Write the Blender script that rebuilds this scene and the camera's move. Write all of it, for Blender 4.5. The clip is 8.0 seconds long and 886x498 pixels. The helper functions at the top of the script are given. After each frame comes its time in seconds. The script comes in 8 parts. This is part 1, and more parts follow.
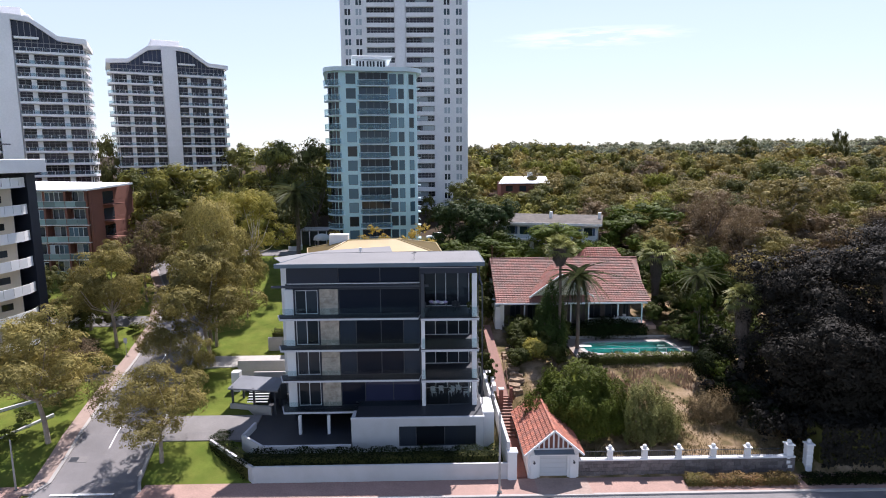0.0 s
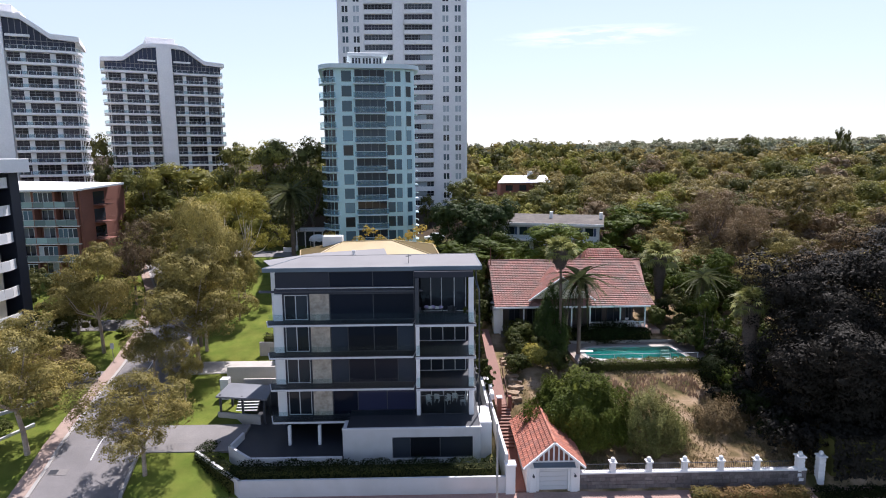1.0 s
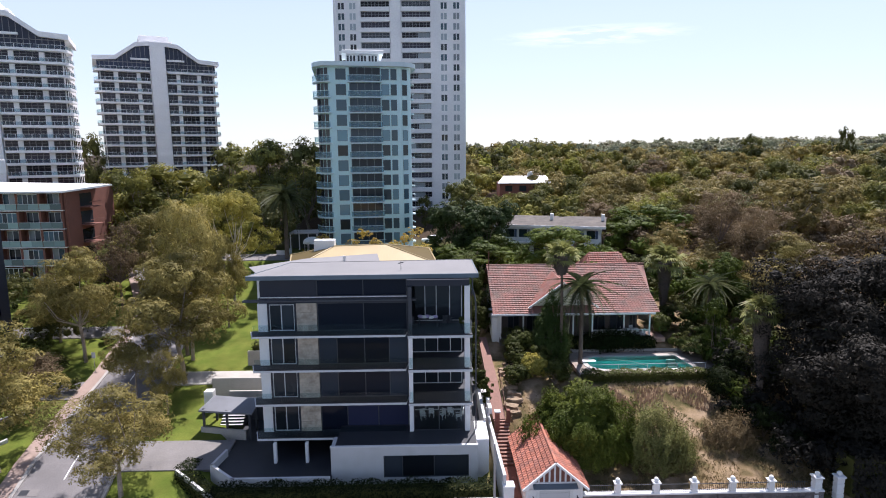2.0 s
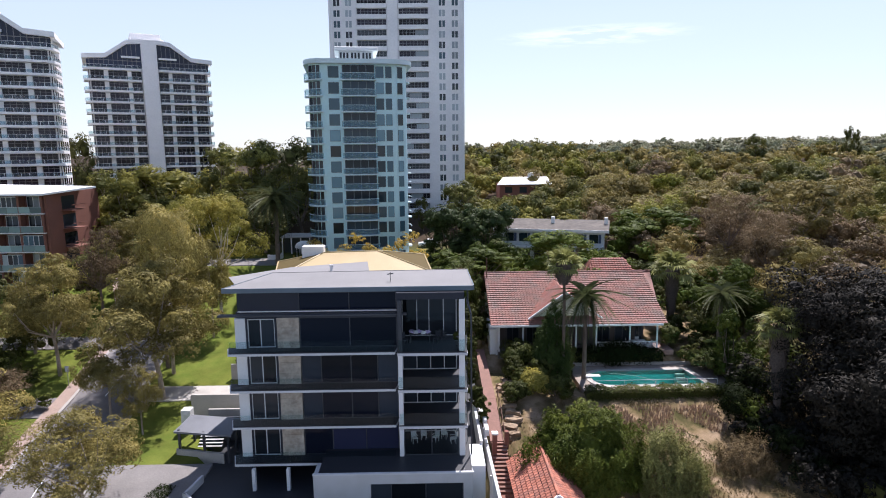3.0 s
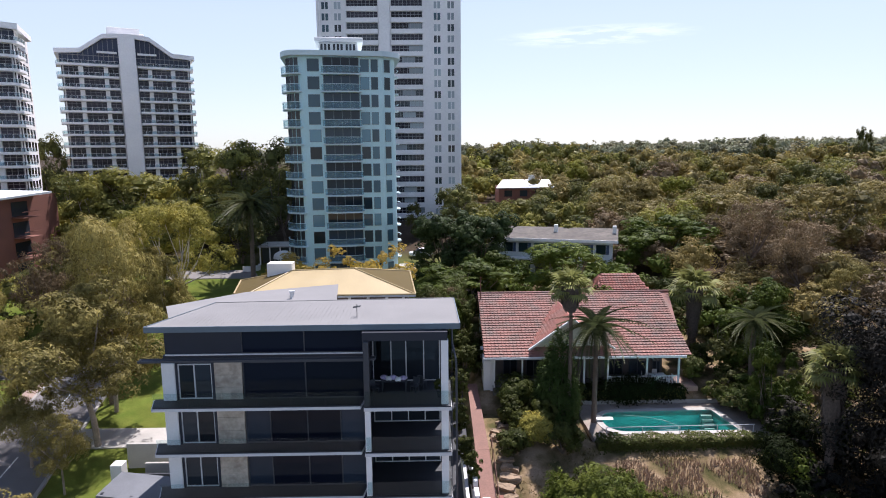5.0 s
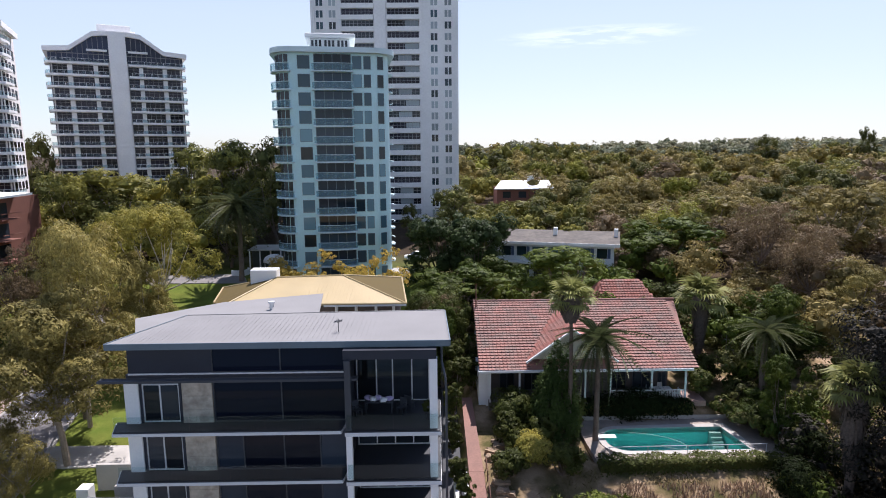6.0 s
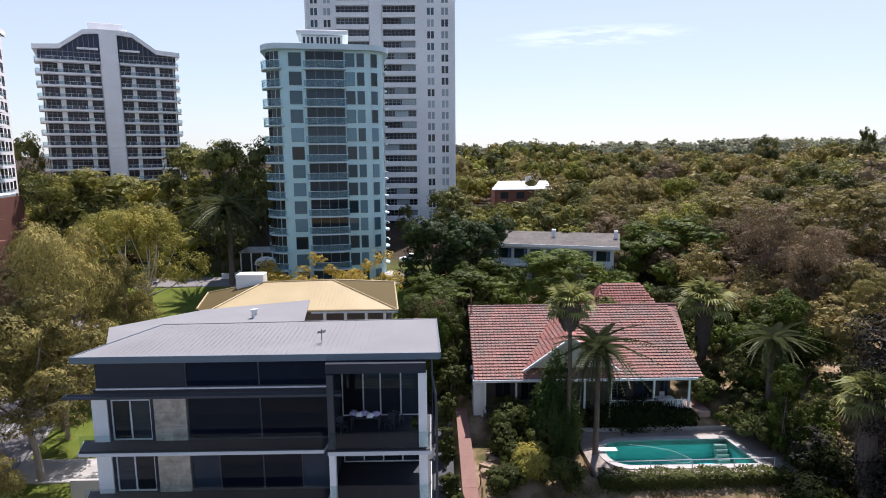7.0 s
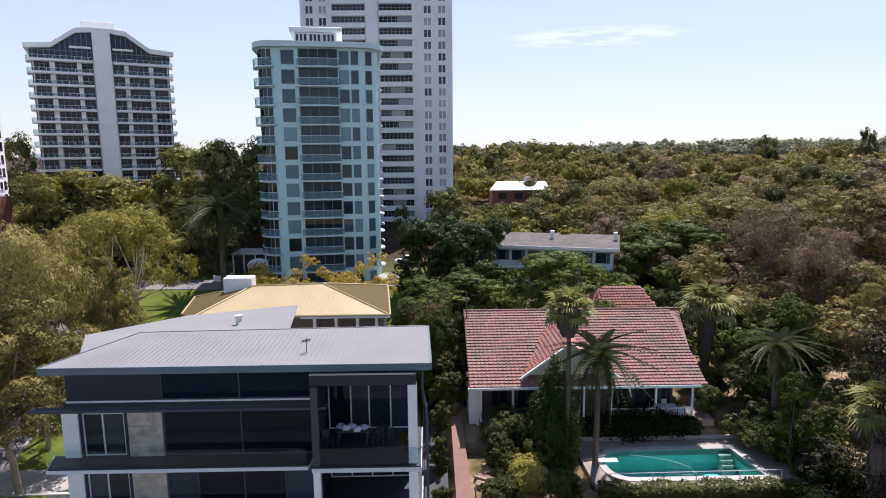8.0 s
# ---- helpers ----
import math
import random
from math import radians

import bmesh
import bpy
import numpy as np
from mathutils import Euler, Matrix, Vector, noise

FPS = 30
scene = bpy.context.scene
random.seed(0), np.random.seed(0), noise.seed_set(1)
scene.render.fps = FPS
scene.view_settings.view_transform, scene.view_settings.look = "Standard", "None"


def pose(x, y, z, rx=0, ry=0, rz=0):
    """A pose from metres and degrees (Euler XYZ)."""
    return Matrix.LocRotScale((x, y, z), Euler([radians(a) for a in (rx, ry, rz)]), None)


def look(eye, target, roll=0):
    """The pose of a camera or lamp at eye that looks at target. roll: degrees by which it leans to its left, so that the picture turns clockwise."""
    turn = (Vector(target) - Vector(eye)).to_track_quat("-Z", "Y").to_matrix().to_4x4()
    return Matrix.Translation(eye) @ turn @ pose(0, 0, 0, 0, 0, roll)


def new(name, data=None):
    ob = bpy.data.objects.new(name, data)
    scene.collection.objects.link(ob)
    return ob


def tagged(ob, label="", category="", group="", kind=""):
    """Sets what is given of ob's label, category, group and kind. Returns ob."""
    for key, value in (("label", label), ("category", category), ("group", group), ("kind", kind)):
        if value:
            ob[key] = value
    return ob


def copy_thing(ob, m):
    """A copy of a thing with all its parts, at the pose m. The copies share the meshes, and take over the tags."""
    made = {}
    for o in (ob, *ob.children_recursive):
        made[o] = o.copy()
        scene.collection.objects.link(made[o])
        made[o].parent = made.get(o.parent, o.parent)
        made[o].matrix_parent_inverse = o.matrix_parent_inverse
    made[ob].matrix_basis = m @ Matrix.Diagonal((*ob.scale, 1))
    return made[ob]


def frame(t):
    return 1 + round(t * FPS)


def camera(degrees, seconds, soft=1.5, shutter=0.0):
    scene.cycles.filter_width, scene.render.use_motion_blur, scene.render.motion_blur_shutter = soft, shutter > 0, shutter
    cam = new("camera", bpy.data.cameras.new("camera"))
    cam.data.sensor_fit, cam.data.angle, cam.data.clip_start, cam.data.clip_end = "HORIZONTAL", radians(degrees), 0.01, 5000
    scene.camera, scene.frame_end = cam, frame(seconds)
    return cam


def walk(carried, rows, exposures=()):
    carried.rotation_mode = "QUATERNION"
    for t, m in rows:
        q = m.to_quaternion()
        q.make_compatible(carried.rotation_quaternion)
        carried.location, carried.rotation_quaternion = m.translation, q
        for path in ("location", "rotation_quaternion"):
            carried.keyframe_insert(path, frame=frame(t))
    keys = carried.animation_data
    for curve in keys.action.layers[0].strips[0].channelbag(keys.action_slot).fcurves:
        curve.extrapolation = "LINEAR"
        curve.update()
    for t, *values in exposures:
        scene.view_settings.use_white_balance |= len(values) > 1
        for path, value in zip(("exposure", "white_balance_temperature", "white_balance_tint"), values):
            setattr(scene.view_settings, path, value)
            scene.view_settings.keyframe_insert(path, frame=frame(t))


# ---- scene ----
cam = camera(72.0, 8.0, soft=1.0)
PATH = [
    (0.0, (-4.266, -54.028, 30.216), (-3.325, -4.631, 22.533), -0.420),
    (0.5, (-3.975, -52.975, 30.196), (-3.079, -3.585, 22.462), -0.461),
    (1.0, (-3.708, -51.595, 30.215), (-2.832, -2.210, 22.448), -0.491),
    (1.5, (-3.432, -50.094, 30.263), (-2.568, -0.712, 22.474), -0.511),
    (3.0, (-2.406, -44.182, 30.481), (-1.607, 5.199, 22.680), -0.526),
    (3.5, (-2.002, -41.641, 30.555), (-1.235, 7.742, 22.758), -0.520),
    (4.0, (-1.583, -38.994, 30.620), (-0.847, 10.390, 22.829), -0.510),
    (4.5, (-1.167, -36.445, 30.672), (-0.452, 12.940, 22.887), -0.498),
    (6.0, (-0.081, -30.811, 30.725), (0.670, 18.577, 22.961), -0.460),
    (6.5, (0.197, -29.585, 30.706), (0.998, 19.803, 22.952), -0.450),
    (7.0, (0.435, -28.459, 30.671), (1.297, 20.931, 22.930), -0.445),
    (7.5, (0.650, -27.364, 30.622), (1.569, 22.028, 22.899), -0.444),
    (8.0, (0.871, -26.572, 30.564), (1.823, 22.823, 22.865), -0.450),
]
walk(cam, [(t, look(eye, target, roll)) for t, eye, target, roll in PATH], [(0.0, 0.61, 6150, 20), (4.0, 0.55, 6150, 20), (8.0, 0.47, 6150, 20)])
# ---- world and light ----
SUN_TO = Vector((0.30, 0.80, 1.48)).normalized()
world = bpy.data.worlds.new("sky_world")
scene.world = world
world.use_nodes = True
wn = world.node_tree.nodes
wl = world.node_tree.links
wn.clear()
sky = wn.new("ShaderNodeTexSky")
sky.sky_type = "NISHITA"
sky.sun_disc = False
sky.sun_elevation = math.asin(SUN_TO.z)
sky.sun_rotation = math.atan2(SUN_TO.x, SUN_TO.y)
sky.altitude = 20.0
sky.air_density = 1.0
sky.dust_density = 0.5
sky.ozone_density = 1.0
# one thin wisp of cloud low over the bush
tc = wn.new("ShaderNodeTexCoord")
sp = wn.new("ShaderNodeSeparateXYZ")
wl.new(tc.outputs["Generated"], sp.inputs[0])


def wmath(op, a, b=None, c=None):
    q = wn.new("ShaderNodeMath")
    q.operation = op
    for i, v in enumerate((a, b, c)):
        if v is None:
            continue
        if isinstance(v, (int, float)):
            q.inputs[i].default_value = v
        else:
            wl.new(v, q.inputs[i])
    return q.outputs[0]


east = wmath("DIVIDE", sp.outputs["X"], wmath("MAXIMUM", sp.outputs["Y"], 0.05))
u_c = wmath("DIVIDE", wmath("SUBTRACT", east, 0.265), 0.17)
v_c = wmath("DIVIDE", wmath("SUBTRACT", sp.outputs["Z"], 0.172), 0.017)
fall = wmath("SUBTRACT", 1.0, wmath("ADD", wmath("MULTIPLY", u_c, u_c), wmath("MULTIPLY", v_c, v_c)))
mp = wn.new("ShaderNodeMapping")
mp.inputs["Scale"].default_value = (7.0, 7.0, 60.0)
cn = wn.new("ShaderNodeTexNoise")
cn.inputs["Scale"].default_value = 2.2
cn.inputs["Detail"].default_value = 7.0
cn.inputs["Roughness"].default_value = 0.6
wl.new(tc.outputs["Generated"], mp.inputs["Vector"])
wl.new(mp.outputs["Vector"], cn.inputs["Vector"])
cover = wmath("MULTIPLY", wmath("MAXIMUM", fall, 0.0), wmath("MAXIMUM", wmath("MULTIPLY_ADD", cn.outputs["Fac"], 2.2, -0.95), 0.0))
cmx = wn.new("ShaderNodeMix")
cmx.data_type = "RGBA"
cmx.inputs["B"].default_value = (13.0, 13.2, 13.6, 1)
wl.new(wmath("MINIMUM", wmath("MULTIPLY", cover, 0.6), 0.16), cmx.inputs["Factor"])
hz = wn.new("ShaderNodeMix")
hz.data_type = "RGBA"
hzf = wn.new("ShaderNodeMapRange")
hzf.inputs["From Min"].default_value, hzf.inputs["From Max"].default_value = 0.2, 0.55
hzf.inputs["To Min"].default_value, hzf.inputs["To Max"].default_value = 0.55, 0.04
wl.new(sp.outputs["Z"], hzf.inputs["Value"])
wl.new(hzf.outputs["Result"], hz.inputs["Factor"])
hz.inputs["B"].default_value = (5.95, 6.7, 7.0, 1)
wl.new(sky.outputs["Color"], hz.inputs["A"])
wl.new(hz.outputs["Result"], cmx.inputs["A"])
bg = wn.new("ShaderNodeBackground")
bg.inputs["Strength"].default_value = 0.1
wo = wn.new("ShaderNodeOutputWorld")
wl.new(cmx.outputs["Result"], bg.inputs["Color"])
wl.new(bg.outputs["Background"], wo.inputs["Surface"])
sun_data = bpy.data.lights.new("sun", "SUN")
sun_data.energy = 5.0
sun_data.angle = radians(0.53)
sun_data.color = (1.0, 0.95, 0.87)
sun = new("sun", sun_data)
sun.matrix_world = look((0, 0, 120), Vector((0, 0, 120)) - SUN_TO)


# ---- materials ----
def mat(name, color, rough=0.7, metal=0.0, big=0.12, fine=0.1, scale=0.6, grain=14.0, bump=0.15, spec=0.5, obj=0.0, island=0.0, dirt=None):
    """A surface with slow stains and fine grain; obj and island vary it from piece to piece."""
    m = bpy.data.materials.new(name)
    m.use_nodes = True
    n, l = m.node_tree.nodes, m.node_tree.links
    b = n["Principled BSDF"]
    b.inputs["Metallic"].default_value = metal
    b.inputs["Specular IOR Level"].default_value = spec
    geo = n.new("ShaderNodeNewGeometry")
    n1, n2 = n.new("ShaderNodeTexNoise"), n.new("ShaderNodeTexNoise")
    n1.inputs["Scale"].default_value, n1.inputs["Detail"].default_value = scale, 6.0
    n2.inputs["Scale"].default_value, n2.inputs["Detail"].default_value = grain, 4.0
    for q in (n1, n2):
        l.new(geo.outputs["Position"], q.inputs["Vector"])
    value = None

    def add(src, lo, hi):
        nonlocal value
        r = n.new("ShaderNodeMapRange")
        r.inputs["From Min"].default_value, r.inputs["From Max"].default_value = 0.3, 0.7
        if src.name == "Random" or "Random" in src.name:
            r.inputs["From Min"].default_value, r.inputs["From Max"].default_value = 0.0, 1.0
        r.inputs["To Min"].default_value, r.inputs["To Max"].default_value = lo, hi
        l.new(src, r.inputs["Value"])
        if value is None:
            value = r.outputs["Result"]
        else:
            x = n.new("ShaderNodeMath")
            x.operation = "MULTIPLY"
            l.new(value, x.inputs[0])
            l.new(r.outputs["Result"], x.inputs[1])
            value = x.outputs["Value"]

    add(n1.outputs["Fac"], 1 - big, 1 + big)
    add(n2.outputs["Fac"], 1 - fine, 1 + fine)
    if obj:
        oi = n.new("ShaderNodeObjectInfo")
        add(oi.outputs["Random"], 1 - obj, 1 + obj)
    if island:
        add(geo.outputs["Random Per Island"], 1 - island, 1 + island)
    mul = n.new("ShaderNodeVectorMath")
    mul.operation = "SCALE"
    if dirt:
        dm = n.new("ShaderNodeMix")
        dm.data_type = "RGBA"
        dm.inputs["A"].default_value, dm.inputs["B"].default_value = (*color, 1), (*dirt, 1)
        dn = n.new("ShaderNodeTexNoise")
        dn.inputs["Scale"].default_value, dn.inputs["Detail"].default_value = scale * 2.3, 8.0
        l.new(geo.outputs["Position"], dn.inputs["Vector"])
        dr = n.new("ShaderNodeMapRange")
        dr.inputs["From Min"].default_value, dr.inputs["From Max"].default_value = 0.42, 0.68
        l.new(dn.outputs["Fac"], dr.inputs["Value"])
        l.new(dr.outputs["Result"], dm.inputs["Factor"])
        l.new(dm.outputs["Result"], mul.inputs[0])
    else:
        mul.inputs[0].default_value = color
    l.new(value, mul.inputs["Scale"])
    l.new(mul.outputs["Vector"], b.inputs["Base Color"])
    rr = n.new("ShaderNodeMapRange")
    rr.inputs["To Min"].default_value, rr.inputs["To Max"].default_value = max(0.02, rough - 0.1), min(1.0, rough + 0.1)
    l.new(n1.outputs["Fac"], rr.inputs["Value"])
    l.new(rr.outputs["Result"], b.inputs["Roughness"])
    if bump:
        bp = n.new("ShaderNodeBump")
        bp.inputs["Strength"].default_value, bp.inputs["Distance"].default_value = bump, 0.03
        l.new(n2.outputs["Fac"], bp.inputs["Height"])
        l.new(bp.outputs["Normal"], b.inputs["Normal"])
    return m


def leaf_mat(name, color, alt, rough=0.5, through_light=0.22, spec=0.08):
    """Leaves that vary from leaf to leaf and from clump to clump and let some light through."""
    m = bpy.data.materials.new(name)
    m.use_nodes = True
    n, l = m.node_tree.nodes, m.node_tree.links
    b = n["Principled BSDF"]
    out = n["Material Output"]
    geo = n.new("ShaderNodeNewGeometry")
    ns = n.new("ShaderNodeTexNoise")
    ns.inputs["Scale"].default_value, ns.inputs["Detail"].default_value = 0.2, 3.0
    l.new(geo.outputs["Position"], ns.inputs["Vector"])
    oi = n.new("ShaderNodeObjectInfo")
    mr = n.new("ShaderNodeMapRange")
    mr.inputs["From Min"].default_value, mr.inputs["From Max"].default_value = 0.3, 0.7
    l.new(ns.outputs["Fac"], mr.inputs["Value"])
    mx = n.new("ShaderNodeMix")
    mx.data_type = "RGBA"
    mx.inputs["A"].default_value, mx.inputs["B"].default_value = (*color, 1), (*alt, 1)
    l.new(mr.outputs["Result"], mx.inputs["Factor"])
    sc = n.new("ShaderNodeMapRange")
    sc.inputs["To Min"].default_value, sc.inputs["To Max"].default_value = 0.68, 1.32
    l.new(geo.outputs["Random Per Island"], sc.inputs["Value"])
    so = n.new("ShaderNodeMapRange")
    so.inputs["To Min"].default_value, so.inputs["To Max"].default_value = 0.75, 1.25
    l.new(oi.outputs["Random"], so.inputs["Value"])
    mm = n.new("ShaderNodeMath")
    mm.operation = "MULTIPLY"
    l.new(sc.outputs["Result"], mm.inputs[0])
    l.new(so.outputs["Result"], mm.inputs[1])
    vm = n.new("ShaderNodeVectorMath")
    vm.operation = "SCALE"
    l.new(mx.outputs["Result"], vm.inputs[0])
    l.new(mm.outputs["Value"], vm.inputs["Scale"])
    l.new(vm.outputs["Vector"], b.inputs["Base Color"])
    b.inputs["Roughness"].default_value = rough
    b.inputs["Specular IOR Level"].default_value = spec
    tr = n.new("ShaderNodeBsdfTranslucent")
    l.new(vm.outputs["Vector"], tr.inputs["Color"])
    ms = n.new("ShaderNodeMixShader")
    ms.inputs["Fac"].default_value = through_light
    l.new(b.outputs["BSDF"], ms.inputs[1])
    l.new(tr.outputs["BSDF"], ms.inputs[2])
    l.new(ms.outputs["Shader"], out.inputs["Surface"])
    return m


def glass_mat(name, tint, clear=0.0, rough=0.03, vary=(0.4, 1.9), spec=0.4):
    """Window glass: a dark, mirror-smooth pane, or a clear one that is partly seen through."""
    m = bpy.data.materials.new(name)
    m.use_nodes = True
    n, l = m.node_tree.nodes, m.node_tree.links
    b = n["Principled BSDF"]
    b.inputs["Base Color"].default_value = (*tint, 1)
    b.inputs["Roughness"].default_value = rough
    b.inputs["Specular IOR Level"].default_value = spec
    if clear:
        tr = n.new("ShaderNodeBsdfTransparent")
        tr.inputs["Color"].default_value = (0.86, 0.92, 0.93, 1)
        gl = n.new("ShaderNodeBsdfGlossy")
        gl.inputs["Roughness"].default_value = rough
        fr = n.new("ShaderNodeFresnel")
        fr.inputs["IOR"].default_value = 1.3
        ms = n.new("ShaderNodeMixShader")
        l.new(fr.outputs["Fac"], ms.inputs["Fac"])
        l.new(tr.outputs["BSDF"], ms.inputs[1])
        l.new(gl.outputs["BSDF"], ms.inputs[2])
        l.new(ms.outputs["Shader"], n["Material Output"].inputs["Surface"])
    else:
        oi = n.new("ShaderNodeObjectInfo")
        mr = n.new("ShaderNodeMapRange")
        mr.inputs["To Min"].default_value, mr.inputs["To Max"].default_value = vary
        l.new(oi.outputs["Random"], mr.inputs["Value"])
        vm = n.new("ShaderNodeVectorMath")
        vm.operation = "SCALE"
        vm.inputs[0].default_value = tint
        l.new(mr.outputs["Result"], vm.inputs["Scale"])
        l.new(vm.outputs["Vector"], b.inputs["Base Color"])
        ns = n.new("ShaderNodeTexNoise")
        ns.inputs["Scale"].default_value = 0.5
        bp = n.new("ShaderNodeBump")
        bp.inputs["Strength"].default_value, bp.inputs["Distance"].default_value = 0.03, 0.05
        l.new(ns.outputs["Fac"], bp.inputs["Height"])
        l.new(bp.outputs["Normal"], b.inputs["Normal"])
    return m


WHITE = mat("white_paint", (0.8, 0.8, 0.79), 0.6, big=0.06, fine=0.04, scale=0.4, bump=0.08)
TOWER_WHITE = mat("tower_render", (0.88, 0.87, 0.87), 0.75, big=0.06, fine=0.04, scale=0.15, grain=3.0, bump=0.05)
TOWER_GREY = mat("tower_grey_render", (0.84, 0.81, 0.79), 0.75, big=0.06, fine=0.04, scale=0.15, grain=3.0, bump=0.05)
TALL = mat("tall_tower_concrete", (0.85, 0.83, 0.825), 0.75, big=0.07, fine=0.05, scale=0.12, grain=2.0, bump=0.05)
MINT = mat("mint_render", (0.56, 0.78, 0.8), 0.6, big=0.06, fine=0.04, scale=0.2, grain=4.0, bump=0.05)
BRICK_PATH = mat("worn_brick_path", (0.25, 0.135, 0.105), 0.85, big=0.15, fine=0.15, scale=0.6, grain=8)
MINT_PALE = mat("pale_mint_edge", (0.6, 0.72, 0.75), 0.6, big=0.05, fine=0.04, scale=0.3)
CHARCOAL = mat("charcoal_cladding", (0.017, 0.021, 0.035), 0.5, big=0.12, fine=0.08, scale=0.5)
DARK_TILE = mat("dark_deck_tile", (0.022, 0.025, 0.032), 0.55, big=0.15, fine=0.12, scale=0.8)
STEEL_ROOF = mat("pale_grey_steel_roof", (0.25, 0.247, 0.247), 0.8, metal=0.0, spec=0.15, big=0.07, fine=0.05, scale=0.3, bump=0.04)
FASCIA = mat("blue_grey_fascia", (0.13, 0.17, 0.2), 0.45, big=0.08, fine=0.05)
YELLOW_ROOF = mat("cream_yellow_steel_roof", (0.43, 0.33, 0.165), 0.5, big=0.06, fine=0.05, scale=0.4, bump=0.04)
# darker copy of the yellow roof colour, shading its hip sides
YELLOW_SHADED = mat("shaded_yellow_roof_side", (0.11, 0.08, 0.028), 0.7, spec=0.12, big=0.06, fine=0.05, scale=0.4)
STONE = mat("travertine_panel", (0.5, 0.44, 0.36), 0.6, big=0.22, fine=0.12, scale=0.9, grain=5.0, dirt=(0.36, 0.3, 0.24))
BRICK_RED = mat("red_brickwork", (0.22, 0.09, 0.065), 0.85, big=0.1, fine=0.15, scale=0.4, grain=9)
WINDOW = glass_mat("dark_window_glass", (0.022, 0.027, 0.034))
TOWER_GLASS = glass_mat("smoky_tower_glass", (0.024, 0.022, 0.032), vary=(0.3, 2.2), spec=0.22)
WINDOW_NAVY = glass_mat("navy_wall_glass", (0.009, 0.012, 0.024), vary=(0.6, 1.5), spec=0.22)
BLIND = glass_mat("window_with_pale_blind", (0.3, 0.34, 0.36), rough=0.12, vary=(0.5, 1.4))
MINT_BLIND = glass_mat("window_with_mint_blind", (0.14, 0.26, 0.315), rough=0.12, vary=(0.6, 1.3))
WINDOW_BLUE = glass_mat("blue_grey_window_glass", (0.025, 0.05, 0.065), vary=(0.3, 2.6))
CURTAIN_GLASS = glass_mat("glass_over_violet_curtain", (0.03, 0.033, 0.07), vary=(0.7, 1.4))
SLATE_GLASS = glass_mat("glass_over_slate_blind", (0.028, 0.038, 0.056), vary=(0.7, 1.5), spec=0.25)
CLEAR = glass_mat("clear_glass", (1, 1, 1), clear=1.0)
FRAME = mat("white_aluminium", (0.62, 0.63, 0.64), 0.45, big=0.03, fine=0.02, bump=0.02)
DARK_METAL = mat("dark_metal", (0.045, 0.05, 0.06), 0.45, big=0.06, fine=0.05, bump=0.03)
ASPHALT = mat("asphalt", (0.185, 0.175, 0.175), 0.9, big=0.16, fine=0.25, scale=0.35, grain=30, bump=0.3)
# white darkened for walls that stand in shade, with faint random stains
GARDEN_WHITE = mat("stained_shade_toned_white", (0.56, 0.56, 0.565), 0.75, big=0.05, fine=0.04, scale=0.35, bump=0.1, dirt=(0.52, 0.52, 0.515))
DRIVE = mat("grey_driveway_paving", (0.2, 0.188, 0.182), 0.85, big=0.12, fine=0.14, scale=0.5, grain=9)
PATH_BRICK = mat("dusty_pink_footpath", (0.33, 0.245, 0.205), 0.85, big=0.14, fine=0.14, scale=0.5, grain=8, island=0.16)
CONCRETE = mat("pale_concrete", (0.42, 0.4, 0.37), 0.85, big=0.14, fine=0.12, scale=0.5, grain=12)
PAVER = mat("pink_brick_paving", (0.35, 0.225, 0.185), 0.85, big=0.12, fine=0.14, scale=0.5, grain=8, island=0.16)
KERB = mat("kerb_concrete", (0.37, 0.35, 0.33), 0.85, big=0.12, fine=0.1)
LIMESTONE = mat("grey_stone_wall", (0.155, 0.138, 0.135), 0.9, big=0.16, fine=0.2, scale=1.2, grain=8, bump=0.4, obj=0.25)
BARK = mat("grey_brown_bark", (0.16, 0.12, 0.095), 0.9, big=0.2, fine=0.25, scale=1.0, grain=9, bump=0.5)
BARK_PALE = mat("pale_gum_bark", (0.34, 0.28, 0.23), 0.85, big=0.25, fine=0.2, scale=0.8, grain=7, bump=0.3)
BARK_WHITE = mat("white_gum_bark", (0.55, 0.49, 0.43), 0.85, big=0.2, fine=0.15, scale=0.8, grain=7, bump=0.3)
THATCH = mat("dead_palm_thatch", (0.12, 0.095, 0.078), 0.95, big=0.2, fine=0.3, scale=1.0, grain=6, bump=0.5)
POOL_TILE = mat("teal_pool_tile", (0.2, 0.56, 0.53), 0.5, big=0.12, fine=0.06, scale=0.35)
GUM = leaf_mat("olive_gum_leaves", (0.174, 0.151, 0.0504), (0.36, 0.297, 0.0945), through_light=0.26)
GUM_GREEN = leaf_mat("green_gum_leaves", (0.173, 0.173, 0.035), (0.394, 0.334, 0.075), through_light=0.3)
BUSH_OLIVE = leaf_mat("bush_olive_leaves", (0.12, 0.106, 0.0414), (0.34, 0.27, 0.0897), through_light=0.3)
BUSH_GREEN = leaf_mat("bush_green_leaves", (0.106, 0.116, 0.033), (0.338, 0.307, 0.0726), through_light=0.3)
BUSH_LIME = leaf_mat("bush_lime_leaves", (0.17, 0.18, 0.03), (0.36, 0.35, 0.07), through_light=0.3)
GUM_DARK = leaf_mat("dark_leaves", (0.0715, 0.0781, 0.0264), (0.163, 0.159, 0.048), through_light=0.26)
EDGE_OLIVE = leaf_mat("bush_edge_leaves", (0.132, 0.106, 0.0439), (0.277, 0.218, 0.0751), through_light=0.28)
# distance haze is put into these two paler, greyer leaf colours
FAR_OLIVE = leaf_mat("haze_tinted_olive_leaves", (0.19, 0.19, 0.125), (0.29, 0.28, 0.17), through_light=0.3)
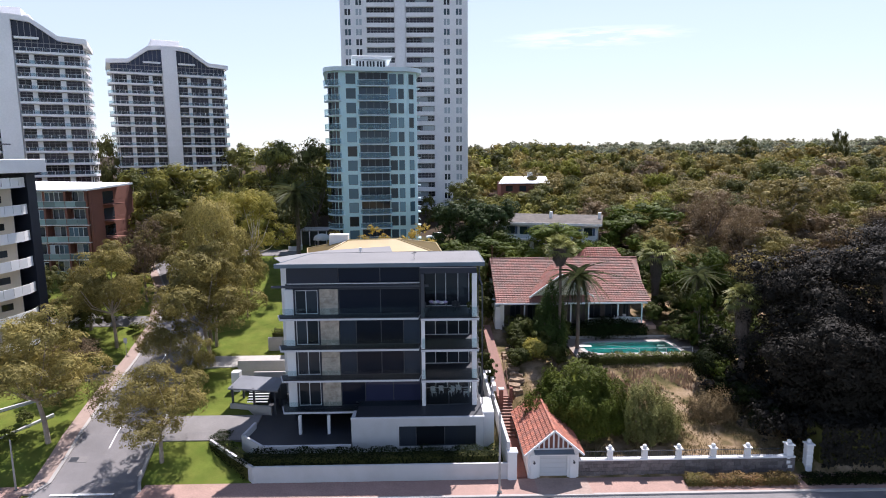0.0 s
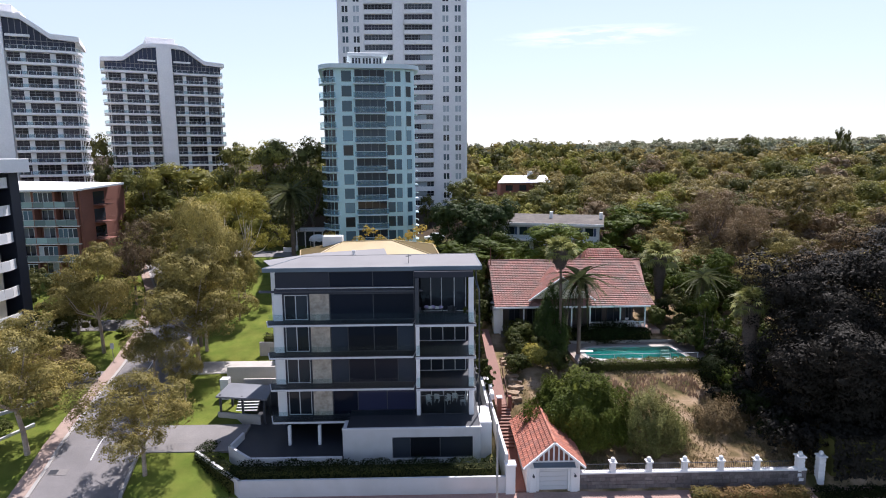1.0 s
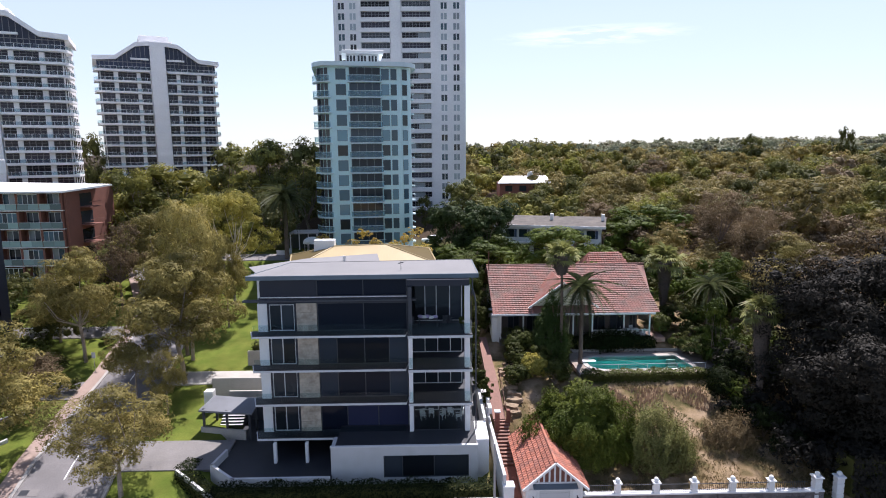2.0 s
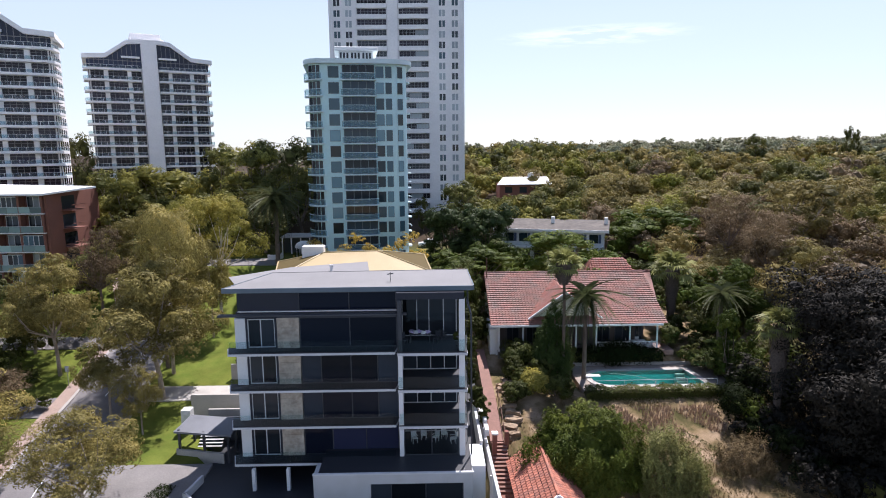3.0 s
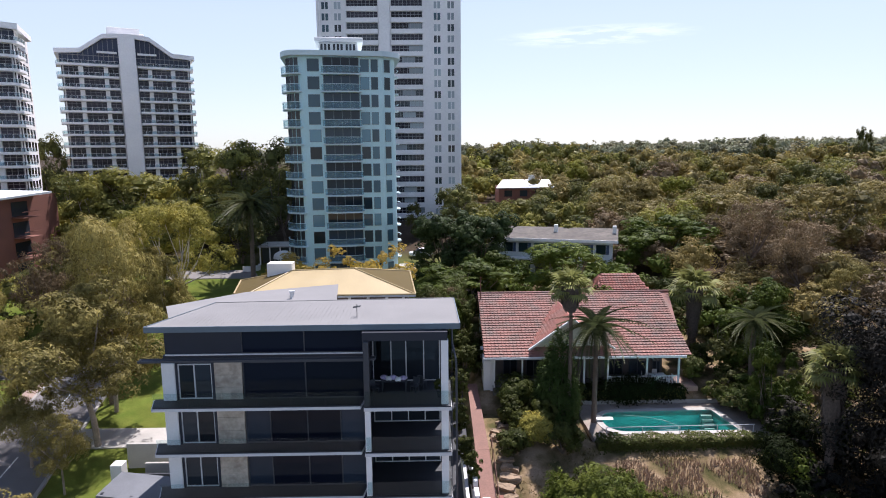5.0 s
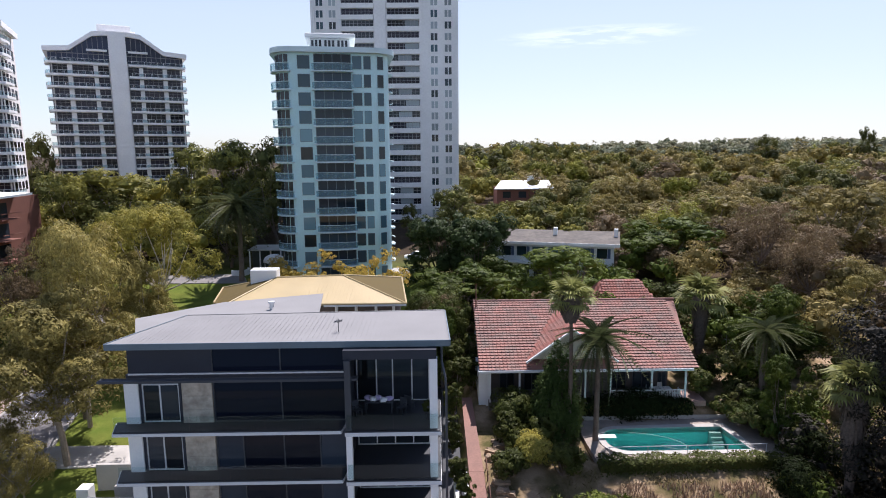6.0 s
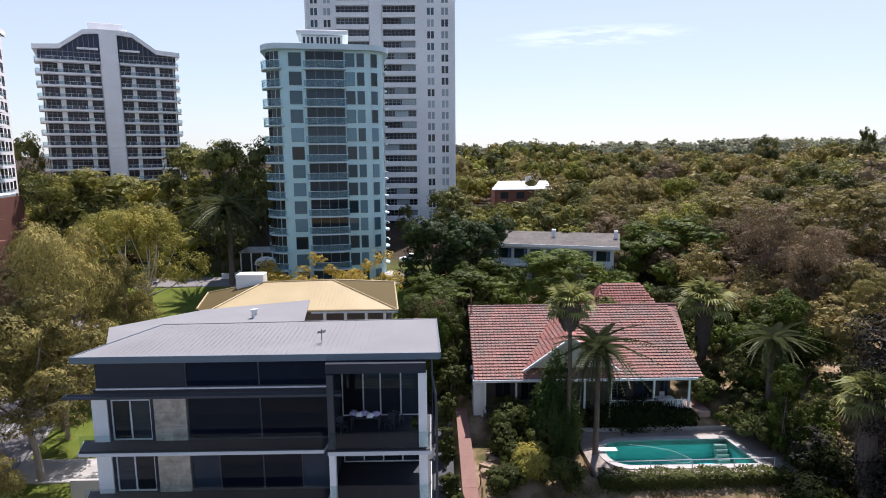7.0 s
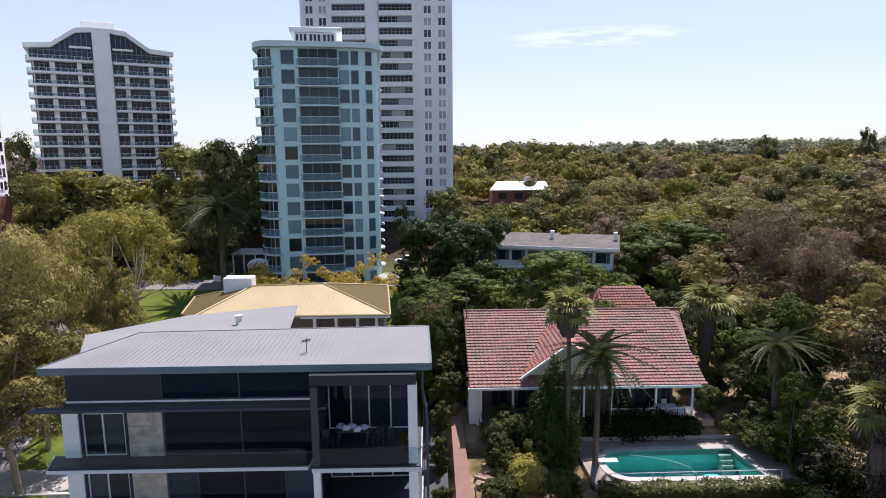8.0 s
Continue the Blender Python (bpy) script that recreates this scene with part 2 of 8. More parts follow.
FAR_GREEN = leaf_mat("haze_tinted_green_leaves", (0.175, 0.19, 0.12), (0.27, 0.28, 0.16), through_light=0.3)
GUM_BROWN = leaf_mat("brownish_gum_leaves", (0.15, 0.111, 0.0684), (0.251, 0.181, 0.0992))
YELLOW_LEAF = leaf_mat("golden_leaves", (0.37, 0.275, 0.0455), (0.47, 0.341, 0.091), through_light=0.4)
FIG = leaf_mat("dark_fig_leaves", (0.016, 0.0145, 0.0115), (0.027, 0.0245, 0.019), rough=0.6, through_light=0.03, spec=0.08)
LUSH = leaf_mat("lush_green_leaves", (0.0412, 0.0691, 0.0123), (0.1188, 0.1468, 0.0238), through_light=0.22)
# near-black green that carries the shade on hedges, creeper and bank shrubs
SHADE_HEDGE = leaf_mat("shade_dark_hedge_leaves", (0.01, 0.015, 0.006), (0.02, 0.027, 0.009), through_light=0.1, spec=0.02)
DEEP_LEAF = leaf_mat("deep_green_leaves", (0.026, 0.042, 0.016), (0.058, 0.08, 0.028))
HEDGE_LEAF = leaf_mat("hedge_leaves", (0.0432, 0.056, 0.014), (0.09, 0.0986, 0.024))
PALM_LEAF = leaf_mat("palm_fronds", (0.12, 0.135, 0.0448), (0.255, 0.255, 0.084), rough=0.45, through_light=0.3)
DATE_LEAF = leaf_mat("date_palm_fronds", (0.06, 0.075, 0.03), (0.12, 0.13, 0.06), rough=0.45, through_light=0.3)
DRY = leaf_mat("dry_grass_blades", (0.28, 0.2, 0.11), (0.2, 0.17, 0.07), rough=0.8)


# ---- helpers for meshes ----
def mesh_of(bm, name, material, smooth=False):
    me = bpy.data.meshes.new(name)
    bm.to_mesh(me)
    bm.free()
    for q in (material if isinstance(material, (list, tuple)) else [material]):
        me.materials.append(q)
    if smooth:
        for p in me.polygons:
            p.use_smooth = True
    return me


def part(name, bm, material, parent=None, label="", smooth=False):
    ob = new(name, mesh_of(bm, name, material, smooth))
    ob.parent = parent
    if label:
        ob["label"] = label
    return ob


def share(name, me, parent, m, label=""):
    ob = new(name, me)
    ob.parent = parent
    ob.matrix_basis = m
    if label:
        ob["label"] = label
    return ob


def thing(name, label, category, m=None, group="", kind=""):
    ob = new(name)
    ob.empty_display_size = 0.3
    if m is not None:
        ob.matrix_basis = m
    return tagged(ob, label, category, group, kind)


def box(bm, x0, x1, y0, y1, z0, z1, bevel=0.0):
    vs = [bm.verts.new(p) for p in ((x0, y0, z0), (x1, y0, z0), (x1, y1, z0), (x0, y1, z0), (x0, y0, z1), (x1, y0, z1), (x1, y1, z1), (x0, y1, z1))]
    fs = [bm.faces.new([vs[i] for i in f]) for f in ((3, 2, 1, 0), (4, 5, 6, 7), (0, 1, 5, 4), (1, 2, 6, 5), (2, 3, 7, 6), (3, 0, 4, 7))]
    if bevel:
        bmesh.ops.bevel(bm, geom=list({e for f in fs for e in f.edges}), offset=bevel, segments=1, affect="EDGES", profile=0.5)
    return bm


def boxes(*rows, bevel=0.0):
    bm = bmesh.new()
    for r in rows:
        box(bm, *r, bevel=bevel)
    return bm


def prism(bm, pts, z0, z1):
    """An upright prism over a plan outline (anticlockwise); z0 and z1 may be functions of x and y."""
    f0 = z0 if callable(z0) else (lambda x, y: z0)
    f1 = z1 if callable(z1) else (lambda x, y: z1)
    lo = [bm.verts.new((x, y, f0(x, y))) for x, y in pts]
    hi = [bm.verts.new((x, y, f1(x, y))) for x, y in pts]
    k = len(pts)
    bm.faces.new(hi)
    bm.faces.new(lo[::-1])
    for i in range(k):
        j = (i + 1) % k
        bm.faces.new((lo[i], lo[j], hi[j], hi[i]))
    return bm


def slab3(bm, pts, thick):
    """A sheet with thickness through 3D corners (anticlockwise from above)."""
    hi = [bm.verts.new(p) for p in pts]
    lo = [bm.verts.new((p[0], p[1], p[2] - thick)) for p in pts]
    k = len(pts)
    bm.faces.new(hi)
    bm.faces.new(lo[::-1])
    for i in range(k):
        j = (i + 1) % k
        bm.faces.new((lo[i], lo[j], hi[j], hi[i]))
    return bm


def tube(bm, pts, radii, sides=8):
    """A tapering tube along points."""
    rings = []
    for i, p in enumerate(pts):
        p = Vector(p)
        d = (Vector(pts[min(i + 1, len(pts) - 1)]) - Vector(pts[max(i - 1, 0)])).normalized()
        a = d.orthogonal().normalized()
        b = d.cross(a)
        r = radii[i] if isinstance(radii, (list, tuple)) else radii
        rings.append([bm.verts.new(p + r * (math.cos(2 * math.pi * k / sides) * a + math.sin(2 * math.pi * k / sides) * b)) for k in range(sides)])
    for u, v in zip(rings, rings[1:]):
        for k in range(sides):
            bm.faces.new((u[k], u[(k + 1) % sides], v[(k + 1) % sides], v[k]))
    bm.faces.new(rings[0][::-1])
    bm.faces.new(rings[-1])
    return bm


def ball(bm, c, r, seg=8, rings=6, sz=1.0):
    bmesh.ops.create_uvsphere(bm, u_segments=seg, v_segments=rings, radius=r, matrix=Matrix.Translation(c) @ Matrix.Diagonal((1, 1, sz, 1)))
    return bm


def lerp_profile(rows, v):
    if v <= rows[0][0]:
        return rows[0][1]
    for (a, p), (b, q) in zip(rows, rows[1:]):
        if v <= b:
            return p + (q - p) * (v - a) / (b - a)
    return rows[-1][1]


def smooth01(a, b, v):
    u = min(1.0, max(0.0, (v - a) / (b - a)))
    return u * u * (3 - 2 * u)


# ---- ground ----
STREET = 1.8
BACK = [(60, 11.3), (100, 13), (200, 17.5), (400, 24.0), (800, 28.5), (1600, 34), (4000, 40)]
LEFT_P = [(-7.0, 1.55), (-6.6, 1.7), (-4, 1.78), (3, 3.3), (10, 4.0), (20, 5.0), (32, 6.4)] + BACK
RIGHT_P = [(-7.0, 1.55), (-6.6, 1.7), (-3.9, 1.78), (-3.5, 2.5), (0, 2.9), (6, 4.4), (12.4, 6.2), (13.4, 6.5), (20.8, 6.55), (22, 7.6), (35, 9.3)] + BACK


def ground_z(x, y):
    """Ground height; the far ridge climbs a little to the east."""
    a, b = lerp_profile(LEFT_P, y), lerp_profile(RIGHT_P, y)
    if y >= 250:
        a = b = a + 0.02 * smooth01(250, 800, y) * (max(-300.0, min(700.0, x)) - 150.0)
    return a + (b - a) * smooth01(1.5, 3.5, x)


def grid_lines(spec):
    out = []
    for a, b, step in spec:
        k = max(1, round((b - a) / step))
        out += [a + (b - a) * i / k for i in range(k)]
    return out + [spec[-1][1]]


def tinted_pane_mat(name, color, body):
    """Pale tinted balustrade glass: part clear, part milky."""
    m = bpy.data.materials.new(name)
    m.use_nodes = True
    n, l = m.node_tree.nodes, m.node_tree.links
    b = n["Principled BSDF"]
    b.inputs["Base Color"].default_value = (*color, 1)
    b.inputs["Roughness"].default_value = 0.15
    tr = n.new("ShaderNodeBsdfTransparent")
    tr.inputs["Color"].default_value = (0.8, 0.9, 0.92, 1)
    ms = n.new("ShaderNodeMixShader")
    ms.inputs["Fac"].default_value = body
    l.new(tr.outputs["BSDF"], ms.inputs[1])
    l.new(b.outputs["BSDF"], ms.inputs[2])
    l.new(ms.outputs["Shader"], n["Material Output"].inputs["Surface"])
    return m
def ground_sheet():
    xs = grid_lines([(-2500, -400, 350), (-400, -80, 40), (-80, -46, 4), (-46, 0, 1.5), (0, 5, 0.5), (5, 40, 1.2), (40, 120, 8), (120, 500, 40), (500, 2500, 400)])
    ys = grid_lines([(-600, -80, 130), (-80, -8, 12), (-8, -3, 0.4), (-3, 36, 1.2), (36, 120, 6), (120, 800, 40), (800, 4200, 340)])
    vs, fs = [], []
    for y in ys:
        for x in xs:
            near = 1.0 if -3 < y < 120 else 0.0
            z = ground_z(x, y) + 0.12 * near * noise.noise((x * 0.25, y * 0.25, 3.0)) - 0.05
            if on_road(x, y, 0.6):
                z = ground_z(x, y) - 0.14
            if -22.6 < x < 1.2 and 0.3 < y < 15:
                z = 2.4
            if 2.4 < x < 4.1 and -4 < y < 7.2:
                z = 1.7
            if 13.2 < x < 27.2 and 14.2 < y < 21.0:
                z = 4.6
            vs.append((x, y, z))
    nx = len(xs)
    for j in range(len(ys) - 1):
        for i in range(nx - 1):
            a = j * nx + i
            fs.append((a, a + 1, a + nx + 1, a + nx))
    me = bpy.data.meshes.new("ground")
    me.from_pydata(vs, [], fs)
    for p in me.polygons:
        p.use_smooth = True
    me.materials.append(ground_mat())
    return tagged(new("ground", me), "sloping ground of green lawn, dry grass and bare earth", "ground", kind="structure")


def ground_mat():
    """Watered lawn by the side road, dry straw-coloured grass and earth on the other lots, leaf litter in the bush."""
    m = mat("ground_cover", (0.1, 0.16, 0.03), 0.95, big=0.2, fine=0.25, scale=0.4, grain=18, bump=0.5, spec=0.05)
    n, l = m.node_tree.nodes, m.node_tree.links
    geo = n.new("ShaderNodeNewGeometry")
    sep = n.new("ShaderNodeSeparateXYZ")
    l.new(geo.outputs["Position"], sep.inputs[0])
    ns = n.new("ShaderNodeTexNoise")
    ns.inputs["Scale"].default_value, ns.inputs["Detail"].default_value = 0.3, 6.0
    l.new(geo.outputs["Position"], ns.inputs["Vector"])
    add = n.new("ShaderNodeMath")
    add.operation = "MULTIPLY_ADD"
    l.new(ns.outputs["Fac"], add.inputs[0])
    add.inputs[1].default_value = 5.0
    l.new(sep.outputs["X"], add.inputs[2])
    rx = n.new("ShaderNodeMapRange")
    rx.inputs["From Min"].default_value, rx.inputs["From Max"].default_value = 3.0, 5.0
    l.new(add.outputs["Value"], rx.inputs["Value"])
    straw = n.new("ShaderNodeValToRGB")
    e = straw.color_ramp.elements
    e[0].position, e[0].color = 0.36, (0.075, 0.07, 0.028, 1)
    e[1].position, e[1].color = 0.66, (0.36, 0.265, 0.175, 1)
    e2 = e.new(0.5)
    e2.color = (0.2, 0.145, 0.08, 1)
    n3 = n.new("ShaderNodeTexNoise")
    n3.inputs["Scale"].default_value, n3.inputs["Detail"].default_value = 0.5, 9.0
    l.new(geo.outputs["Position"], n3.inputs["Vector"])
    l.new(n3.outputs["Fac"], straw.inputs["Fac"])
    mx = n.new("ShaderNodeMix")
    mx.data_type = "RGBA"
    lawn = n.new("ShaderNodeMix")
    lawn.data_type = "RGBA"
    lawn.inputs["A"].default_value, lawn.inputs["B"].default_value = (0.055, 0.105, 0.014, 1), (0.18, 0.185, 0.042, 1)
    l.new(n3.outputs["Fac"], lawn.inputs["Factor"])
    l.new(rx.outputs["Result"], mx.inputs["Factor"])
    l.new(lawn.outputs["Result"], mx.inputs["A"])
    l.new(straw.outputs["Color"], mx.inputs["B"])
    # unseen ground before the street, toned to set bounce and window reflections
    fy = n.new("ShaderNodeMapRange")
    fy.inputs["From Min"].default_value, fy.inputs["From Max"].default_value = -20.0, -8.0
    l.new(sep.outputs["Y"], fy.inputs["Value"])
    m2 = n.new("ShaderNodeMix")
    m2.data_type = "RGBA"
    m2.inputs["A"].default_value = (0.13, 0.14, 0.12, 1)
    l.new(fy.outputs["Result"], m2.inputs["Factor"])
    l.new(mx.outputs["Result"], m2.inputs["B"])
    sc = next(q for q in n if q.type == "VECT_MATH")
    fb = n.new("ShaderNodeMapRange")
    fb.inputs["From Min"].default_value, fb.inputs["From Max"].default_value = 44.0, 66.0
    l.new(sep.outputs["Y"], fb.inputs["Value"])
    m3 = n.new("ShaderNodeMix")
    m3.data_type = "RGBA"
    m3.inputs["B"].default_value = (0.06, 0.044, 0.03, 1)
    fx = n.new("ShaderNodeMapRange")
    fx.inputs["From Min"].default_value, fx.inputs["From Max"].default_value = 0.0, 9.0
    l.new(sep.outputs["X"], fx.inputs["Value"])
    fm_ = n.new("ShaderNodeMath")
    fm_.operation = "MULTIPLY"
    l.new(fb.outputs["Result"], fm_.inputs[0])
    l.new(fx.outputs["Result"], fm_.inputs[1])
    fz = n.new("ShaderNodeMapRange")
    fz.inputs["From Min"].default_value, fz.inputs["From Max"].default_value = 62.0, 82.0
    l.new(sep.outputs["Y"], fz.inputs["Value"])
    fq = n.new("ShaderNodeMath")
    fq.operation = "MAXIMUM"
    l.new(fm_.outputs["Value"], fq.inputs[0])
    l.new(fz.outputs["Result"], fq.inputs[1])
    l.new(fq.outputs["Value"], m3.inputs["Factor"])
    l.new(m2.outputs["Result"], m3.inputs["A"])
    l.new(m3.outputs["Result"], sc.inputs[0])
    return m


# the side road's kerb lines: y, left x, right x
ROAD = [(-6.6, -40.6, -28.5), (-5.2, -38.6, -29.6), (-3.5, -37.9, -30.4), (0, -38.3, -31.0), (10, -40.0, -32.6), (20, -41.3, -34.4), (32, -43.4, -36.4), (45, -48, -41), (70, -62, -55)]


def road_sides(y):
    return lerp_profile([(r[0], r[1]) for r in ROAD], y), lerp_profile([(r[0], r[2]) for r in ROAD], y)


def on_road(x, y, margin=0.0):
    if y < -6.6 or y > 70:
        return False
    a, b = road_sides(y)
    return a - margin < x < b + margin


def strip(name, rows, material, label, category, rise, thick):
    """A draped strip between two plan lines: rows of y, x0, x1."""
    vs, fs = [], []
    for y, a, b in rows:
        for x in (a, b):
            vs.append((x, y, ground_z(x, y) + rise))
            vs.append((x, y, ground_z(x, y) + rise - thick))
    for i in range(len(rows) - 1):
        p, q = 4 * i, 4 * i + 4
        fs += [(p, p + 2, q + 2, q), (p, q, q + 1, p + 1), (p + 2, p + 3, q + 3, q + 2)]
    fs.append((0, 1, 3, 2))
    me = bpy.data.meshes.new(name)
    me.from_pydata(vs, [], fs)
    me.materials.append(material)
    return tagged(new(name, me), label, category, kind="structure")


def roads():
    bm = boxes((-900, 900, -26, -6.75, 1.3, 1.66))
    tagged(part("road", bm, ASPHALT), "grey asphalt street along the front wall", "road", kind="structure")
    ys = grid_lines([(-6.7, 70, 1.6)])
    strip("side_road", [(y, *road_sides(y)) for y in ys], ASPHALT, "grey asphalt side street running uphill", "road", -0.06, 0.3)
    ky = [y for y in ys if y > -5.5]
    strip("kerb_1", [(y, road_sides(y)[0] - 0.32, road_sides(y)[0]) for y in ky], KERB, "pale concrete kerb of the side street", "kerb", 0.08, 0.3)
    strip("kerb_2", [(y, road_sides(y)[1], road_sides(y)[1] + 0.3) for y in ky], KERB, "pale concrete kerb of the side street", "kerb", 0.08, 0.3)
    strip("pavement_side", [(y, road_sides(y)[0] - 1.75, road_sides(y)[0] - 0.33) for y in ky], PATH_BRICK, "pink brick footpath beside the side street", "footpath", 0.06, 0.3)
    # front footpath with its kerb
    for x0, x1, nm in ((-29.5, 60, "pavement_front"), (-90, -39.4, "pavement_corner")):
        bm = boxes((x0, x1, -6.45, -3.95, 1.5, STREET - 0.01))
        tagged(part(nm, bm, PAVER), "pink brick footpath along the street", "footpath", kind="structure")
        bm = boxes((x0, x1, -6.75, -6.45, 1.4, STREET + 0.01), bevel=0.02)
        tagged(part("kerb_front", bm, KERB), "pale concrete kerb", "kerb", kind="structure")
    # garage crossover
    bm = boxes((4.6, 9.2, -6.6, -4.0, 1.6, STREET + 0.012))
    tagged(part("crossover", bm, PATH_BRICK), "dusty pink paved driveway crossover before the garage", "driveway", kind="structure")
    # dashed centre line and give-way bars of the side street
    grp = "white lane marks"
    for i, y in enumerate((1.0, 7.0, 13.0, 19.0, 25.0)):
        a, b = road_sides(y)
        c = (a + b) / 2 - 0.3
        rows = [(y + 0.5 * k, c - 0.05 - 0.075 * k, c + 0.06 - 0.075 * k) for k in range(8)]
        tagged(strip("lane_mark", rows, WHITE, "worn white dashed line painted on asphalt", "road marking", -0.052, 0.004), group=grp)
    bm = boxes((-37.0, -31.6, -5.4, -5.1, STREET - 0.05, 1.745))
    tagged(part("stop_line", bm, WHITE), "worn white stop line at the junction", "road marking", kind="structure")
    tagged(strip("storm_drain", [(-0.9, -38.0, -36.3), (-0.1, -38.1, -36.4)], DRIVE, "concrete storm drain surround with a dark grate", "drain", -0.04, 0.05), kind="")
    strip("drain_grate", [(-0.8, -37.95, -37.2), (-0.2, -38.0, -37.25)], DARK_METAL, "dark storm drain grate", "drain", -0.03, 0.03)
    # side yard of the apartment block
    strip("side_yard", [(4.6 + 2 * k, -0.3, 2.0) for k in range(14)], DARK_TILE, "narrow paved side yard", "paving", 0.12, 0.3)
    # the driveways off the side street
    strip("driveway_front", [(1.8, -31.0, -22.2), (3.0, -31.0, -22.1), (5.2, -31.6, -22.0), (6.2, -31.8, -22.0)], DRIVE, "grey paved driveway to the dark apartment block", "driveway", 0.03, 0.2)
    strip("driveway_upper", [(17.6, -34.0, -20.0), (19.2, -34.2, -20.0), (20.8, -34.4, -20.0)], CONCRETE, "bright pale concrete driveway", "driveway", 0.05, 0.2)
    strip("driveway_left", [(14.5, -60.0, -40.6), (16.5, -60, -40.8), (18.6, -60, -41.1)], ASPHALT, "grey asphalt side driveway crossing the verge", "driveway", 0.05, 0.2)
    strip("driveway_far", [(31, -64.0, -43.2), (33, -64, -43.4), (34.5, -64, -44.0)], DRIVE, "pale grey driveway crossing the verge", "driveway", 0.05, 0.2)

    strip("driveway_rear", [(61.0, -46.0, -28.6), (63.5, -47.5, -29.6), (66.5, -49.0, -31.0)], DRIVE, "pale grey drive behind the yellow-roofed house", "driveway", 0.06, 0.2)


roads()
ground_sheet()
# river lies out of view, added so that windows reflect blue
RIVER = mat("river_water", (0.03, 0.06, 0.085), 0.12, big=0.1, fine=0.1, scale=0.02, grain=0.4, bump=0.2)
tagged(part("water", boxes((-2400, 2400, -2600, -34, 1.0, 1.62)), RIVER), "broad blue river beyond the street, unseen, added for reflections", "river", kind="structure")


def neighbour_rails():
    """Low white rendered walls of the lot across the side street."""
    for (x0, y0), (x1, y1) in (((-54.0, 4.0), (-45.2, 11.6)), ((-50.5, -3.0), (-43.6, 6.6))):
        d = Vector((x1 - x0, y1 - y0, 0)).normalized() * 0.12
        bm = bmesh.new()
        prism(bm, [(x0 + d.y, y0 - d.x), (x1 + d.y, y1 - d.x), (x1 - d.y, y1 + d.x), (x0 - d.y, y0 + d.x)], 1.2, lambda x, y: ground_z(x, y) + 0.3)
        tagged(part("garden_wall", bm, GARDEN_WHITE), "low white garden wall under the street gums", "garden wall", group="low white walls")


neighbour_rails()
# ---- the dark five-storey apartment block ----
FLOORS = [5.35, 8.55, 11.65, 14.75]  # top of each storey's slab
FACE = 4.2


def block_window(parent, x0, x1, y, z0, z1, mullions, name="window", framed=True, glass=None):
    """A window in a wall facing the street: frame, mullions and a pane for each light."""
    w = new(name)
    w.parent = parent
    w.matrix_basis = Matrix.Translation((0, y, 0))
    bm = bmesh.new()
    t = 0.07
    for r in ((x0, x1, -0.06, 0.05, z0, z0 + t), (x0, x1, -0.06, 0.05, z1 - t, z1), (x0, x0 + t, -0.06, 0.05, z0 + t, z1 - t), (x1 - t, x1, -0.06, 0.05, z0 + t, z1 - t)):
        box(bm, *r)
    edges = [x0 + t] + list(mullions) + [x1 - t]
    for c in mullions:
        box(bm, c - 0.04, c + 0.04, -0.055, 0.045, z0 + t, z1 - t)
    part("window_frame", bm, FRAME if framed else DARK_METAL, w)
    for i, (a, b) in enumerate(zip(edges, edges[1:])):
        m = glass[i % len(glass)] if isinstance(glass, list) else glass
        part("pane", boxes((a, b, -0.01, 0.01, z0 + t, z1 - t)), m or WINDOW, w)
    return w


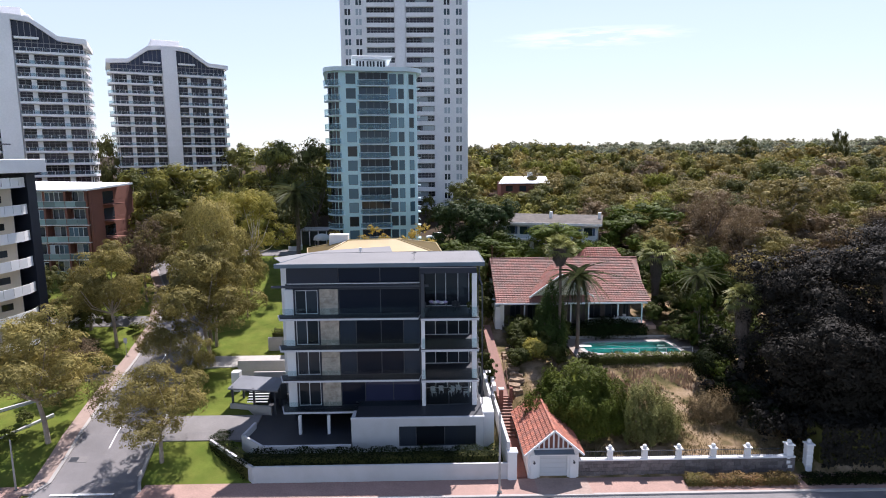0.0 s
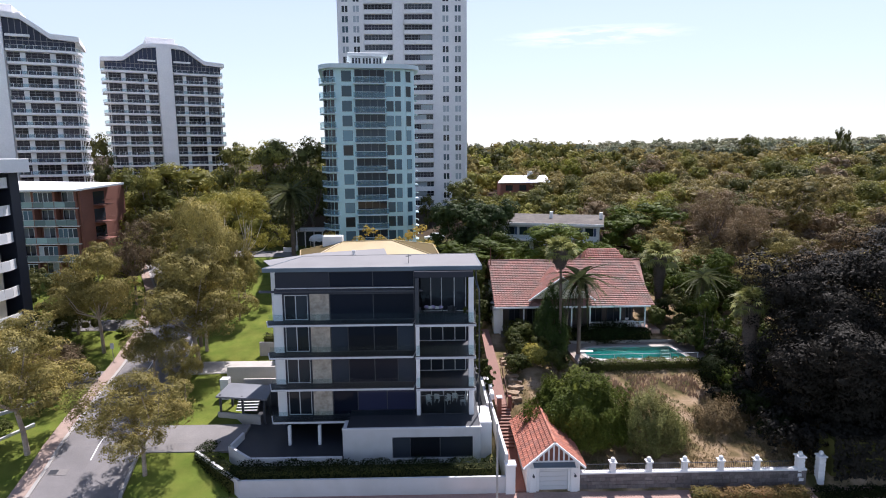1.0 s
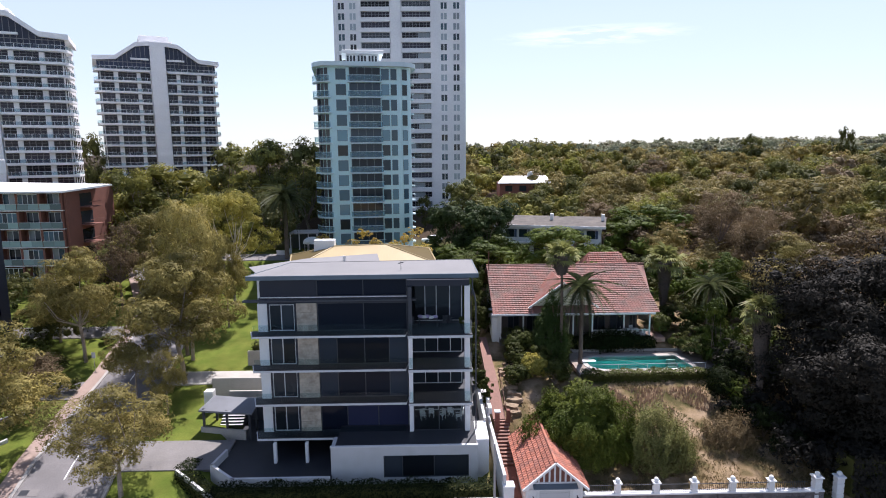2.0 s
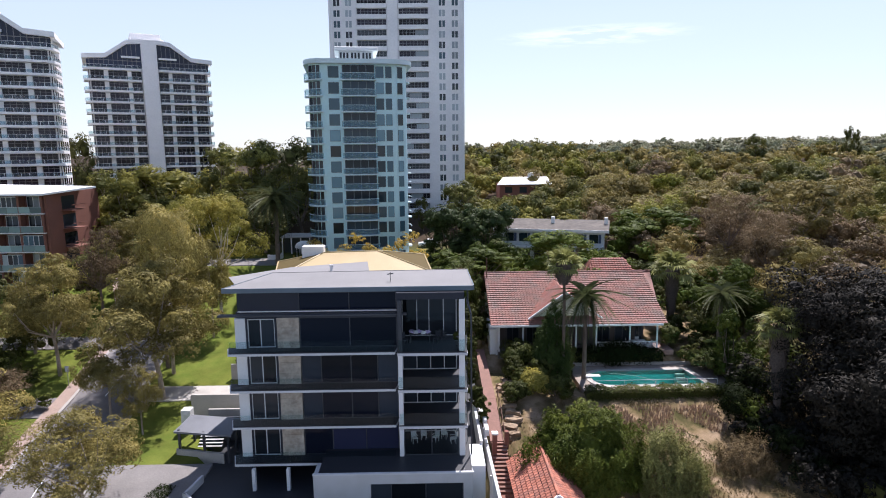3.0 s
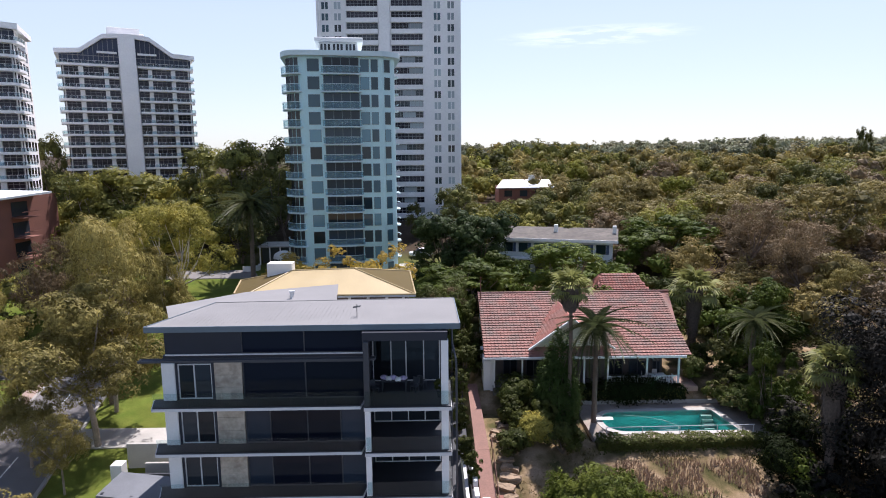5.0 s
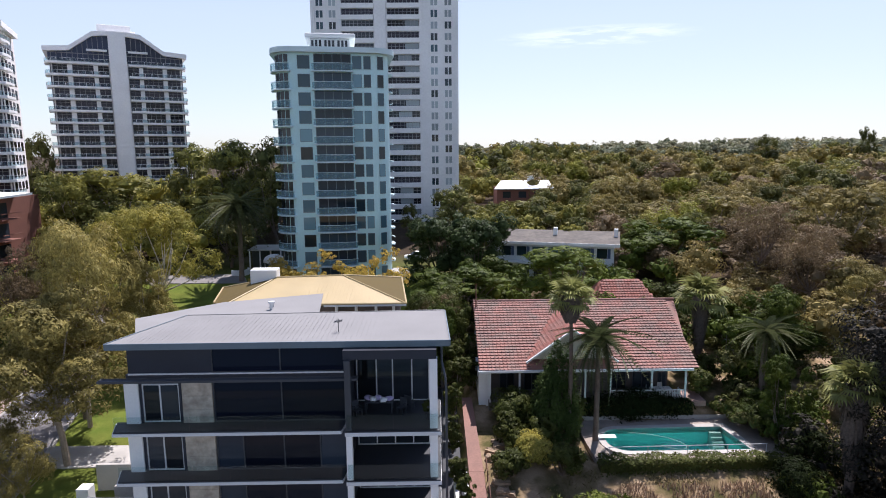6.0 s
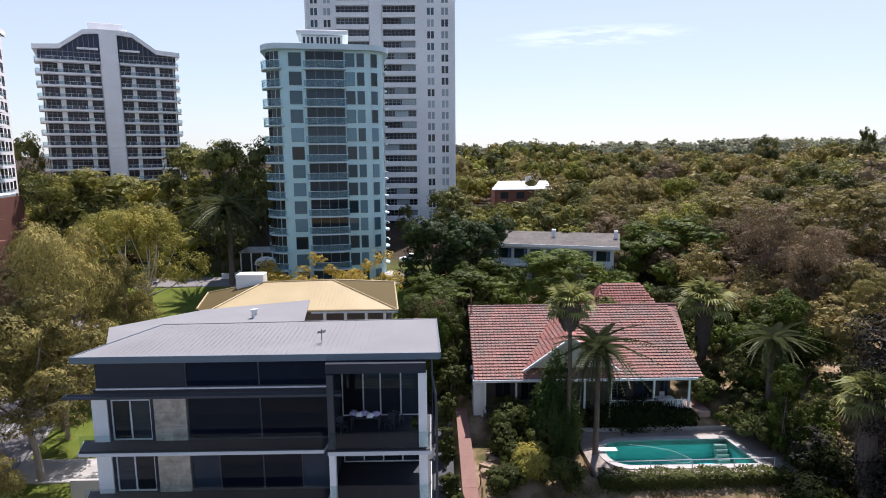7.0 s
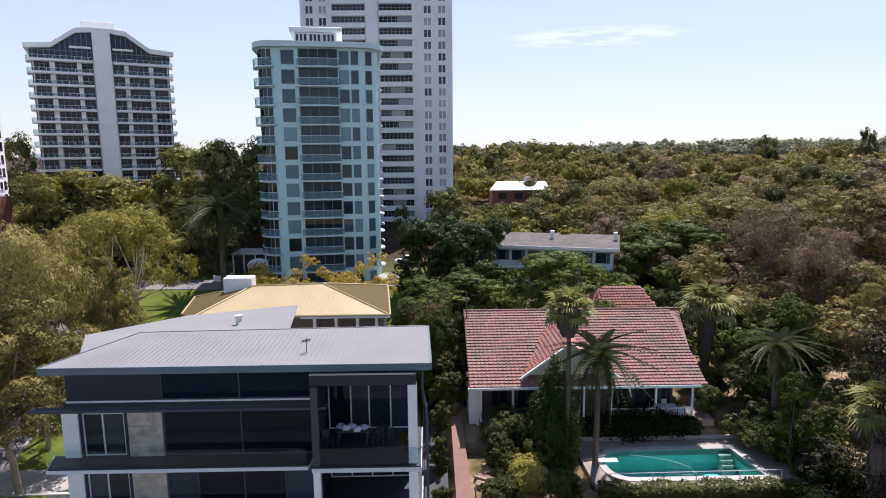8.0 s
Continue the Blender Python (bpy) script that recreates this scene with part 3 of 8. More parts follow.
def black_block():
    g = thing("apartment_block", "five-storey charcoal and white apartment block with glass balconies", "apartment building")
    # core body: charcoal walls with a room-deep recess for the right-hand balconies
    bm = boxes((-18.4, -5.35, FACE + 0.1, 9.6, 5.0, 19.3), (-5.35, -0.35, 7.3, 9.9, 5.0, 19.5), (-18.0, -9.5, 9.6, 15.0, 4.0, 18.7))
    part("wall", bm, CHARCOAL, g, "charcoal rendered wall")
    part("lower_wall", boxes((-12.0, 0.3, 1.9, 9.8, 2.4, 5.0)), GARDEN_WHITE, g, "white rendered ground-floor wall")
    # slabs with white edges and dark tiled decks
    for i, z in enumerate(FLOORS):
        x0 = -18.9
        bm = bmesh.new()
        prism(bm, [(x0, 2.8), (-5.6, 2.8), (-5.4, 4.3), (x0 - 0.5, 4.3)], z - 0.2, z - 0.02)
        part("slab_edge", bm, FRAME, g, "thin white slab edge")
        bm = bmesh.new()
        prism(bm, [(x0 + 0.06, 2.85), (-5.62, 2.85), (-5.42, 4.28), (x0 - 0.4, 4.28)], z - 0.02, z + 0.06)
        part("deck", bm, DARK_TILE, g, "dark tiled balcony deck")
        if i:
            part("slab_edge", boxes((-5.38, 0.25, 2.7, 7.4, z - 0.32, z - 0.1)), FRAME, g, "white slab edge")
            part("deck", boxes((-5.36, 0.22, 2.74, 7.3, z - 0.1, z - 0.03)), DARK_TILE, g, "dark tiled balcony deck")
    # lowest terrace of the right-hand side over the white garage box
    part("terrace", boxes((-11.6, 0.45, 0.05, 7.3, 5.72, 5.84)), DARK_TILE, g, "dark tiled roof terrace")
    # storeys
    for i, z in enumerate(FLOORS):
        top = z + 2.85 if i < 3 else 17.35
        base = z + 0.06
        part("pilaster", boxes((-18.6, -17.75, FACE - 0.22, FACE + 0.3, base, top), bevel=0.02), WHITE, g, "white pilaster")
        block_window(g, -17.6, -15.4, FACE, base + 0.05, top - 0.1, (-16.55,))
        for xa in (-17.75, -15.4):
            part("reveal", boxes((xa, xa + 0.15, FACE - 0.12, FACE + 0.2, base, top)), CHARCOAL, g)
        # stone panels
        for k in range(3):
            h = (top - base) / 3
            part("stone_panel", boxes((-15.22, -13.42, FACE - 0.14, FACE + 0.2, base + k * h + 0.006, base + (k + 1) * h - 0.006), bevel=0.008), STONE, g, "veined travertine panel")
        # great glass wall
        if i == 0:
            block_window(g, -13.38, -5.45, FACE, base, top, (-11.0, -8.2), framed=False, glass=[WINDOW_NAVY, CURTAIN_GLASS, CURTAIN_GLASS])
        else:
            block_window(g, -13.38, -5.45, FACE, base, top, (-9.3,) if i == 3 else (-11.75, -9.3, -7.1), framed=False, glass=WINDOW_NAVY if i == 3 else [SLATE_GLASS, WINDOW_NAVY, WINDOW_NAVY, SLATE_GLASS])
        # right-hand bay
        zf = z + 0.0
        if i:
            hi = zf + (2.5 if i == 3 else 2.75)
            if i == 3:
                block_window(g, -5.2, -0.45, 7.2, zf, 18.4, (-3.9, -2.85, -1.6))
            else:
                block_window(g, -5.2, -0.45, 7.2, zf + 0.05, zf + 2.6, (-3.95, -2.75, -1.55))
                part("blind_box", boxes((-5.2, -0.45, 6.9, 7.1, zf + 2.55, zf + 2.85)), FRAME, g)
            part("column", boxes((-5.34, -4.98, 2.8, 3.18, zf - 0.03, zf + 2.8 if i < 3 else 18.98), bevel=0.015), WHITE if i < 3 else DARK_METAL, g, "square balcony column")
            part("column", boxes((-0.42, 0.05, 3.0, 3.5, zf - 0.03, zf + 2.8 if i < 3 else 18.98), bevel=0.015), WHITE, g, "square balcony column")
        else:
            block_window(g, -5.2, -0.45, 7.2, 5.9, 8.2, (-3.95, -2.75, -1.55))
            part("column", boxes((-5.34, -4.98, 2.72, 3.1, 5.84, 8.2), bevel=0.015), WHITE, g, "square balcony column")
            part("column", boxes((-0.42, 0.05, 2.72, 3.2, 5.84, 8.2), bevel=0.015), WHITE, g, "square balcony column")
            block_window(g, -4.96, -0.44, 2.95, 5.86, 8.22, (-2.7,), framed=False, glass=CLEAR)
        # glass balustrades
        for x0, x1, y in ((-18.8, -5.65, 2.88), (-5.3, 0.2, 2.78)):
            if i == 0 and x0 > -6:
                continue
            k = max(2, round((x1 - x0) / 2.2))
            for q in range(k):
                a, b = x0 + (x1 - x0) * q / k + 0.02, x0 + (x1 - x0) * (q + 1) / k - 0.02
                p = part("balustrade_pane", boxes((a, b, y, y + 0.015, z + 0.06, z + 0.98)), CLEAR, g, "clear glass balustrade pane")
                p.visible_shadow = False
        if i:
            for q in range(2):
                p = part("balustrade_pane", boxes((0.2, 0.215, 2.75 + 2.2 * q, 4.85 + 2.2 * q, z, z + 1.0)), CLEAR, g, "clear glass balustrade pane")
                p.visible_shadow = False
    # top storey clerestory, sunshade and soffit
    part("clerestory", boxes((-18.3, -13.4, FACE - 0.05, FACE + 0.3, 17.93, 19.5)), CHARCOAL, g, "dark cladding under the roof")
    block_window(g, -13.38, -5.45, FACE - 0.02, 17.93, 19.45, (-9.3,), name="clerestory_window", framed=False, glass=WINDOW_NAVY)
    part("clerestory", boxes((-5.4, 0.0, 2.98, 7.5, 19.0, 19.55)), CHARCOAL, g, "dark cladding under the roof")
    x0, x1, y0, y1, z0, z1 = -19.6, -4.6, 3.0, 3.45, 17.72, 17.86
    sh = part("sunshade", boxes((x0, x1, y0, y0 + 0.06, z0, z1), (x0, x1, y1, y1 + 0.06, z0, z1), (x0, x0 + 0.06, y0 + 0.06, y1, z0, z1), (x1 - 0.06, x1, y0 + 0.06, y1, z0, z1)), DARK_METAL, g, "dark metal sunshade frame")
    blade = mesh_of(boxes((x0 + 0.06, x1 - 0.06, -0.05, 0.05, -0.012, 0.012)), "blade", DARK_METAL)
    for k in range(3):
        share("blade", blade, sh, Matrix.Translation((0, 3.12 + 0.12 * k, 17.79)) @ pose(0, 0, 0, 28))
    part("head_trim", boxes((-18.3, -5.45, FACE - 0.16, FACE, 17.85, 17.93)), FRAME, g, "thin white trim line")
    part("spandrel", boxes((-18.5, -5.45, FACE - 0.05, FACE + 0.2, 17.35, 17.85)), CHARCOAL, g)
    # ground floor: white box with a long dark window, posts under the first slab
    bm = boxes((-11.95, -7.5, 0.0, 2.0, 2.4, 5.78), (-0.25, 0.5, 0.0, 2.0, 2.4, 5.78), (-7.5, -0.25, 0.0, 2.0, 5.0, 5.78), (-7.5, -0.25, 0.0, 2.0, 2.4, 3.0))
    part("garden_room", bm, GARDEN_WHITE, g, "white rendered ground-floor box")
    block_window(g, -7.5, -0.25, 0.12, 3.0, 5.0, (-5.9, -3.2), framed=False)
    part("parapet_cap", boxes((-12.0, 0.55, -0.04, 0.2, 5.78, 5.9), bevel=0.01), FRAME, g)
    for x in (-17.25, -14.45):
        part("post", boxes((x - 0.13, x + 0.13, 0.6 + 1.6, 1.0 + 1.6, 3.25, 5.15), bevel=0.015), WHITE, g, "white square post")
    part("undercroft_wall", boxes((-18.2, -12.0, 8.6, 8.8, 2.4, 5.2), (-18.4, -18.2, 5.4, 8.8, 2.4, 5.2)), CHARCOAL, g)
    # right side wing wall and pier
    part("pier", boxes((0.45, 1.55, 0.9, 4.6, 2.2, 5.9), bevel=0.02), WHITE, g, "white rendered pier")
    bm = bmesh.new()
    tube(bm, [(0.3, 3.8, 19.5), (0.32, 3.6, 18.6), (0.52, 3.0, 17.8), (0.56, 2.9, 17.0), (0.56, 2.9, 5.9)], 0.07, 8)
    part("downpipe", bm, DARK_METAL, g, "dark steel downpipe")
    bm = boxes((0.32, 0.36, 3.3, 7.2, 18.1, 18.2), (0.32, 0.36, 5.1, 5.2, 5.9, 18.1))
    part("side_frame", bm, DARK_METAL, g)
    # roof: two low planes of ribbed steel
    A, B, C, D = (-19.34, 3.7, 19.86), (0.77, 3.5, 19.94), (0.6, 10.15, 20.0), (-16.8, 9.55, 20.0)
    part("roof", slab3(bmesh.new(), [A, B, C, D], 0.05), STEEL_ROOF, g, "pale grey ribbed steel roof")
    # rear roof, a step lower
    r2 = [(-19.7, 8.1, 19.25), (-17.5, 9.4, 19.4), (-8.3, 11.4, 19.4), (-9.3, 18.8, 19.3), (-16.7, 16.3, 19.25), (-21.5, 11.9, 19.2)]
    part("roof", slab3(bmesh.new(), r2, 0.05), STEEL_ROOF, g, "pale grey lower rear roof")
    part("rear_wall", prism(bmesh.new(), [(-18.9, 8.8), (-8.9, 11.6), (-9.8, 18.2), (-16.6, 15.8), (-20.8, 11.8)], 4.0, 19.1), WHITE, g, "white rear wall")
    part("roof_upstand", prism(bmesh.new(), [(-16.8, 9.57), (0.6, 10.17), (0.6, 10.25), (-16.8, 9.65)], 19.6, 20.04), STEEL_ROOF, g, "grey upstand at the back of the roof")
    rib = mesh_of(boxes((-0.016, 0.016, 0.0, 1.0, 0.0, 0.009)), "roof_rib", STEEL_ROOF)
    for k in range(70):
        x = -19.2 + k * 0.288
        if x > 0.7:
            break
        f = (x - A[0]) / (B[0] - A[0])
        y0, z0 = A[1] + (B[1] - A[1]) * f, A[2] + (B[2] - A[2]) * f
        p, q = (A, D) if x < D[0] else (D, C)
        u = min(1.0, (x - p[0]) / (q[0] - p[0]))
        y1, z1 = p[1] + (q[1] - p[1]) * u, p[2] + (q[2] - p[2]) * u
        d = Vector((0, y1 - y0, z1 - z0))
        if d.length > 0.3:
            share("roof_rib", rib, g, Matrix.Translation((x, y0, z0)) @ pose(0, 0, 0, math.degrees(math.atan2(d.z, d.y))) @ Matrix.Diagonal((1, d.length, 1, 1)))
    # fascia
    bm = bmesh.new()
    for p, q in ((A, B), (B, C), (D, A)):
        p, q = Vector(p), Vector(q)
        nrm = Vector(((q - p).y, -(q - p).x, 0)).normalized() * 0.07
        vs = [bm.verts.new(v + Vector((0, 0, dz)) + o) for o in (Vector((0, 0, 0)), nrm) for v, dz in ((p, -0.34), (q, -0.34), (q, 0.04), (p, 0.04))]
        for f in ((3, 2, 1, 0), (4, 5, 6, 7), (0, 1, 5, 4), (1, 2, 6, 5), (2, 3, 7, 6), (3, 0, 4, 7)):
            bm.faces.new([vs[i] for i in f])
    part("fascia", bm, FASCIA, g, "blue-grey gutter and fascia")
    part("soffit", slab3(bmesh.new(), [(-19.2, 3.8, 19.6), (0.68, 3.6, 19.66), (0.5, 10.0, 19.72), (-16.7, 9.45, 19.72)], 0.06), WHITE, g, "white soffit")
    # flues on the roof
    for x, y, z, h in ((-12.2, 13.4, 19.35, 0.5), (-12.3, 14.3, 19.35, 0.3)):
        bm = bmesh.new()
        tube(bm, [(x, y, z - 0.1), (x, y, z + h)], 0.11, 10)
        tube(bm, [(x, y, z + h), (x, y, z + h + 0.12)], 0.19, 10)
        part("flue", bm, FRAME, g, "small pale roof flue")
    bm = boxes((-15.9, -14.9, 10.9, 11.35, 19.3, 19.46))
    part("skylight", bm, DARK_METAL, g)
    # aerial
    bm = bmesh.new()
    tube(bm, [(-6.0, 5.6, 19.85), (-6.0, 5.6, 20.75)], 0.025, 6)
    for k in range(5):
        tube(bm, [(-6.25, 5.4 + 0.1 * k, 20.55), (-5.75, 5.4 + 0.1 * k, 20.62)], 0.012, 4)
    tube(bm, [(-6.0, 5.3, 20.58), (-6.0, 6.0, 20.58)], 0.015, 4)
    part("aerial", bm, DARK_METAL, g, "thin rooftop aerial")
    return g


black_block()


def balcony_chair(x, y, z, a, m, label):
    c = thing("balcony_chair", label, "chair", pose(x, y, z, 0, 0, a), "balcony chairs")
    part("seat", boxes((-0.24, 0.24, -0.24, 0.24, 0.4, 0.45), bevel=0.012), m, c)
    part("backrest", slab3(bmesh.new(), [(-0.24, 0.22, 0.95), (0.24, 0.22, 0.95), (0.24, 0.27, 0.95), (-0.24, 0.27, 0.95)], 0.5), m, c)
    for u in (-0.2, 0.2):
        for v in (-0.2, 0.2):
            part("leg", boxes((u - 0.02, u + 0.02, v - 0.02, v + 0.02, 0, 0.4)), m, c)
        part("armrest", boxes((u - 0.03, u + 0.03, -0.22, 0.22, 0.62, 0.66)), m, c)


def balcony_furniture():
    z = 14.72
    t = thing("balcony_table", "dark outdoor table on the top balcony", "table", Matrix.Translation((-3.6, 5.6, z)))
    part("tabletop", boxes((-0.9, 0.9, -0.45, 0.45, 0.7, 0.74), bevel=0.01), DARK_METAL, t)
    for u in (-0.8, 0.8):
        for v in (-0.38, 0.38):
            part("leg", boxes((u - 0.03, u + 0.03, v - 0.03, v + 0.03, 0, 0.7)), DARK_METAL, t)
    rng = np.random.default_rng(4)
    for k in range(5):
        bm = bmesh.new()
        ball(bm, (0, 0, 0), 0.26, 10, 7, 0.5)
        for v in bm.verts:
            v.co += v.co * 0.5 * noise.noise(v.co * 6 + Vector((k * 3.1, 0, 0)))
        o = part("cushion", bm, WHITE if k % 2 else mat("lilac_cloth", (0.5, 0.42, 0.62), 0.9), None, smooth=True)
        o.matrix_basis = Matrix.Translation((-4.3 + 0.33 * k, 5.5 + rng.uniform(-0.2, 0.2), z + 0.86))
        tagged(o, "crumpled pale cloth heaped on the balcony table", "cloth", "heaped cloths")
    for x, y, a in ((-2.2, 5.2, -30), (-1.7, 5.9, 150), (-4.9, 4.9, 40)):
        balcony_chair(x, y, z, a, DARK_METAL, "dark outdoor chair on the top balcony")
    for x, y, a in ((-4.2, 5.2, 20), (-3.4, 5.8, 170), (-2.4, 5.3, -40), (-1.6, 5.9, 160), (-0.9, 5.0, -80)):
        balcony_chair(x, y, 5.84, a, FRAME, "pale garden chair on the lowest terrace")
    p = thing("potted_plant", "small potted plant in the balcony corner", "plant", Matrix.Translation((-0.5, 4.3, z)))
    bm = bmesh.new()
    tube(bm, [(0, 0, 0), (0, 0, 0.5)], [0.18, 0.25], 12)
    part("pot", bm, DARK_METAL, p)
    r2 = np.random.default_rng(6)
    pts, out, _ = crown_points(r2, [(0, 0, 0.85, 0.3, 0.3, 0.35)], 10, 40, 0.16)
    o = new("foliage", quad_mesh("foliage", leaves_at(r2, pts, out, 0.09), HEDGE_LEAF))
    o.parent = p


def garden_front():
    # paved forecourt
    bm = bmesh.new()
    prism(bm, [(-22.3, 1.2), (-19.6, -1.2), (-11.9, -1.2), (-11.9, 15.0), (-22.3, 15.0)], 1.9, 3.3)
    tagged(part("forecourt", bm, DARK_TILE), "dark paved forecourt under the apartment block", "terrace", kind="structure")
    def low_wall(name, pts, z0, z1, label, t=0.22):
        bm = bmesh.new()
        for (x0, y0), (x1, y1) in zip(pts, pts[1:]):
            d = Vector((x1 - x0, y1 - y0, 0)).normalized()
            nrm = Vector((-d.y, d.x, 0)) * t / 2
            p, q = Vector((x0, y0, 0)) - d * t / 2, Vector((x1, y1, 0)) + d * t / 2
            prism(bm, [tuple((v)[:2]) for v in (p - nrm, q - nrm, q + nrm, p + nrm)], z0, z1)
        return tagged(part(name, bm, GARDEN_WHITE), label, "wall", kind="structure")
    low_wall("wall_forecourt", [(-22.0, 3.6), (-22.4, 1.0), (-19.9, -1.35), (-11.95, -1.35)], 2.0, 3.95, "low white rendered wall edging the forecourt")
    low_wall("wall_front", [(-20.1, -3.9), (2.3, -3.9)], 1.6, 3.3, "long white rendered front wall along the footpath")
    low_wall("wall_front_return", [(-20.1, -3.9), (-25.6, 1.4)], 1.6, 3.3, "white rendered garden wall, angled up the lawn")
    low_wall("wall_boundary", [(2.35, -3.7), (2.1, 6.0), (2.0, 14.0)], 1.6, 5.2, "pale rendered boundary wall beside the steps", 0.25)
    low_wall("wall_side_stepped", [(1.5, 4.6), (1.4, 14.0)], 3.0, 6.2, "white side wall of the apartment block", 0.25)
    pr = thing("gate_pier", "square white rendered gate pier with a flat cap", "pier")
    part("shaft", boxes((2.25, 3.05, -4.2, -3.4, 1.7, 4.3), bevel=0.03), WHITE, pr)
    part("cap", boxes((2.18, 3.12, -4.27, -3.33, 4.3, 4.45), bevel=0.03), WHITE, pr)


garden_front()


def shelter():
    s = thing("garden_shelter", "open shelter with a flat grey roof on dark posts", "pavilion")
    z = 3.3
    bm = bmesh.new()
    slab3(bm, [(-25.9, 7.7, 6.0), (-20.4, 6.5, 6.1), (-20.4, 9.2, 6.5), (-25.3, 10.4, 6.4)], 0.18)
    part("roof", bm, mat("grey_sheet_roof", (0.17, 0.18, 0.2), 0.55), s, "flat grey roof")
    for x, y in ((-25.5, 7.9), (-23.1, 7.4), (-20.8, 6.95), (-25.0, 10.0), (-20.8, 9.0)):
        part("post", boxes((x - 0.1, x + 0.1, y - 0.1, y + 0.1, z - 0.4, 6.1)), DARK_METAL, s)
    bm = bmesh.new()
    prism(bm, [(-25.8, 7.75), (-21.2, 6.75), (-21.2, 7.0), (-25.8, 8.0)], z - 0.6, z + 0.95)
    part("screen_wall", bm, CONCRETE, s, "low rendered wall")
    part("back_wall", boxes((-25.2, -20.6, 11.2, 11.4, z - 0.4, z + 2.4)), DARK_METAL, s, "dark rear screen")
    for k in range(6):
        part("stair_tread", boxes((-24.4, -22.2, 9.0 + 0.28 * k, 9.3 + 0.28 * k, z + 0.5 + 0.2 * k, z + 0.56 + 0.2 * k)), FRAME, s, "pale stair tread")
        part("riser", boxes((-24.4, -22.2, 9.26 + 0.28 * k, 9.28 + 0.28 * k, z - 0.4, z + 0.5 + 0.2 * k)), DARK_METAL, s)
    t = thing("white_pillar", "short white rendered pillar on the lawn", "pillar")
    part("block", boxes((-26.7, -25.8, 11.3, 12.2, 3.4, 6.4), bevel=0.02), WHITE, t)


shelter()


def stepped_gardens():
    """Rendered planter walls beside the upper driveway."""
    for x0, x1, y0, y1, z0, z1, c in ((-27.0, -18.8, 14.6, 14.9, 4.0, 6.6, 0), (-24.5, -18.6, 12.4, 12.65, 4.0, 6.0, 0), (-25.5, -18.5, 22.4, 22.7, 5.0, 7.0, 0), (-22.8, -18.5, 24.0, 24.3, 5.0, 8.2, 0)):
        bm = boxes((x0, x1, y0, y1, z0, z1), bevel=0.02)
        tagged(part("planter_wall", bm, CONCRETE), "pale rendered planter wall beside the driveway", "garden wall", group="planter walls", kind="structure")


stepped_gardens()
# ---- the old tiled house, its pool and garage ----
def tiled_plane(parent, o, along, up, w, h, material, tile_w=0.33, course=0.36, mask=None, cap=300, name="tile"):
    """Rows of overlapping roof tiles on a plane: o is the lower left corner, along and up are unit vectors.
    The courses nearest the eaves are single tiles, the rest are joined."""
    along, up = Vector(along).normalized(), Vector(up).normalized()
    nrm = along.cross(up).normalized()
    bm = bmesh.new()
    # one tile: a shallow roll with a raised lower lip
    prof = [(-0.5, 0.0), (-0.28, 0.045), (-0.06, 0.0), (0.5, 0.0)]
    for v0, lift in ((0.0, 0.085), (1.0, 0.0)):
        for u, z in prof:
            bm.verts.new((u * tile_w, v0 * course * 1.06, z + lift))
        for u, z in (prof if v0 == 0.0 else []):
            bm.verts.new((u * tile_w, 0.0, -0.02))
    bm.verts.ensure_lookup_table()
    v = bm.verts
    for i in range(3):
        bm.faces.new((v[i], v[i + 1], v[8 + i + 1], v[8 + i]))
        bm.faces.new((v[4 + i], v[4 + i + 1], v[i + 1], v[i]))
    me = mesh_of(bm, name, material)
    base = Matrix((along, up, nrm)).transposed().to_4x4()
    nu, nv = int(w / tile_w), int(h / course)
    rest_v, rest_f, made = [], [], 0
    cv = [q.co.copy() for q in me.vertices]
    cf = [tuple(p.vertices) for p in me.polygons]
    rnd = random.Random(int(w * 1000))
    for j in range(nv):
        for i in range(nu):
            u = (i + 0.5) * w / nu
            t = j * h / nv
            if mask and not mask(u, t + course / 2):
                continue
            jit = pose(0, 0, 0, rnd.uniform(-0.6, 0.6), rnd.uniform(-1.2, 1.2), rnd.uniform(-0.8, 0.8))
            m = Matrix.Translation(Vector(o) + along * u + up * t + nrm * (0.03 + rnd.uniform(0, 0.012))) @ base @ jit
            if made < cap:
                share(name, me, parent, m)
                made += 1
            else:
                k = len(rest_v)
                rest_v += [tuple(m @ q) for q in cv]
                rest_f += [tuple(k + a for a in f) for f in cf]
    if rest_v:
        rm = bpy.data.meshes.new("tile_field")
        rm.from_pydata(rest_v, [], rest_f)
        rm.materials.append(material)
        ob = new("tile_field", rm)
        ob.parent = parent
        tagged(ob, kind="stuff")


TILE_JOINED = mat("aged_terracotta_tiles", (0.31, 0.15, 0.12), 0.8, big=0.16, fine=0.14, scale=0.35, grain=8, bump=0.2, obj=0.1, island=0.12, dirt=(0.22, 0.15, 0.125))
TILE_ORANGE = mat("orange_red_tiles", (0.42, 0.15, 0.095), 0.75, big=0.1, fine=0.12, scale=0.6, grain=10, bump=0.2, obj=0.2, island=0.2, dirt=(0.3, 0.13, 0.095))


TILE_GABLE = mat("redder_terracotta_tiles", (0.32, 0.12, 0.09), 0.78, big=0.14, fine=0.14, scale=0.4, grain=8, bump=0.2, obj=0.12, island=0.12, dirt=(0.28, 0.15, 0.12))


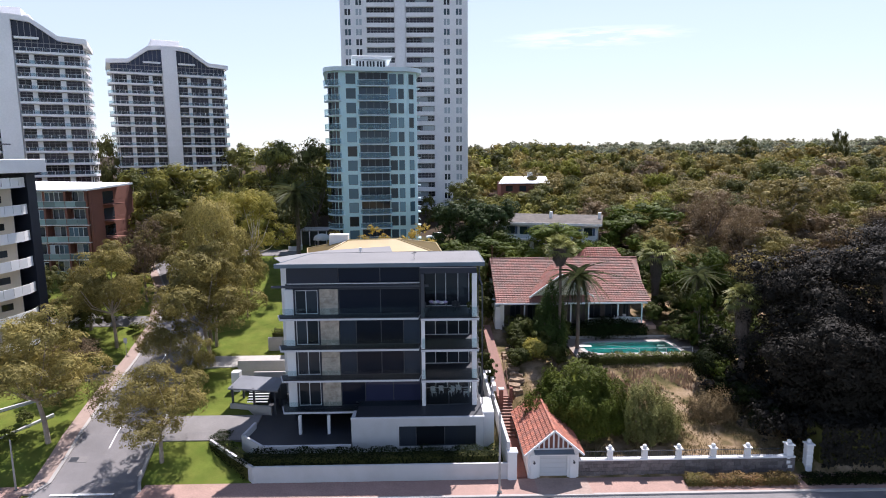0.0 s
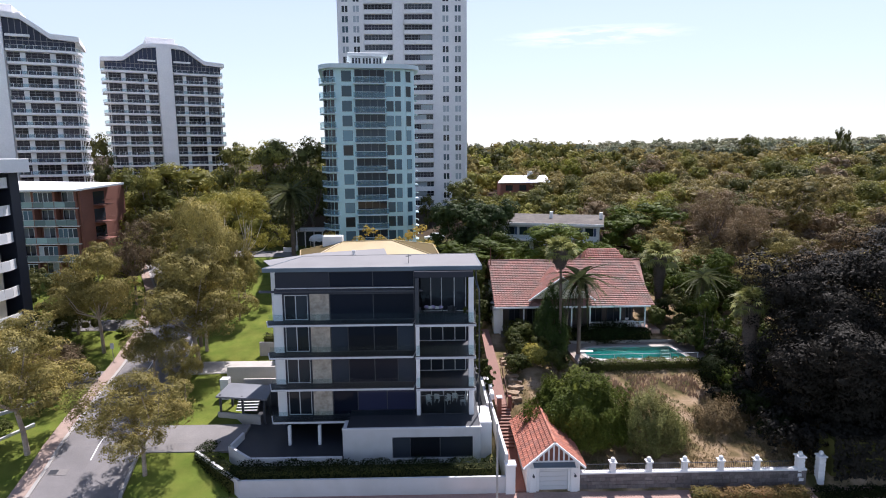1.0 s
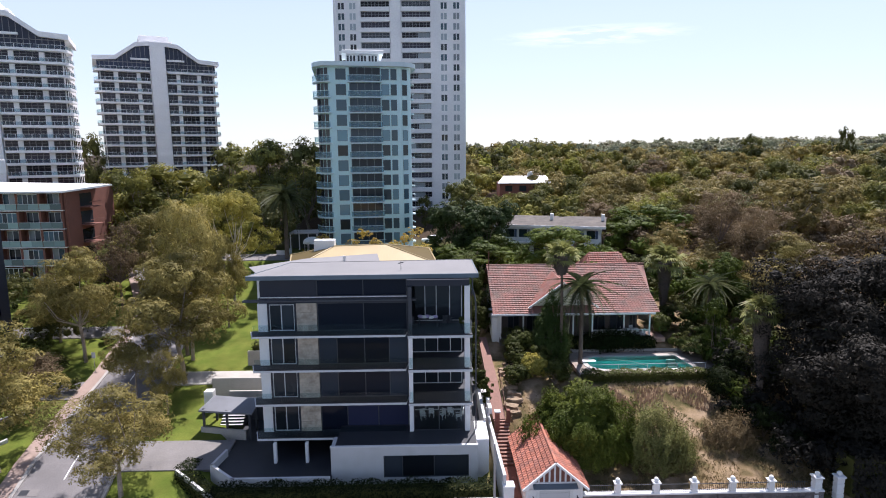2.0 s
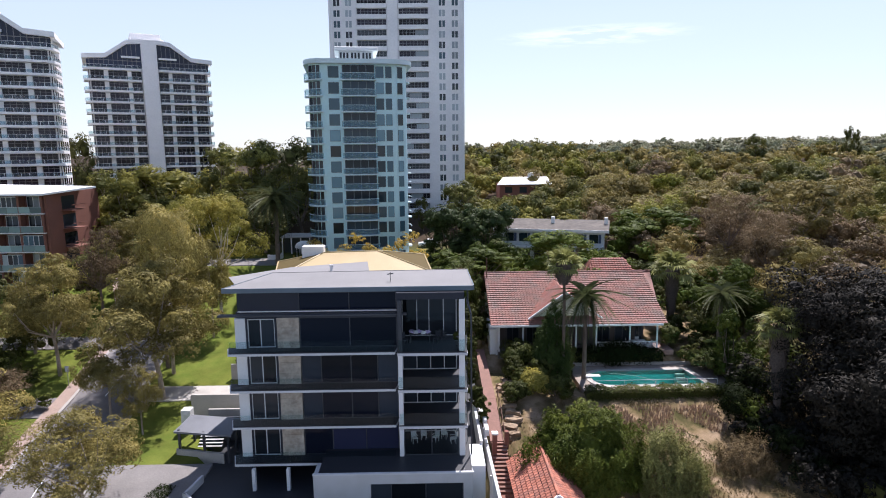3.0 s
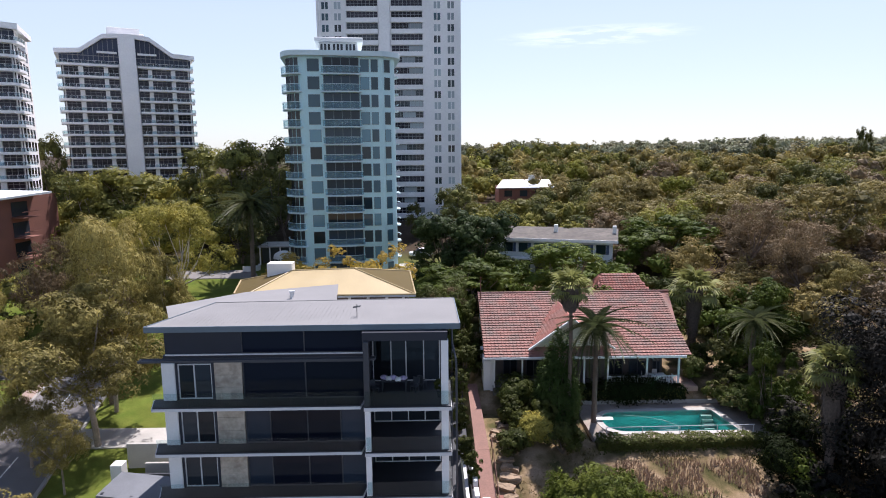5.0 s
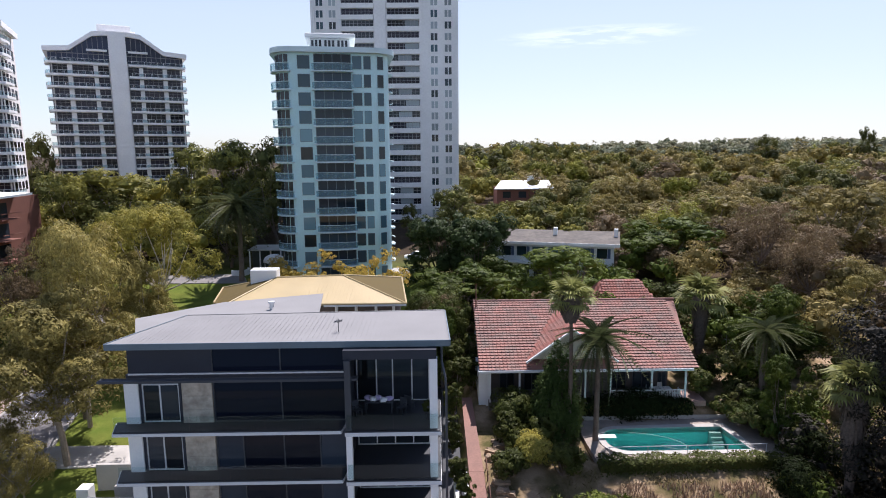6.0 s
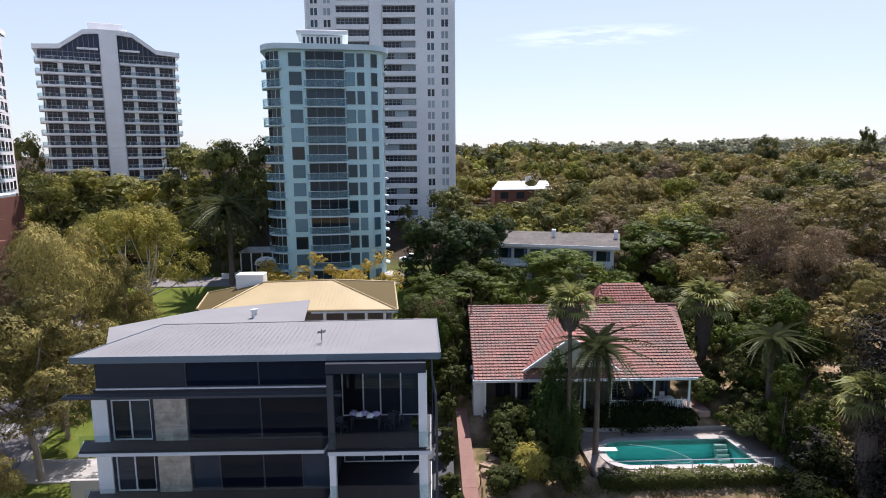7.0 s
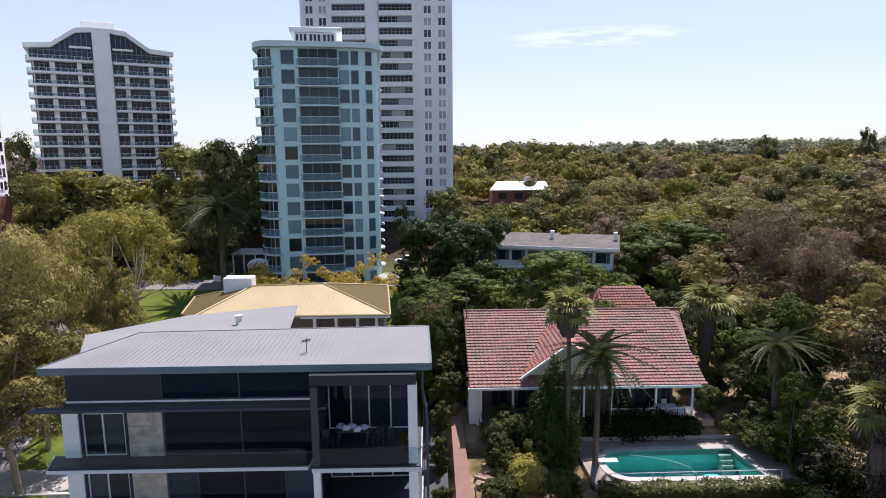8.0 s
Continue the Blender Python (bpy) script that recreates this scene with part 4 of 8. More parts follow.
def old_house():
    h = thing("tiled_house", "old white bungalow with a faded terracotta tile roof and a verandah", "house")
    ex0, ex1, ey, ez = 3.9, 23.2, 21.6, 11.35
    rx0, rx1, ry, rz = 3.9, 24.7, 30.5, 15.55
    # front wall coloured dark for the deep shade under the verandah roof
    part("wall", boxes((5.2, 22.0, 24.2, 24.5, 6.5, 12.4)), mat("shade_dark_verandah_wall", (0.11, 0.09, 0.08), 0.85), h, "verandah wall, dark brown to stand for its shade")
    part("wall", boxes((5.2, 22.0, 24.5, 38.0, 6.5, 12.4)), WHITE, h, "white rendered wall")
    part("gable_wall", boxes((4.6, 4.9, 22.6, 38, 6.5, 11.4)), WHITE, h, "white side wall")
    # roof planes under the tiles
    L = [(ex0, ey, ez), (ex1, ey, ez), (rx1, ry, rz), (rx0, ry, rz)]
    part("roof", slab3(bmesh.new(), L, 0.14), TILE_JOINED, h, "faded terracotta tile roof")
    part("roof", slab3(bmesh.new(), [(rx0, ry, rz), (rx1, ry, rz), (23.5, 39, 11.4), (3.9, 39, 11.4)], 0.14), TILE_JOINED, h, "faded terracotta rear roof")
    gx, gy, gz = 12.3, 21.9, 15.0
    up = Vector((0, ry - ey, rz - ez))
    sl = up.length

    def clear_of_gable(u, t):
        x = ex0 + u
        y = ey + t * (ry - ey) / sl
        if y > 29.1:
            return True
        return abs(x - gx) > 3.8 * (1 - (y - ey) / 7.6)

    tiled_plane(h, (ex0, ey, ez), (1, 0, 0), up, ex1 - ex0 + 0.6, sl, TILE_JOINED, 0.36, 0.37, mask=clear_of_gable)
    bm = bmesh.new()
    for k in range(44):
        tube(bm, [(rx0 + k * 0.475, ry, rz + 0.06), (rx0 + (k + 1) * 0.475 - 0.02, ry, rz + 0.07)], 0.13, 8)
    part("ridge_tiles", bm, TILE_JOINED, h)
    # front gable
    fz = 12.2
    gl, gr = (gx - 3.9, gy, fz), (gx + 3.9, gy, fz)
    back = (gx, 29.3, gz)
    part("gable_roof", slab3(bmesh.new(), [gl, (gx, gy - 0.1, gz), back], 0.1), TILE_GABLE, h, "redder tiled gable roof")
    part("gable_roof", slab3(bmesh.new(), [(gx, gy - 0.1, gz), gr, back], 0.1), TILE_GABLE, h, "redder tiled gable roof")
    a_up = Vector((3.9, 0, gz - fz)).normalized()
    gh = math.hypot(3.9, gz - fz)
    tiled_plane(h, (gx - 3.9, 29.3, fz), (0, -1, 0), a_up, 7.4, gh, TILE_GABLE, 0.33, 0.36, mask=lambda u, t: (7.4 - u) < 7.4 * t / gh + 0.3, cap=120)
    bm = bmesh.new()
    for s in (-1, 1):
        tube(bm, [(gx + s * 4.15, gy - 0.2, fz - 0.18), (gx, gy - 0.2, gz + 0.02)], 0.12, 4)
    part("bargeboard", bm, WHITE, h, "white bargeboard")
    bm = bmesh.new()
    f = [bm.verts.new(p) for p in ((gx - 3.7, gy + 0.25, fz), (gx + 3.7, gy + 0.25, fz), (gx, gy + 0.25, gz - 0.1))]
    bm.faces.new(f)
    bk = [bm.verts.new((q.co.x, q.co.y + 0.15, q.co.z)) for q in f]
    bm.faces.new(bk[::-1])
    part("gable_infill", bm, mat("cream_boards", (0.62, 0.58, 0.5), 0.7), h, "cream gable infill")
    # gutter, fascia, verandah
    part("gutter", boxes((ex0 - 0.1, ex1 + 0.1, ey - 0.16, ey + 0.02, ez - 0.2, ez + 0.02), bevel=0.02), WHITE, h, "white gutter")
    part("verandah_floor", boxes((4.8, 23.2, 21.9, 24.4, 7.95, 8.2)), LIMESTONE, h)
    part("verandah_step", boxes((22.4, 24.6, 21.6, 24.4, 7.7, 8.22)), PAVER, h)
    for x in (4.9, 7.6, 10.2, 13.6, 15.9, 19.7, 22.8):
        part("verandah_post", boxes((x - 0.08, x + 0.08, 21.95, 22.11, 8.2, ez - 0.15)), WHITE, h, "white timber post")
    rail = part("verandah_rail", boxes((15.9, 22.8, 21.98, 22.06, 9.1, 9.18), (15.9, 22.8, 21.98, 22.06, 8.32, 8.38)), WHITE, h)
    pk = mesh_of(boxes((-0.025, 0.025, -0.02, 0.02, 0, 0.72)), "picket", WHITE)
    for k in range(46):
        share("picket", pk, rail, Matrix.Translation((15.97 + k * 0.15, 22.02, 8.38)))
    for x0, x1 in ((6.0, 7.4), (8.3, 9.8), (16.3, 18.0), (18.6, 20.4), (21.0, 21.8)):
        block_window(h, x0, x1, 24.12, 8.5, 10.7, ((x0 + x1) / 2,), framed=False)
    # base colour darkened for the shade below the verandah floor
    part("foundation", boxes((4.8, 23.2, 22.1, 24.2, 5.6, 7.95)), mat("shade_dark_rendered_base", (0.16, 0.15, 0.14), 0.9), h, "rendered base, darkened for the verandah shade")
    # side lean-to at the left gable
    part("side_porch", boxes((3.95, 4.6, 22.8, 27.5, 7.0, 10.6)), WHITE, h, "white boarded side porch")
    bm = bmesh.new()
    tube(bm, [(4.15, 29.6, 14.9), (4.15, 29.6, 17.6)], [0.07, 0.05], 8)
    part("flue", bm, mat("rusty_flue", (0.2, 0.09, 0.06), 0.8), h, "thin rusty flue pipe")
    # second roof behind
    r = thing("rear_wing", "small rear wing with a red tiled hipped roof", "house wing")
    part("wall", boxes((19.5, 26.0, 39.0, 45.0, 8.0, 12.4)), WHITE, r)
    o = (18.6, 38.2, 12.2)
    for pts in ([(18.6, 38.2, 12.2), (26.8, 38.2, 12.2), (25.0, 42, 15.3), (20.4, 42, 15.3)], [(26.8, 38.2, 12.2), (26.8, 46, 12.2), (25.0, 42, 15.3)], [(18.6, 46, 12.2), (18.6, 38.2, 12.2), (20.4, 42, 15.3)], [(26.8, 46, 12.2), (18.6, 46, 12.2), (20.4, 42, 15.3), (25.0, 42, 15.3)]):
        part("roof", slab3(bmesh.new(), pts, 0.12), TILE_GABLE, r, "red tiled hip")
    u2 = Vector((0, 3.8, 3.1))
    tiled_plane(r, o, (1, 0, 0), u2, 8.2, u2.length, TILE_GABLE, 0.36, 0.37, mask=lambda u, t: 1.8 * t / u2.length < u < 8.2 - 1.8 * t / u2.length, cap=0)


def plastic_set():
    t = thing("verandah_table", "white plastic verandah table", "table")
    z = 8.2
    part("tabletop", boxes((20.3, 21.9, 22.6, 23.5, z + 0.68, z + 0.73), bevel=0.02), WHITE, t)
    for x in (20.45, 21.75):
        for y in (22.7, 23.4):
            part("leg", boxes((x - 0.03, x + 0.03, y - 0.03, y + 0.03, z, z + 0.68)), WHITE, t)
    c = thing("plastic_chair", "white plastic garden chair on the verandah", "chair", Matrix.Translation((20.0, 22.5, z)), "verandah chairs")
    part("seat", boxes((-0.24, 0.24, -0.24, 0.24, 0.42, 0.46), bevel=0.01), WHITE, c)
    part("backrest", boxes((-0.24, 0.24, 0.2, 0.25, 0.46, 0.92), bevel=0.01), WHITE, c)
    for x in (-0.2, 0.2):
        for y in (-0.2, 0.2):
            part("leg", boxes((x - 0.03, x + 0.03, y - 0.03, y + 0.03, 0, 0.42)), WHITE, c)
    for x, y, a in ((20.9, 22.3, 180), (22.2, 22.5, -90), (19.9, 23.3, 70), (21.2, 23.8, 0)):
        copy_thing(c, pose(x, y, z, 0, 0, a))


def pool():
    p = thing("swimming_pool", "rectangular teal swimming pool with a pale coping", "pool")
    bend = lambda cx, cy, r, a0: [(cx + r * math.cos(math.radians(a0 + 15 * q)), cy + r * math.sin(math.radians(a0 + 15 * q))) for q in range(7)]
    inn = [(25.6, 15.3), (25.0, 19.5)] + bend(15.9, 17.7, 1.65, 90) + bend(15.9, 16.95, 1.65, 180)
    out = [(26.25, 14.7), (25.6, 20.15)] + bend(15.9, 17.7, 2.2, 90) + bend(15.9, 16.95, 2.25, 180)
    zc = 6.72
    bm = bmesh.new()
    k = len(out)
    for i in range(k):
        j = (i + 1) % k
        prism(bm, [out[i], out[j], inn[j], inn[i]], zc - 0.5, zc)
    part("coping", bm, CONCRETE, p, "pale worn concrete coping")
    bm = bmesh.new()
    for i in range(k):
        j = (i + 1) % k
        a, b = inn[i], inn[j]
        q = [bm.verts.new((*a, zc - 0.02)), bm.verts.new((*b, zc - 0.02)), bm.verts.new((*b, 5.0)), bm.verts.new((*a, 5.0))]
        bm.faces.new(q)
    bm.faces.new([bm.verts.new((*a, 5.0)) for a in inn])
    part("basin", bm, POOL_TILE, p, "teal tiled basin")
    w = bpy.data.materials.new("pool_water")
    w.use_nodes = True
    n, l = w.node_tree.nodes, w.node_tree.links
    tr, gl, ms, fr = n.new("ShaderNodeBsdfTransparent"), n.new("ShaderNodeBsdfGlossy"), n.new("ShaderNodeMixShader"), n.new("ShaderNodeFresnel")
    tr.inputs["Color"].default_value = (0.5, 0.82, 0.82, 1)
    gl.inputs["Roughness"].default_value = 0.02
    fr.inputs["IOR"].default_value = 1.33
    ns, bp = n.new("ShaderNodeTexNoise"), n.new("ShaderNodeBump")
    ns.inputs["Scale"].default_value = 2.5
    bp.inputs["Strength"].default_value, bp.inputs["Distance"].default_value = 0.12, 0.05
    g2 = n.new("ShaderNodeNewGeometry")
    l.new(g2.outputs["Position"], ns.inputs["Vector"])
    l.new(ns.outputs["Fac"], bp.inputs["Height"])
    l.new(bp.outputs["Normal"], gl.inputs["Normal"])
    l.new(bp.outputs["Normal"], fr.inputs["Normal"])
    l.new(fr.outputs["Fac"], ms.inputs["Fac"])
    l.new(tr.outputs["BSDF"], ms.inputs[1])
    l.new(gl.outputs["BSDF"], ms.inputs[2])
    l.new(ms.outputs["Shader"], n["Material Output"].inputs["Surface"])
    bm = bmesh.new()
    bm.faces.new([bm.verts.new((*a, zc - 0.14)) for a in inn])
    wo_ = part("water", bm, w, p, "clear green pool water")
    wo_.visible_shadow = False
    for i in range(4):
        part("pool_step", boxes((23.9, 24.9, 19.0 - 0.28 * i, 19.28 - 0.28 * i, 5.0, 6.35 - 0.3 * i)), CONCRETE, p, "submerged pool step")
    bm = bmesh.new()
    box(bm, 13.6, 15.2, 17.3, 17.9, zc + 0.12, zc + 0.19, 0.02)
    box(bm, 13.6, 14.0, 17.4, 17.8, zc, zc + 0.13)
    part("diving_board", bm, WHITE, p, "short white diving board")
    # paved surround
    bm = bmesh.new()
    for q in ([(12.6, 13.9), (28.2, 13.9), (26.2, 14.7), (14.0, 14.7)], [(26.2, 14.7), (28.2, 13.9), (28.4, 21.6), (25.6, 20.2)], [(25.6, 20.2), (28.4, 21.6), (12.4, 21.4), (14.4, 19.6)], [(12.4, 21.4), (12.6, 13.9), (14.0, 14.7), (13.65, 17.3), (14.4, 19.6)]):
        prism(bm, q, 6.2, 6.66)
    tagged(part("pool_deck", bm, mat("tan_paving", (0.3, 0.25, 0.21), 0.85, big=0.2, fine=0.15)), "pale paved pool surround", "terrace", kind="structure")
    # hose lying in the water
    c = bpy.data.curves.new("pool_hose", "CURVE")
    c.dimensions, c.bevel_depth = "3D", 0.022
    s = c.splines.new("BEZIER")
    pts = [(16.6, 18.9), (18.6, 18.3), (20.2, 17.2), (20.6, 16.0), (19.8, 15.7), (18.9, 16.1)]
    s.bezier_points.add(len(pts) - 1)
    for bp_, q in zip(s.bezier_points, pts):
        bp_.co = (*q, 6.6)
        bp_.handle_left_type = bp_.handle_right_type = "AUTO"
    c.materials.append(mat("pale_green_hose", (0.3, 0.42, 0.38), 0.6))
    tagged(new("pool_hose", c), "pale hose of a pool cleaner floating on the water", "hose")
    # retaining wall behind, and rope fence in front
    tagged(part("wall_pool", boxes((12.6, 27.6, 21.2, 21.4, 6.3, 7.0), bevel=0.03), CONCRETE), "low rendered wall behind the pool", "garden wall", kind="structure")
    rf = thing("pool_rail", "thin white pool rail on slim posts", "railing")
    bm = bmesh.new()
    tube(bm, [(13.6, 14.35, 7.55), (26.4, 14.45, 7.6)], 0.03, 6)
    part("top_rail", bm, FRAME, rf)
    for x in (13.7, 16.8, 20.0, 23.2, 26.3):
        part("rail_post", boxes((x - 0.025, x + 0.025, 14.37, 14.42, 6.6, 7.55)), FRAME, rf)


def garage():
    g = thing("garage", "small white garage with an orange tiled gable roof", "garage")
    x0, x1, yf, yb = 4.05, 8.55, -3.9, 4.4
    z0, ze, za = 1.7, 4.45, 6.35
    cx = (x0 + x1) / 2
    bm = boxes((x0, x0 + 0.25, yf, yb, z0, ze), (x1 - 0.25, x1, yf, yb, z0, ze), (x0 + 0.25, x1 - 0.25, yb - 0.25, yb, z0, ze), (x0 + 0.25, 5.1, yf, yf + 0.35, z0, ze), (7.55, x1 - 0.25, yf, yf + 0.35, z0, ze), (5.1, 7.55, yf, yf + 0.35, 4.05, ze))
    part("wall", bm, WHITE, g, "white rendered wall")
    d = part("roller_door", boxes((5.1, 7.55, yf + 0.15, yf + 0.2, z0 + 0.1, 4.05)), FRAME, g, "pale grey panel door")
    for k in range(5):
        part("door_panel", boxes((5.13, 7.52, yf + 0.11, yf + 0.15, z0 + 0.14 + 0.44 * k, z0 + 0.55 + 0.44 * k), bevel=0.012), FRAME, d)
    part("lintel", boxes((x0 + 0.6, x1 - 0.6, yf - 0.22, yf, 3.98, 4.12)), WHITE, g)
    part("visor", slab3(bmesh.new(), [(x0 + 0.5, yf - 0.55, 4.3), (x1 - 0.5, yf - 0.55, 4.3), (x1 - 0.5, yf, 4.5), (x0 + 0.5, yf, 4.5)], 0.06), FASCIA, g, "grey sheet visor")
    for s in (-1, 1):
        part("pilaster", boxes((cx + s * 1.75 - 0.3, cx + s * 1.75 + 0.3, yf - 0.12, yf, z0, 4.0), bevel=0.02), WHITE, g)
        bm = bmesh.new()
        tube(bm, [(cx + s * 1.75, yf - 0.42, 3.5), (cx + s * 1.75, yf - 0.18, 3.5)], 0.035, 6)
        ball(bm, (cx + s * 1.75, yf - 0.45, 3.42), 0.11)
        part("wall_lamp", bm, DARK_METAL, g, "small dark wall lamp")
    # gable with upright slats
    bm = bmesh.new()
    f = [bm.verts.new(p) for p in ((x0 - 0.1, yf + 0.05, ze), (x1 + 0.1, yf + 0.05, ze), (cx, yf + 0.05, za - 0.1))]
    bm.faces.new(f)
    f2 = [bm.verts.new((q.co.x, q.co.y + 0.1, q.co.z)) for q in f]
    bm.faces.new(f2[::-1])
    part("gable_board", bm, BRICK_RED, g, "dark red gable board")
    for k in range(9):
        x = x0 + 0.55 + k * (x1 - x0 - 1.1) / 8
        top = ze + (za - ze) * (1 - abs(x - cx) / (cx - x0 + 0.2)) - 0.1
        part("gable_slat", boxes((x - 0.07, x + 0.07, yf - 0.02, yf + 0.04, ze + 0.05, top)), WHITE, g)
    part("gable_sill", boxes((x0 + 0.2, x1 - 0.2, yf - 0.06, yf + 0.05, ze, ze + 0.12)), WHITE, g)
    ov = 0.35
    zl = ze - (za - ze) * ov / (cx - x0)
    for s in (-1, 1):
        ex = cx + s * (cx - x0 + ov)
        pts = [(ex, yf - 0.4, zl), (cx, yf - 0.4, za), (cx, yb + 0.3, za), (ex, yb + 0.3, zl)]
        part("roof", slab3(bmesh.new(), pts if s > 0 else pts[::-1], 0.07), TILE_ORANGE, g, "orange-red tiled roof slope")
        bm = bmesh.new()
        tube(bm, [(ex, yf - 0.44, zl - 0.02), (cx, yf - 0.44, za + 0.03)], 0.11, 4)
        part("bargeboard", bm, WHITE, g, "white bargeboard")
        u = Vector((cx - ex, 0, za - zl))
        o = (ex, yb + 0.3, zl) if s < 0 else (ex, yf - 0.4, zl)
        tiled_plane(g, o, (0, -1 if s < 0 else 1, 0), u, yb - yf + 0.7, u.length, TILE_ORANGE, 0.34, 0.4, cap=150)
    bm = bmesh.new()
    for k in range(20):
        tube(bm, [(cx, yf - 0.4 + k * 0.45, za + 0.05), (cx, yf - 0.4 + k * 0.45 + 0.43, za + 0.06)], 0.12, 8)
    part("ridge_tiles", bm, TILE_ORANGE, g)


def street_fence():
    bar_mesh = mesh_of(boxes((-0.012, 0.012, -0.01, 0.01, 0, 0.75)), "bar", DARK_METAL)
    w = tagged(part("wall_stone", boxes((8.6, 28.0, -3.75, -3.4, 1.5, 3.25)), LIMESTONE), "low grey stone wall with a white coping along the footpath", "wall", kind="structure")
    part("coping", boxes((8.6, 28.0, -3.85, -3.3, 3.25, 3.4), bevel=0.02), WHITE, w)
    rnd = random.Random(5)
    for j in range(5):
        x = 8.62 - 0.3 * (j % 2)
        while x < 27.9:
            wd = rnd.uniform(0.4, 0.75)
            a, b = max(8.62, x), min(27.95, x + wd - 0.03)
            if b - a > 0.1:
                part("stone", boxes((a, b, -3.79 - rnd.uniform(0, 0.035), -3.74, 1.6 + 0.33 * j + 0.012, 1.6 + 0.33 * (j + 1) - 0.012)), LIMESTONE, w)
            x += wd
    p = thing("fence_post", "white fence post with a ball finial on the stone wall", "fence post", Matrix.Translation((11.4, -3.57, 3.4)), "fence posts")
    part("shaft", boxes((-0.22, 0.22, -0.22, 0.22, -0.3, 0.8), bevel=0.02), WHITE, p)
    part("cap", boxes((-0.32, 0.32, -0.32, 0.32, 0.8, 0.9), bevel=0.03), WHITE, p)
    part("finial", ball(bmesh.new(), (0, 0, 1.05), 0.2, 12, 8), WHITE, p, smooth=True)
    xs = [11.4, 14.5, 17.55, 20.65, 23.75]
    for x in xs[1:]:
        copy_thing(p, Matrix.Translation((x, -3.57, 3.4)))
    for x0, x1 in zip([8.7] + xs, xs + [26.9]):
        f = thing("iron_railing", "low black iron railing between the white posts", "railing", group="iron railings")
        part("rail", boxes((x0 + 0.2, x1 - 0.2, -3.6, -3.56, 4.0, 4.04), (x0 + 0.2, x1 - 0.2, -3.6, -3.56, 3.5, 3.53)), DARK_METAL, f)
        k = int((x1 - x0 - 0.5) / 0.16)
        for q in range(k):
            share("bar", bar_mesh, f, Matrix.Translation((x0 + 0.3 + q * 0.16, -3.58, 3.4)))
    for x, y in ((27.5, -3.5), (29.3, -3.5)):
        g = thing("gate_post", "tall white gate post with a moulded cap and finial", "gate post", Matrix.Translation((x, y, 1.75)), "gate posts")
        part("shaft", boxes((-0.27, 0.27, -0.27, 0.27, 0, 2.6), bevel=0.03), WHITE, g)
        for k in range(6):
            part("course", boxes((-0.3, 0.3, -0.3, 0.3, 0.06 + 0.43 * k, 0.4 + 0.43 * k), bevel=0.03), WHITE, g)
        part("cap", boxes((-0.4, 0.4, -0.4, 0.4, 2.6, 2.75), bevel=0.05), WHITE, g)
        part("finial", ball(bmesh.new(), (0, 0, 2.92), 0.2, 12, 8), WHITE, g, smooth=True)


SANDSTONE = mat("tan_sandstone", (0.29, 0.21, 0.14), 0.9, big=0.2, fine=0.2, scale=1.0, grain=6, bump=0.5)


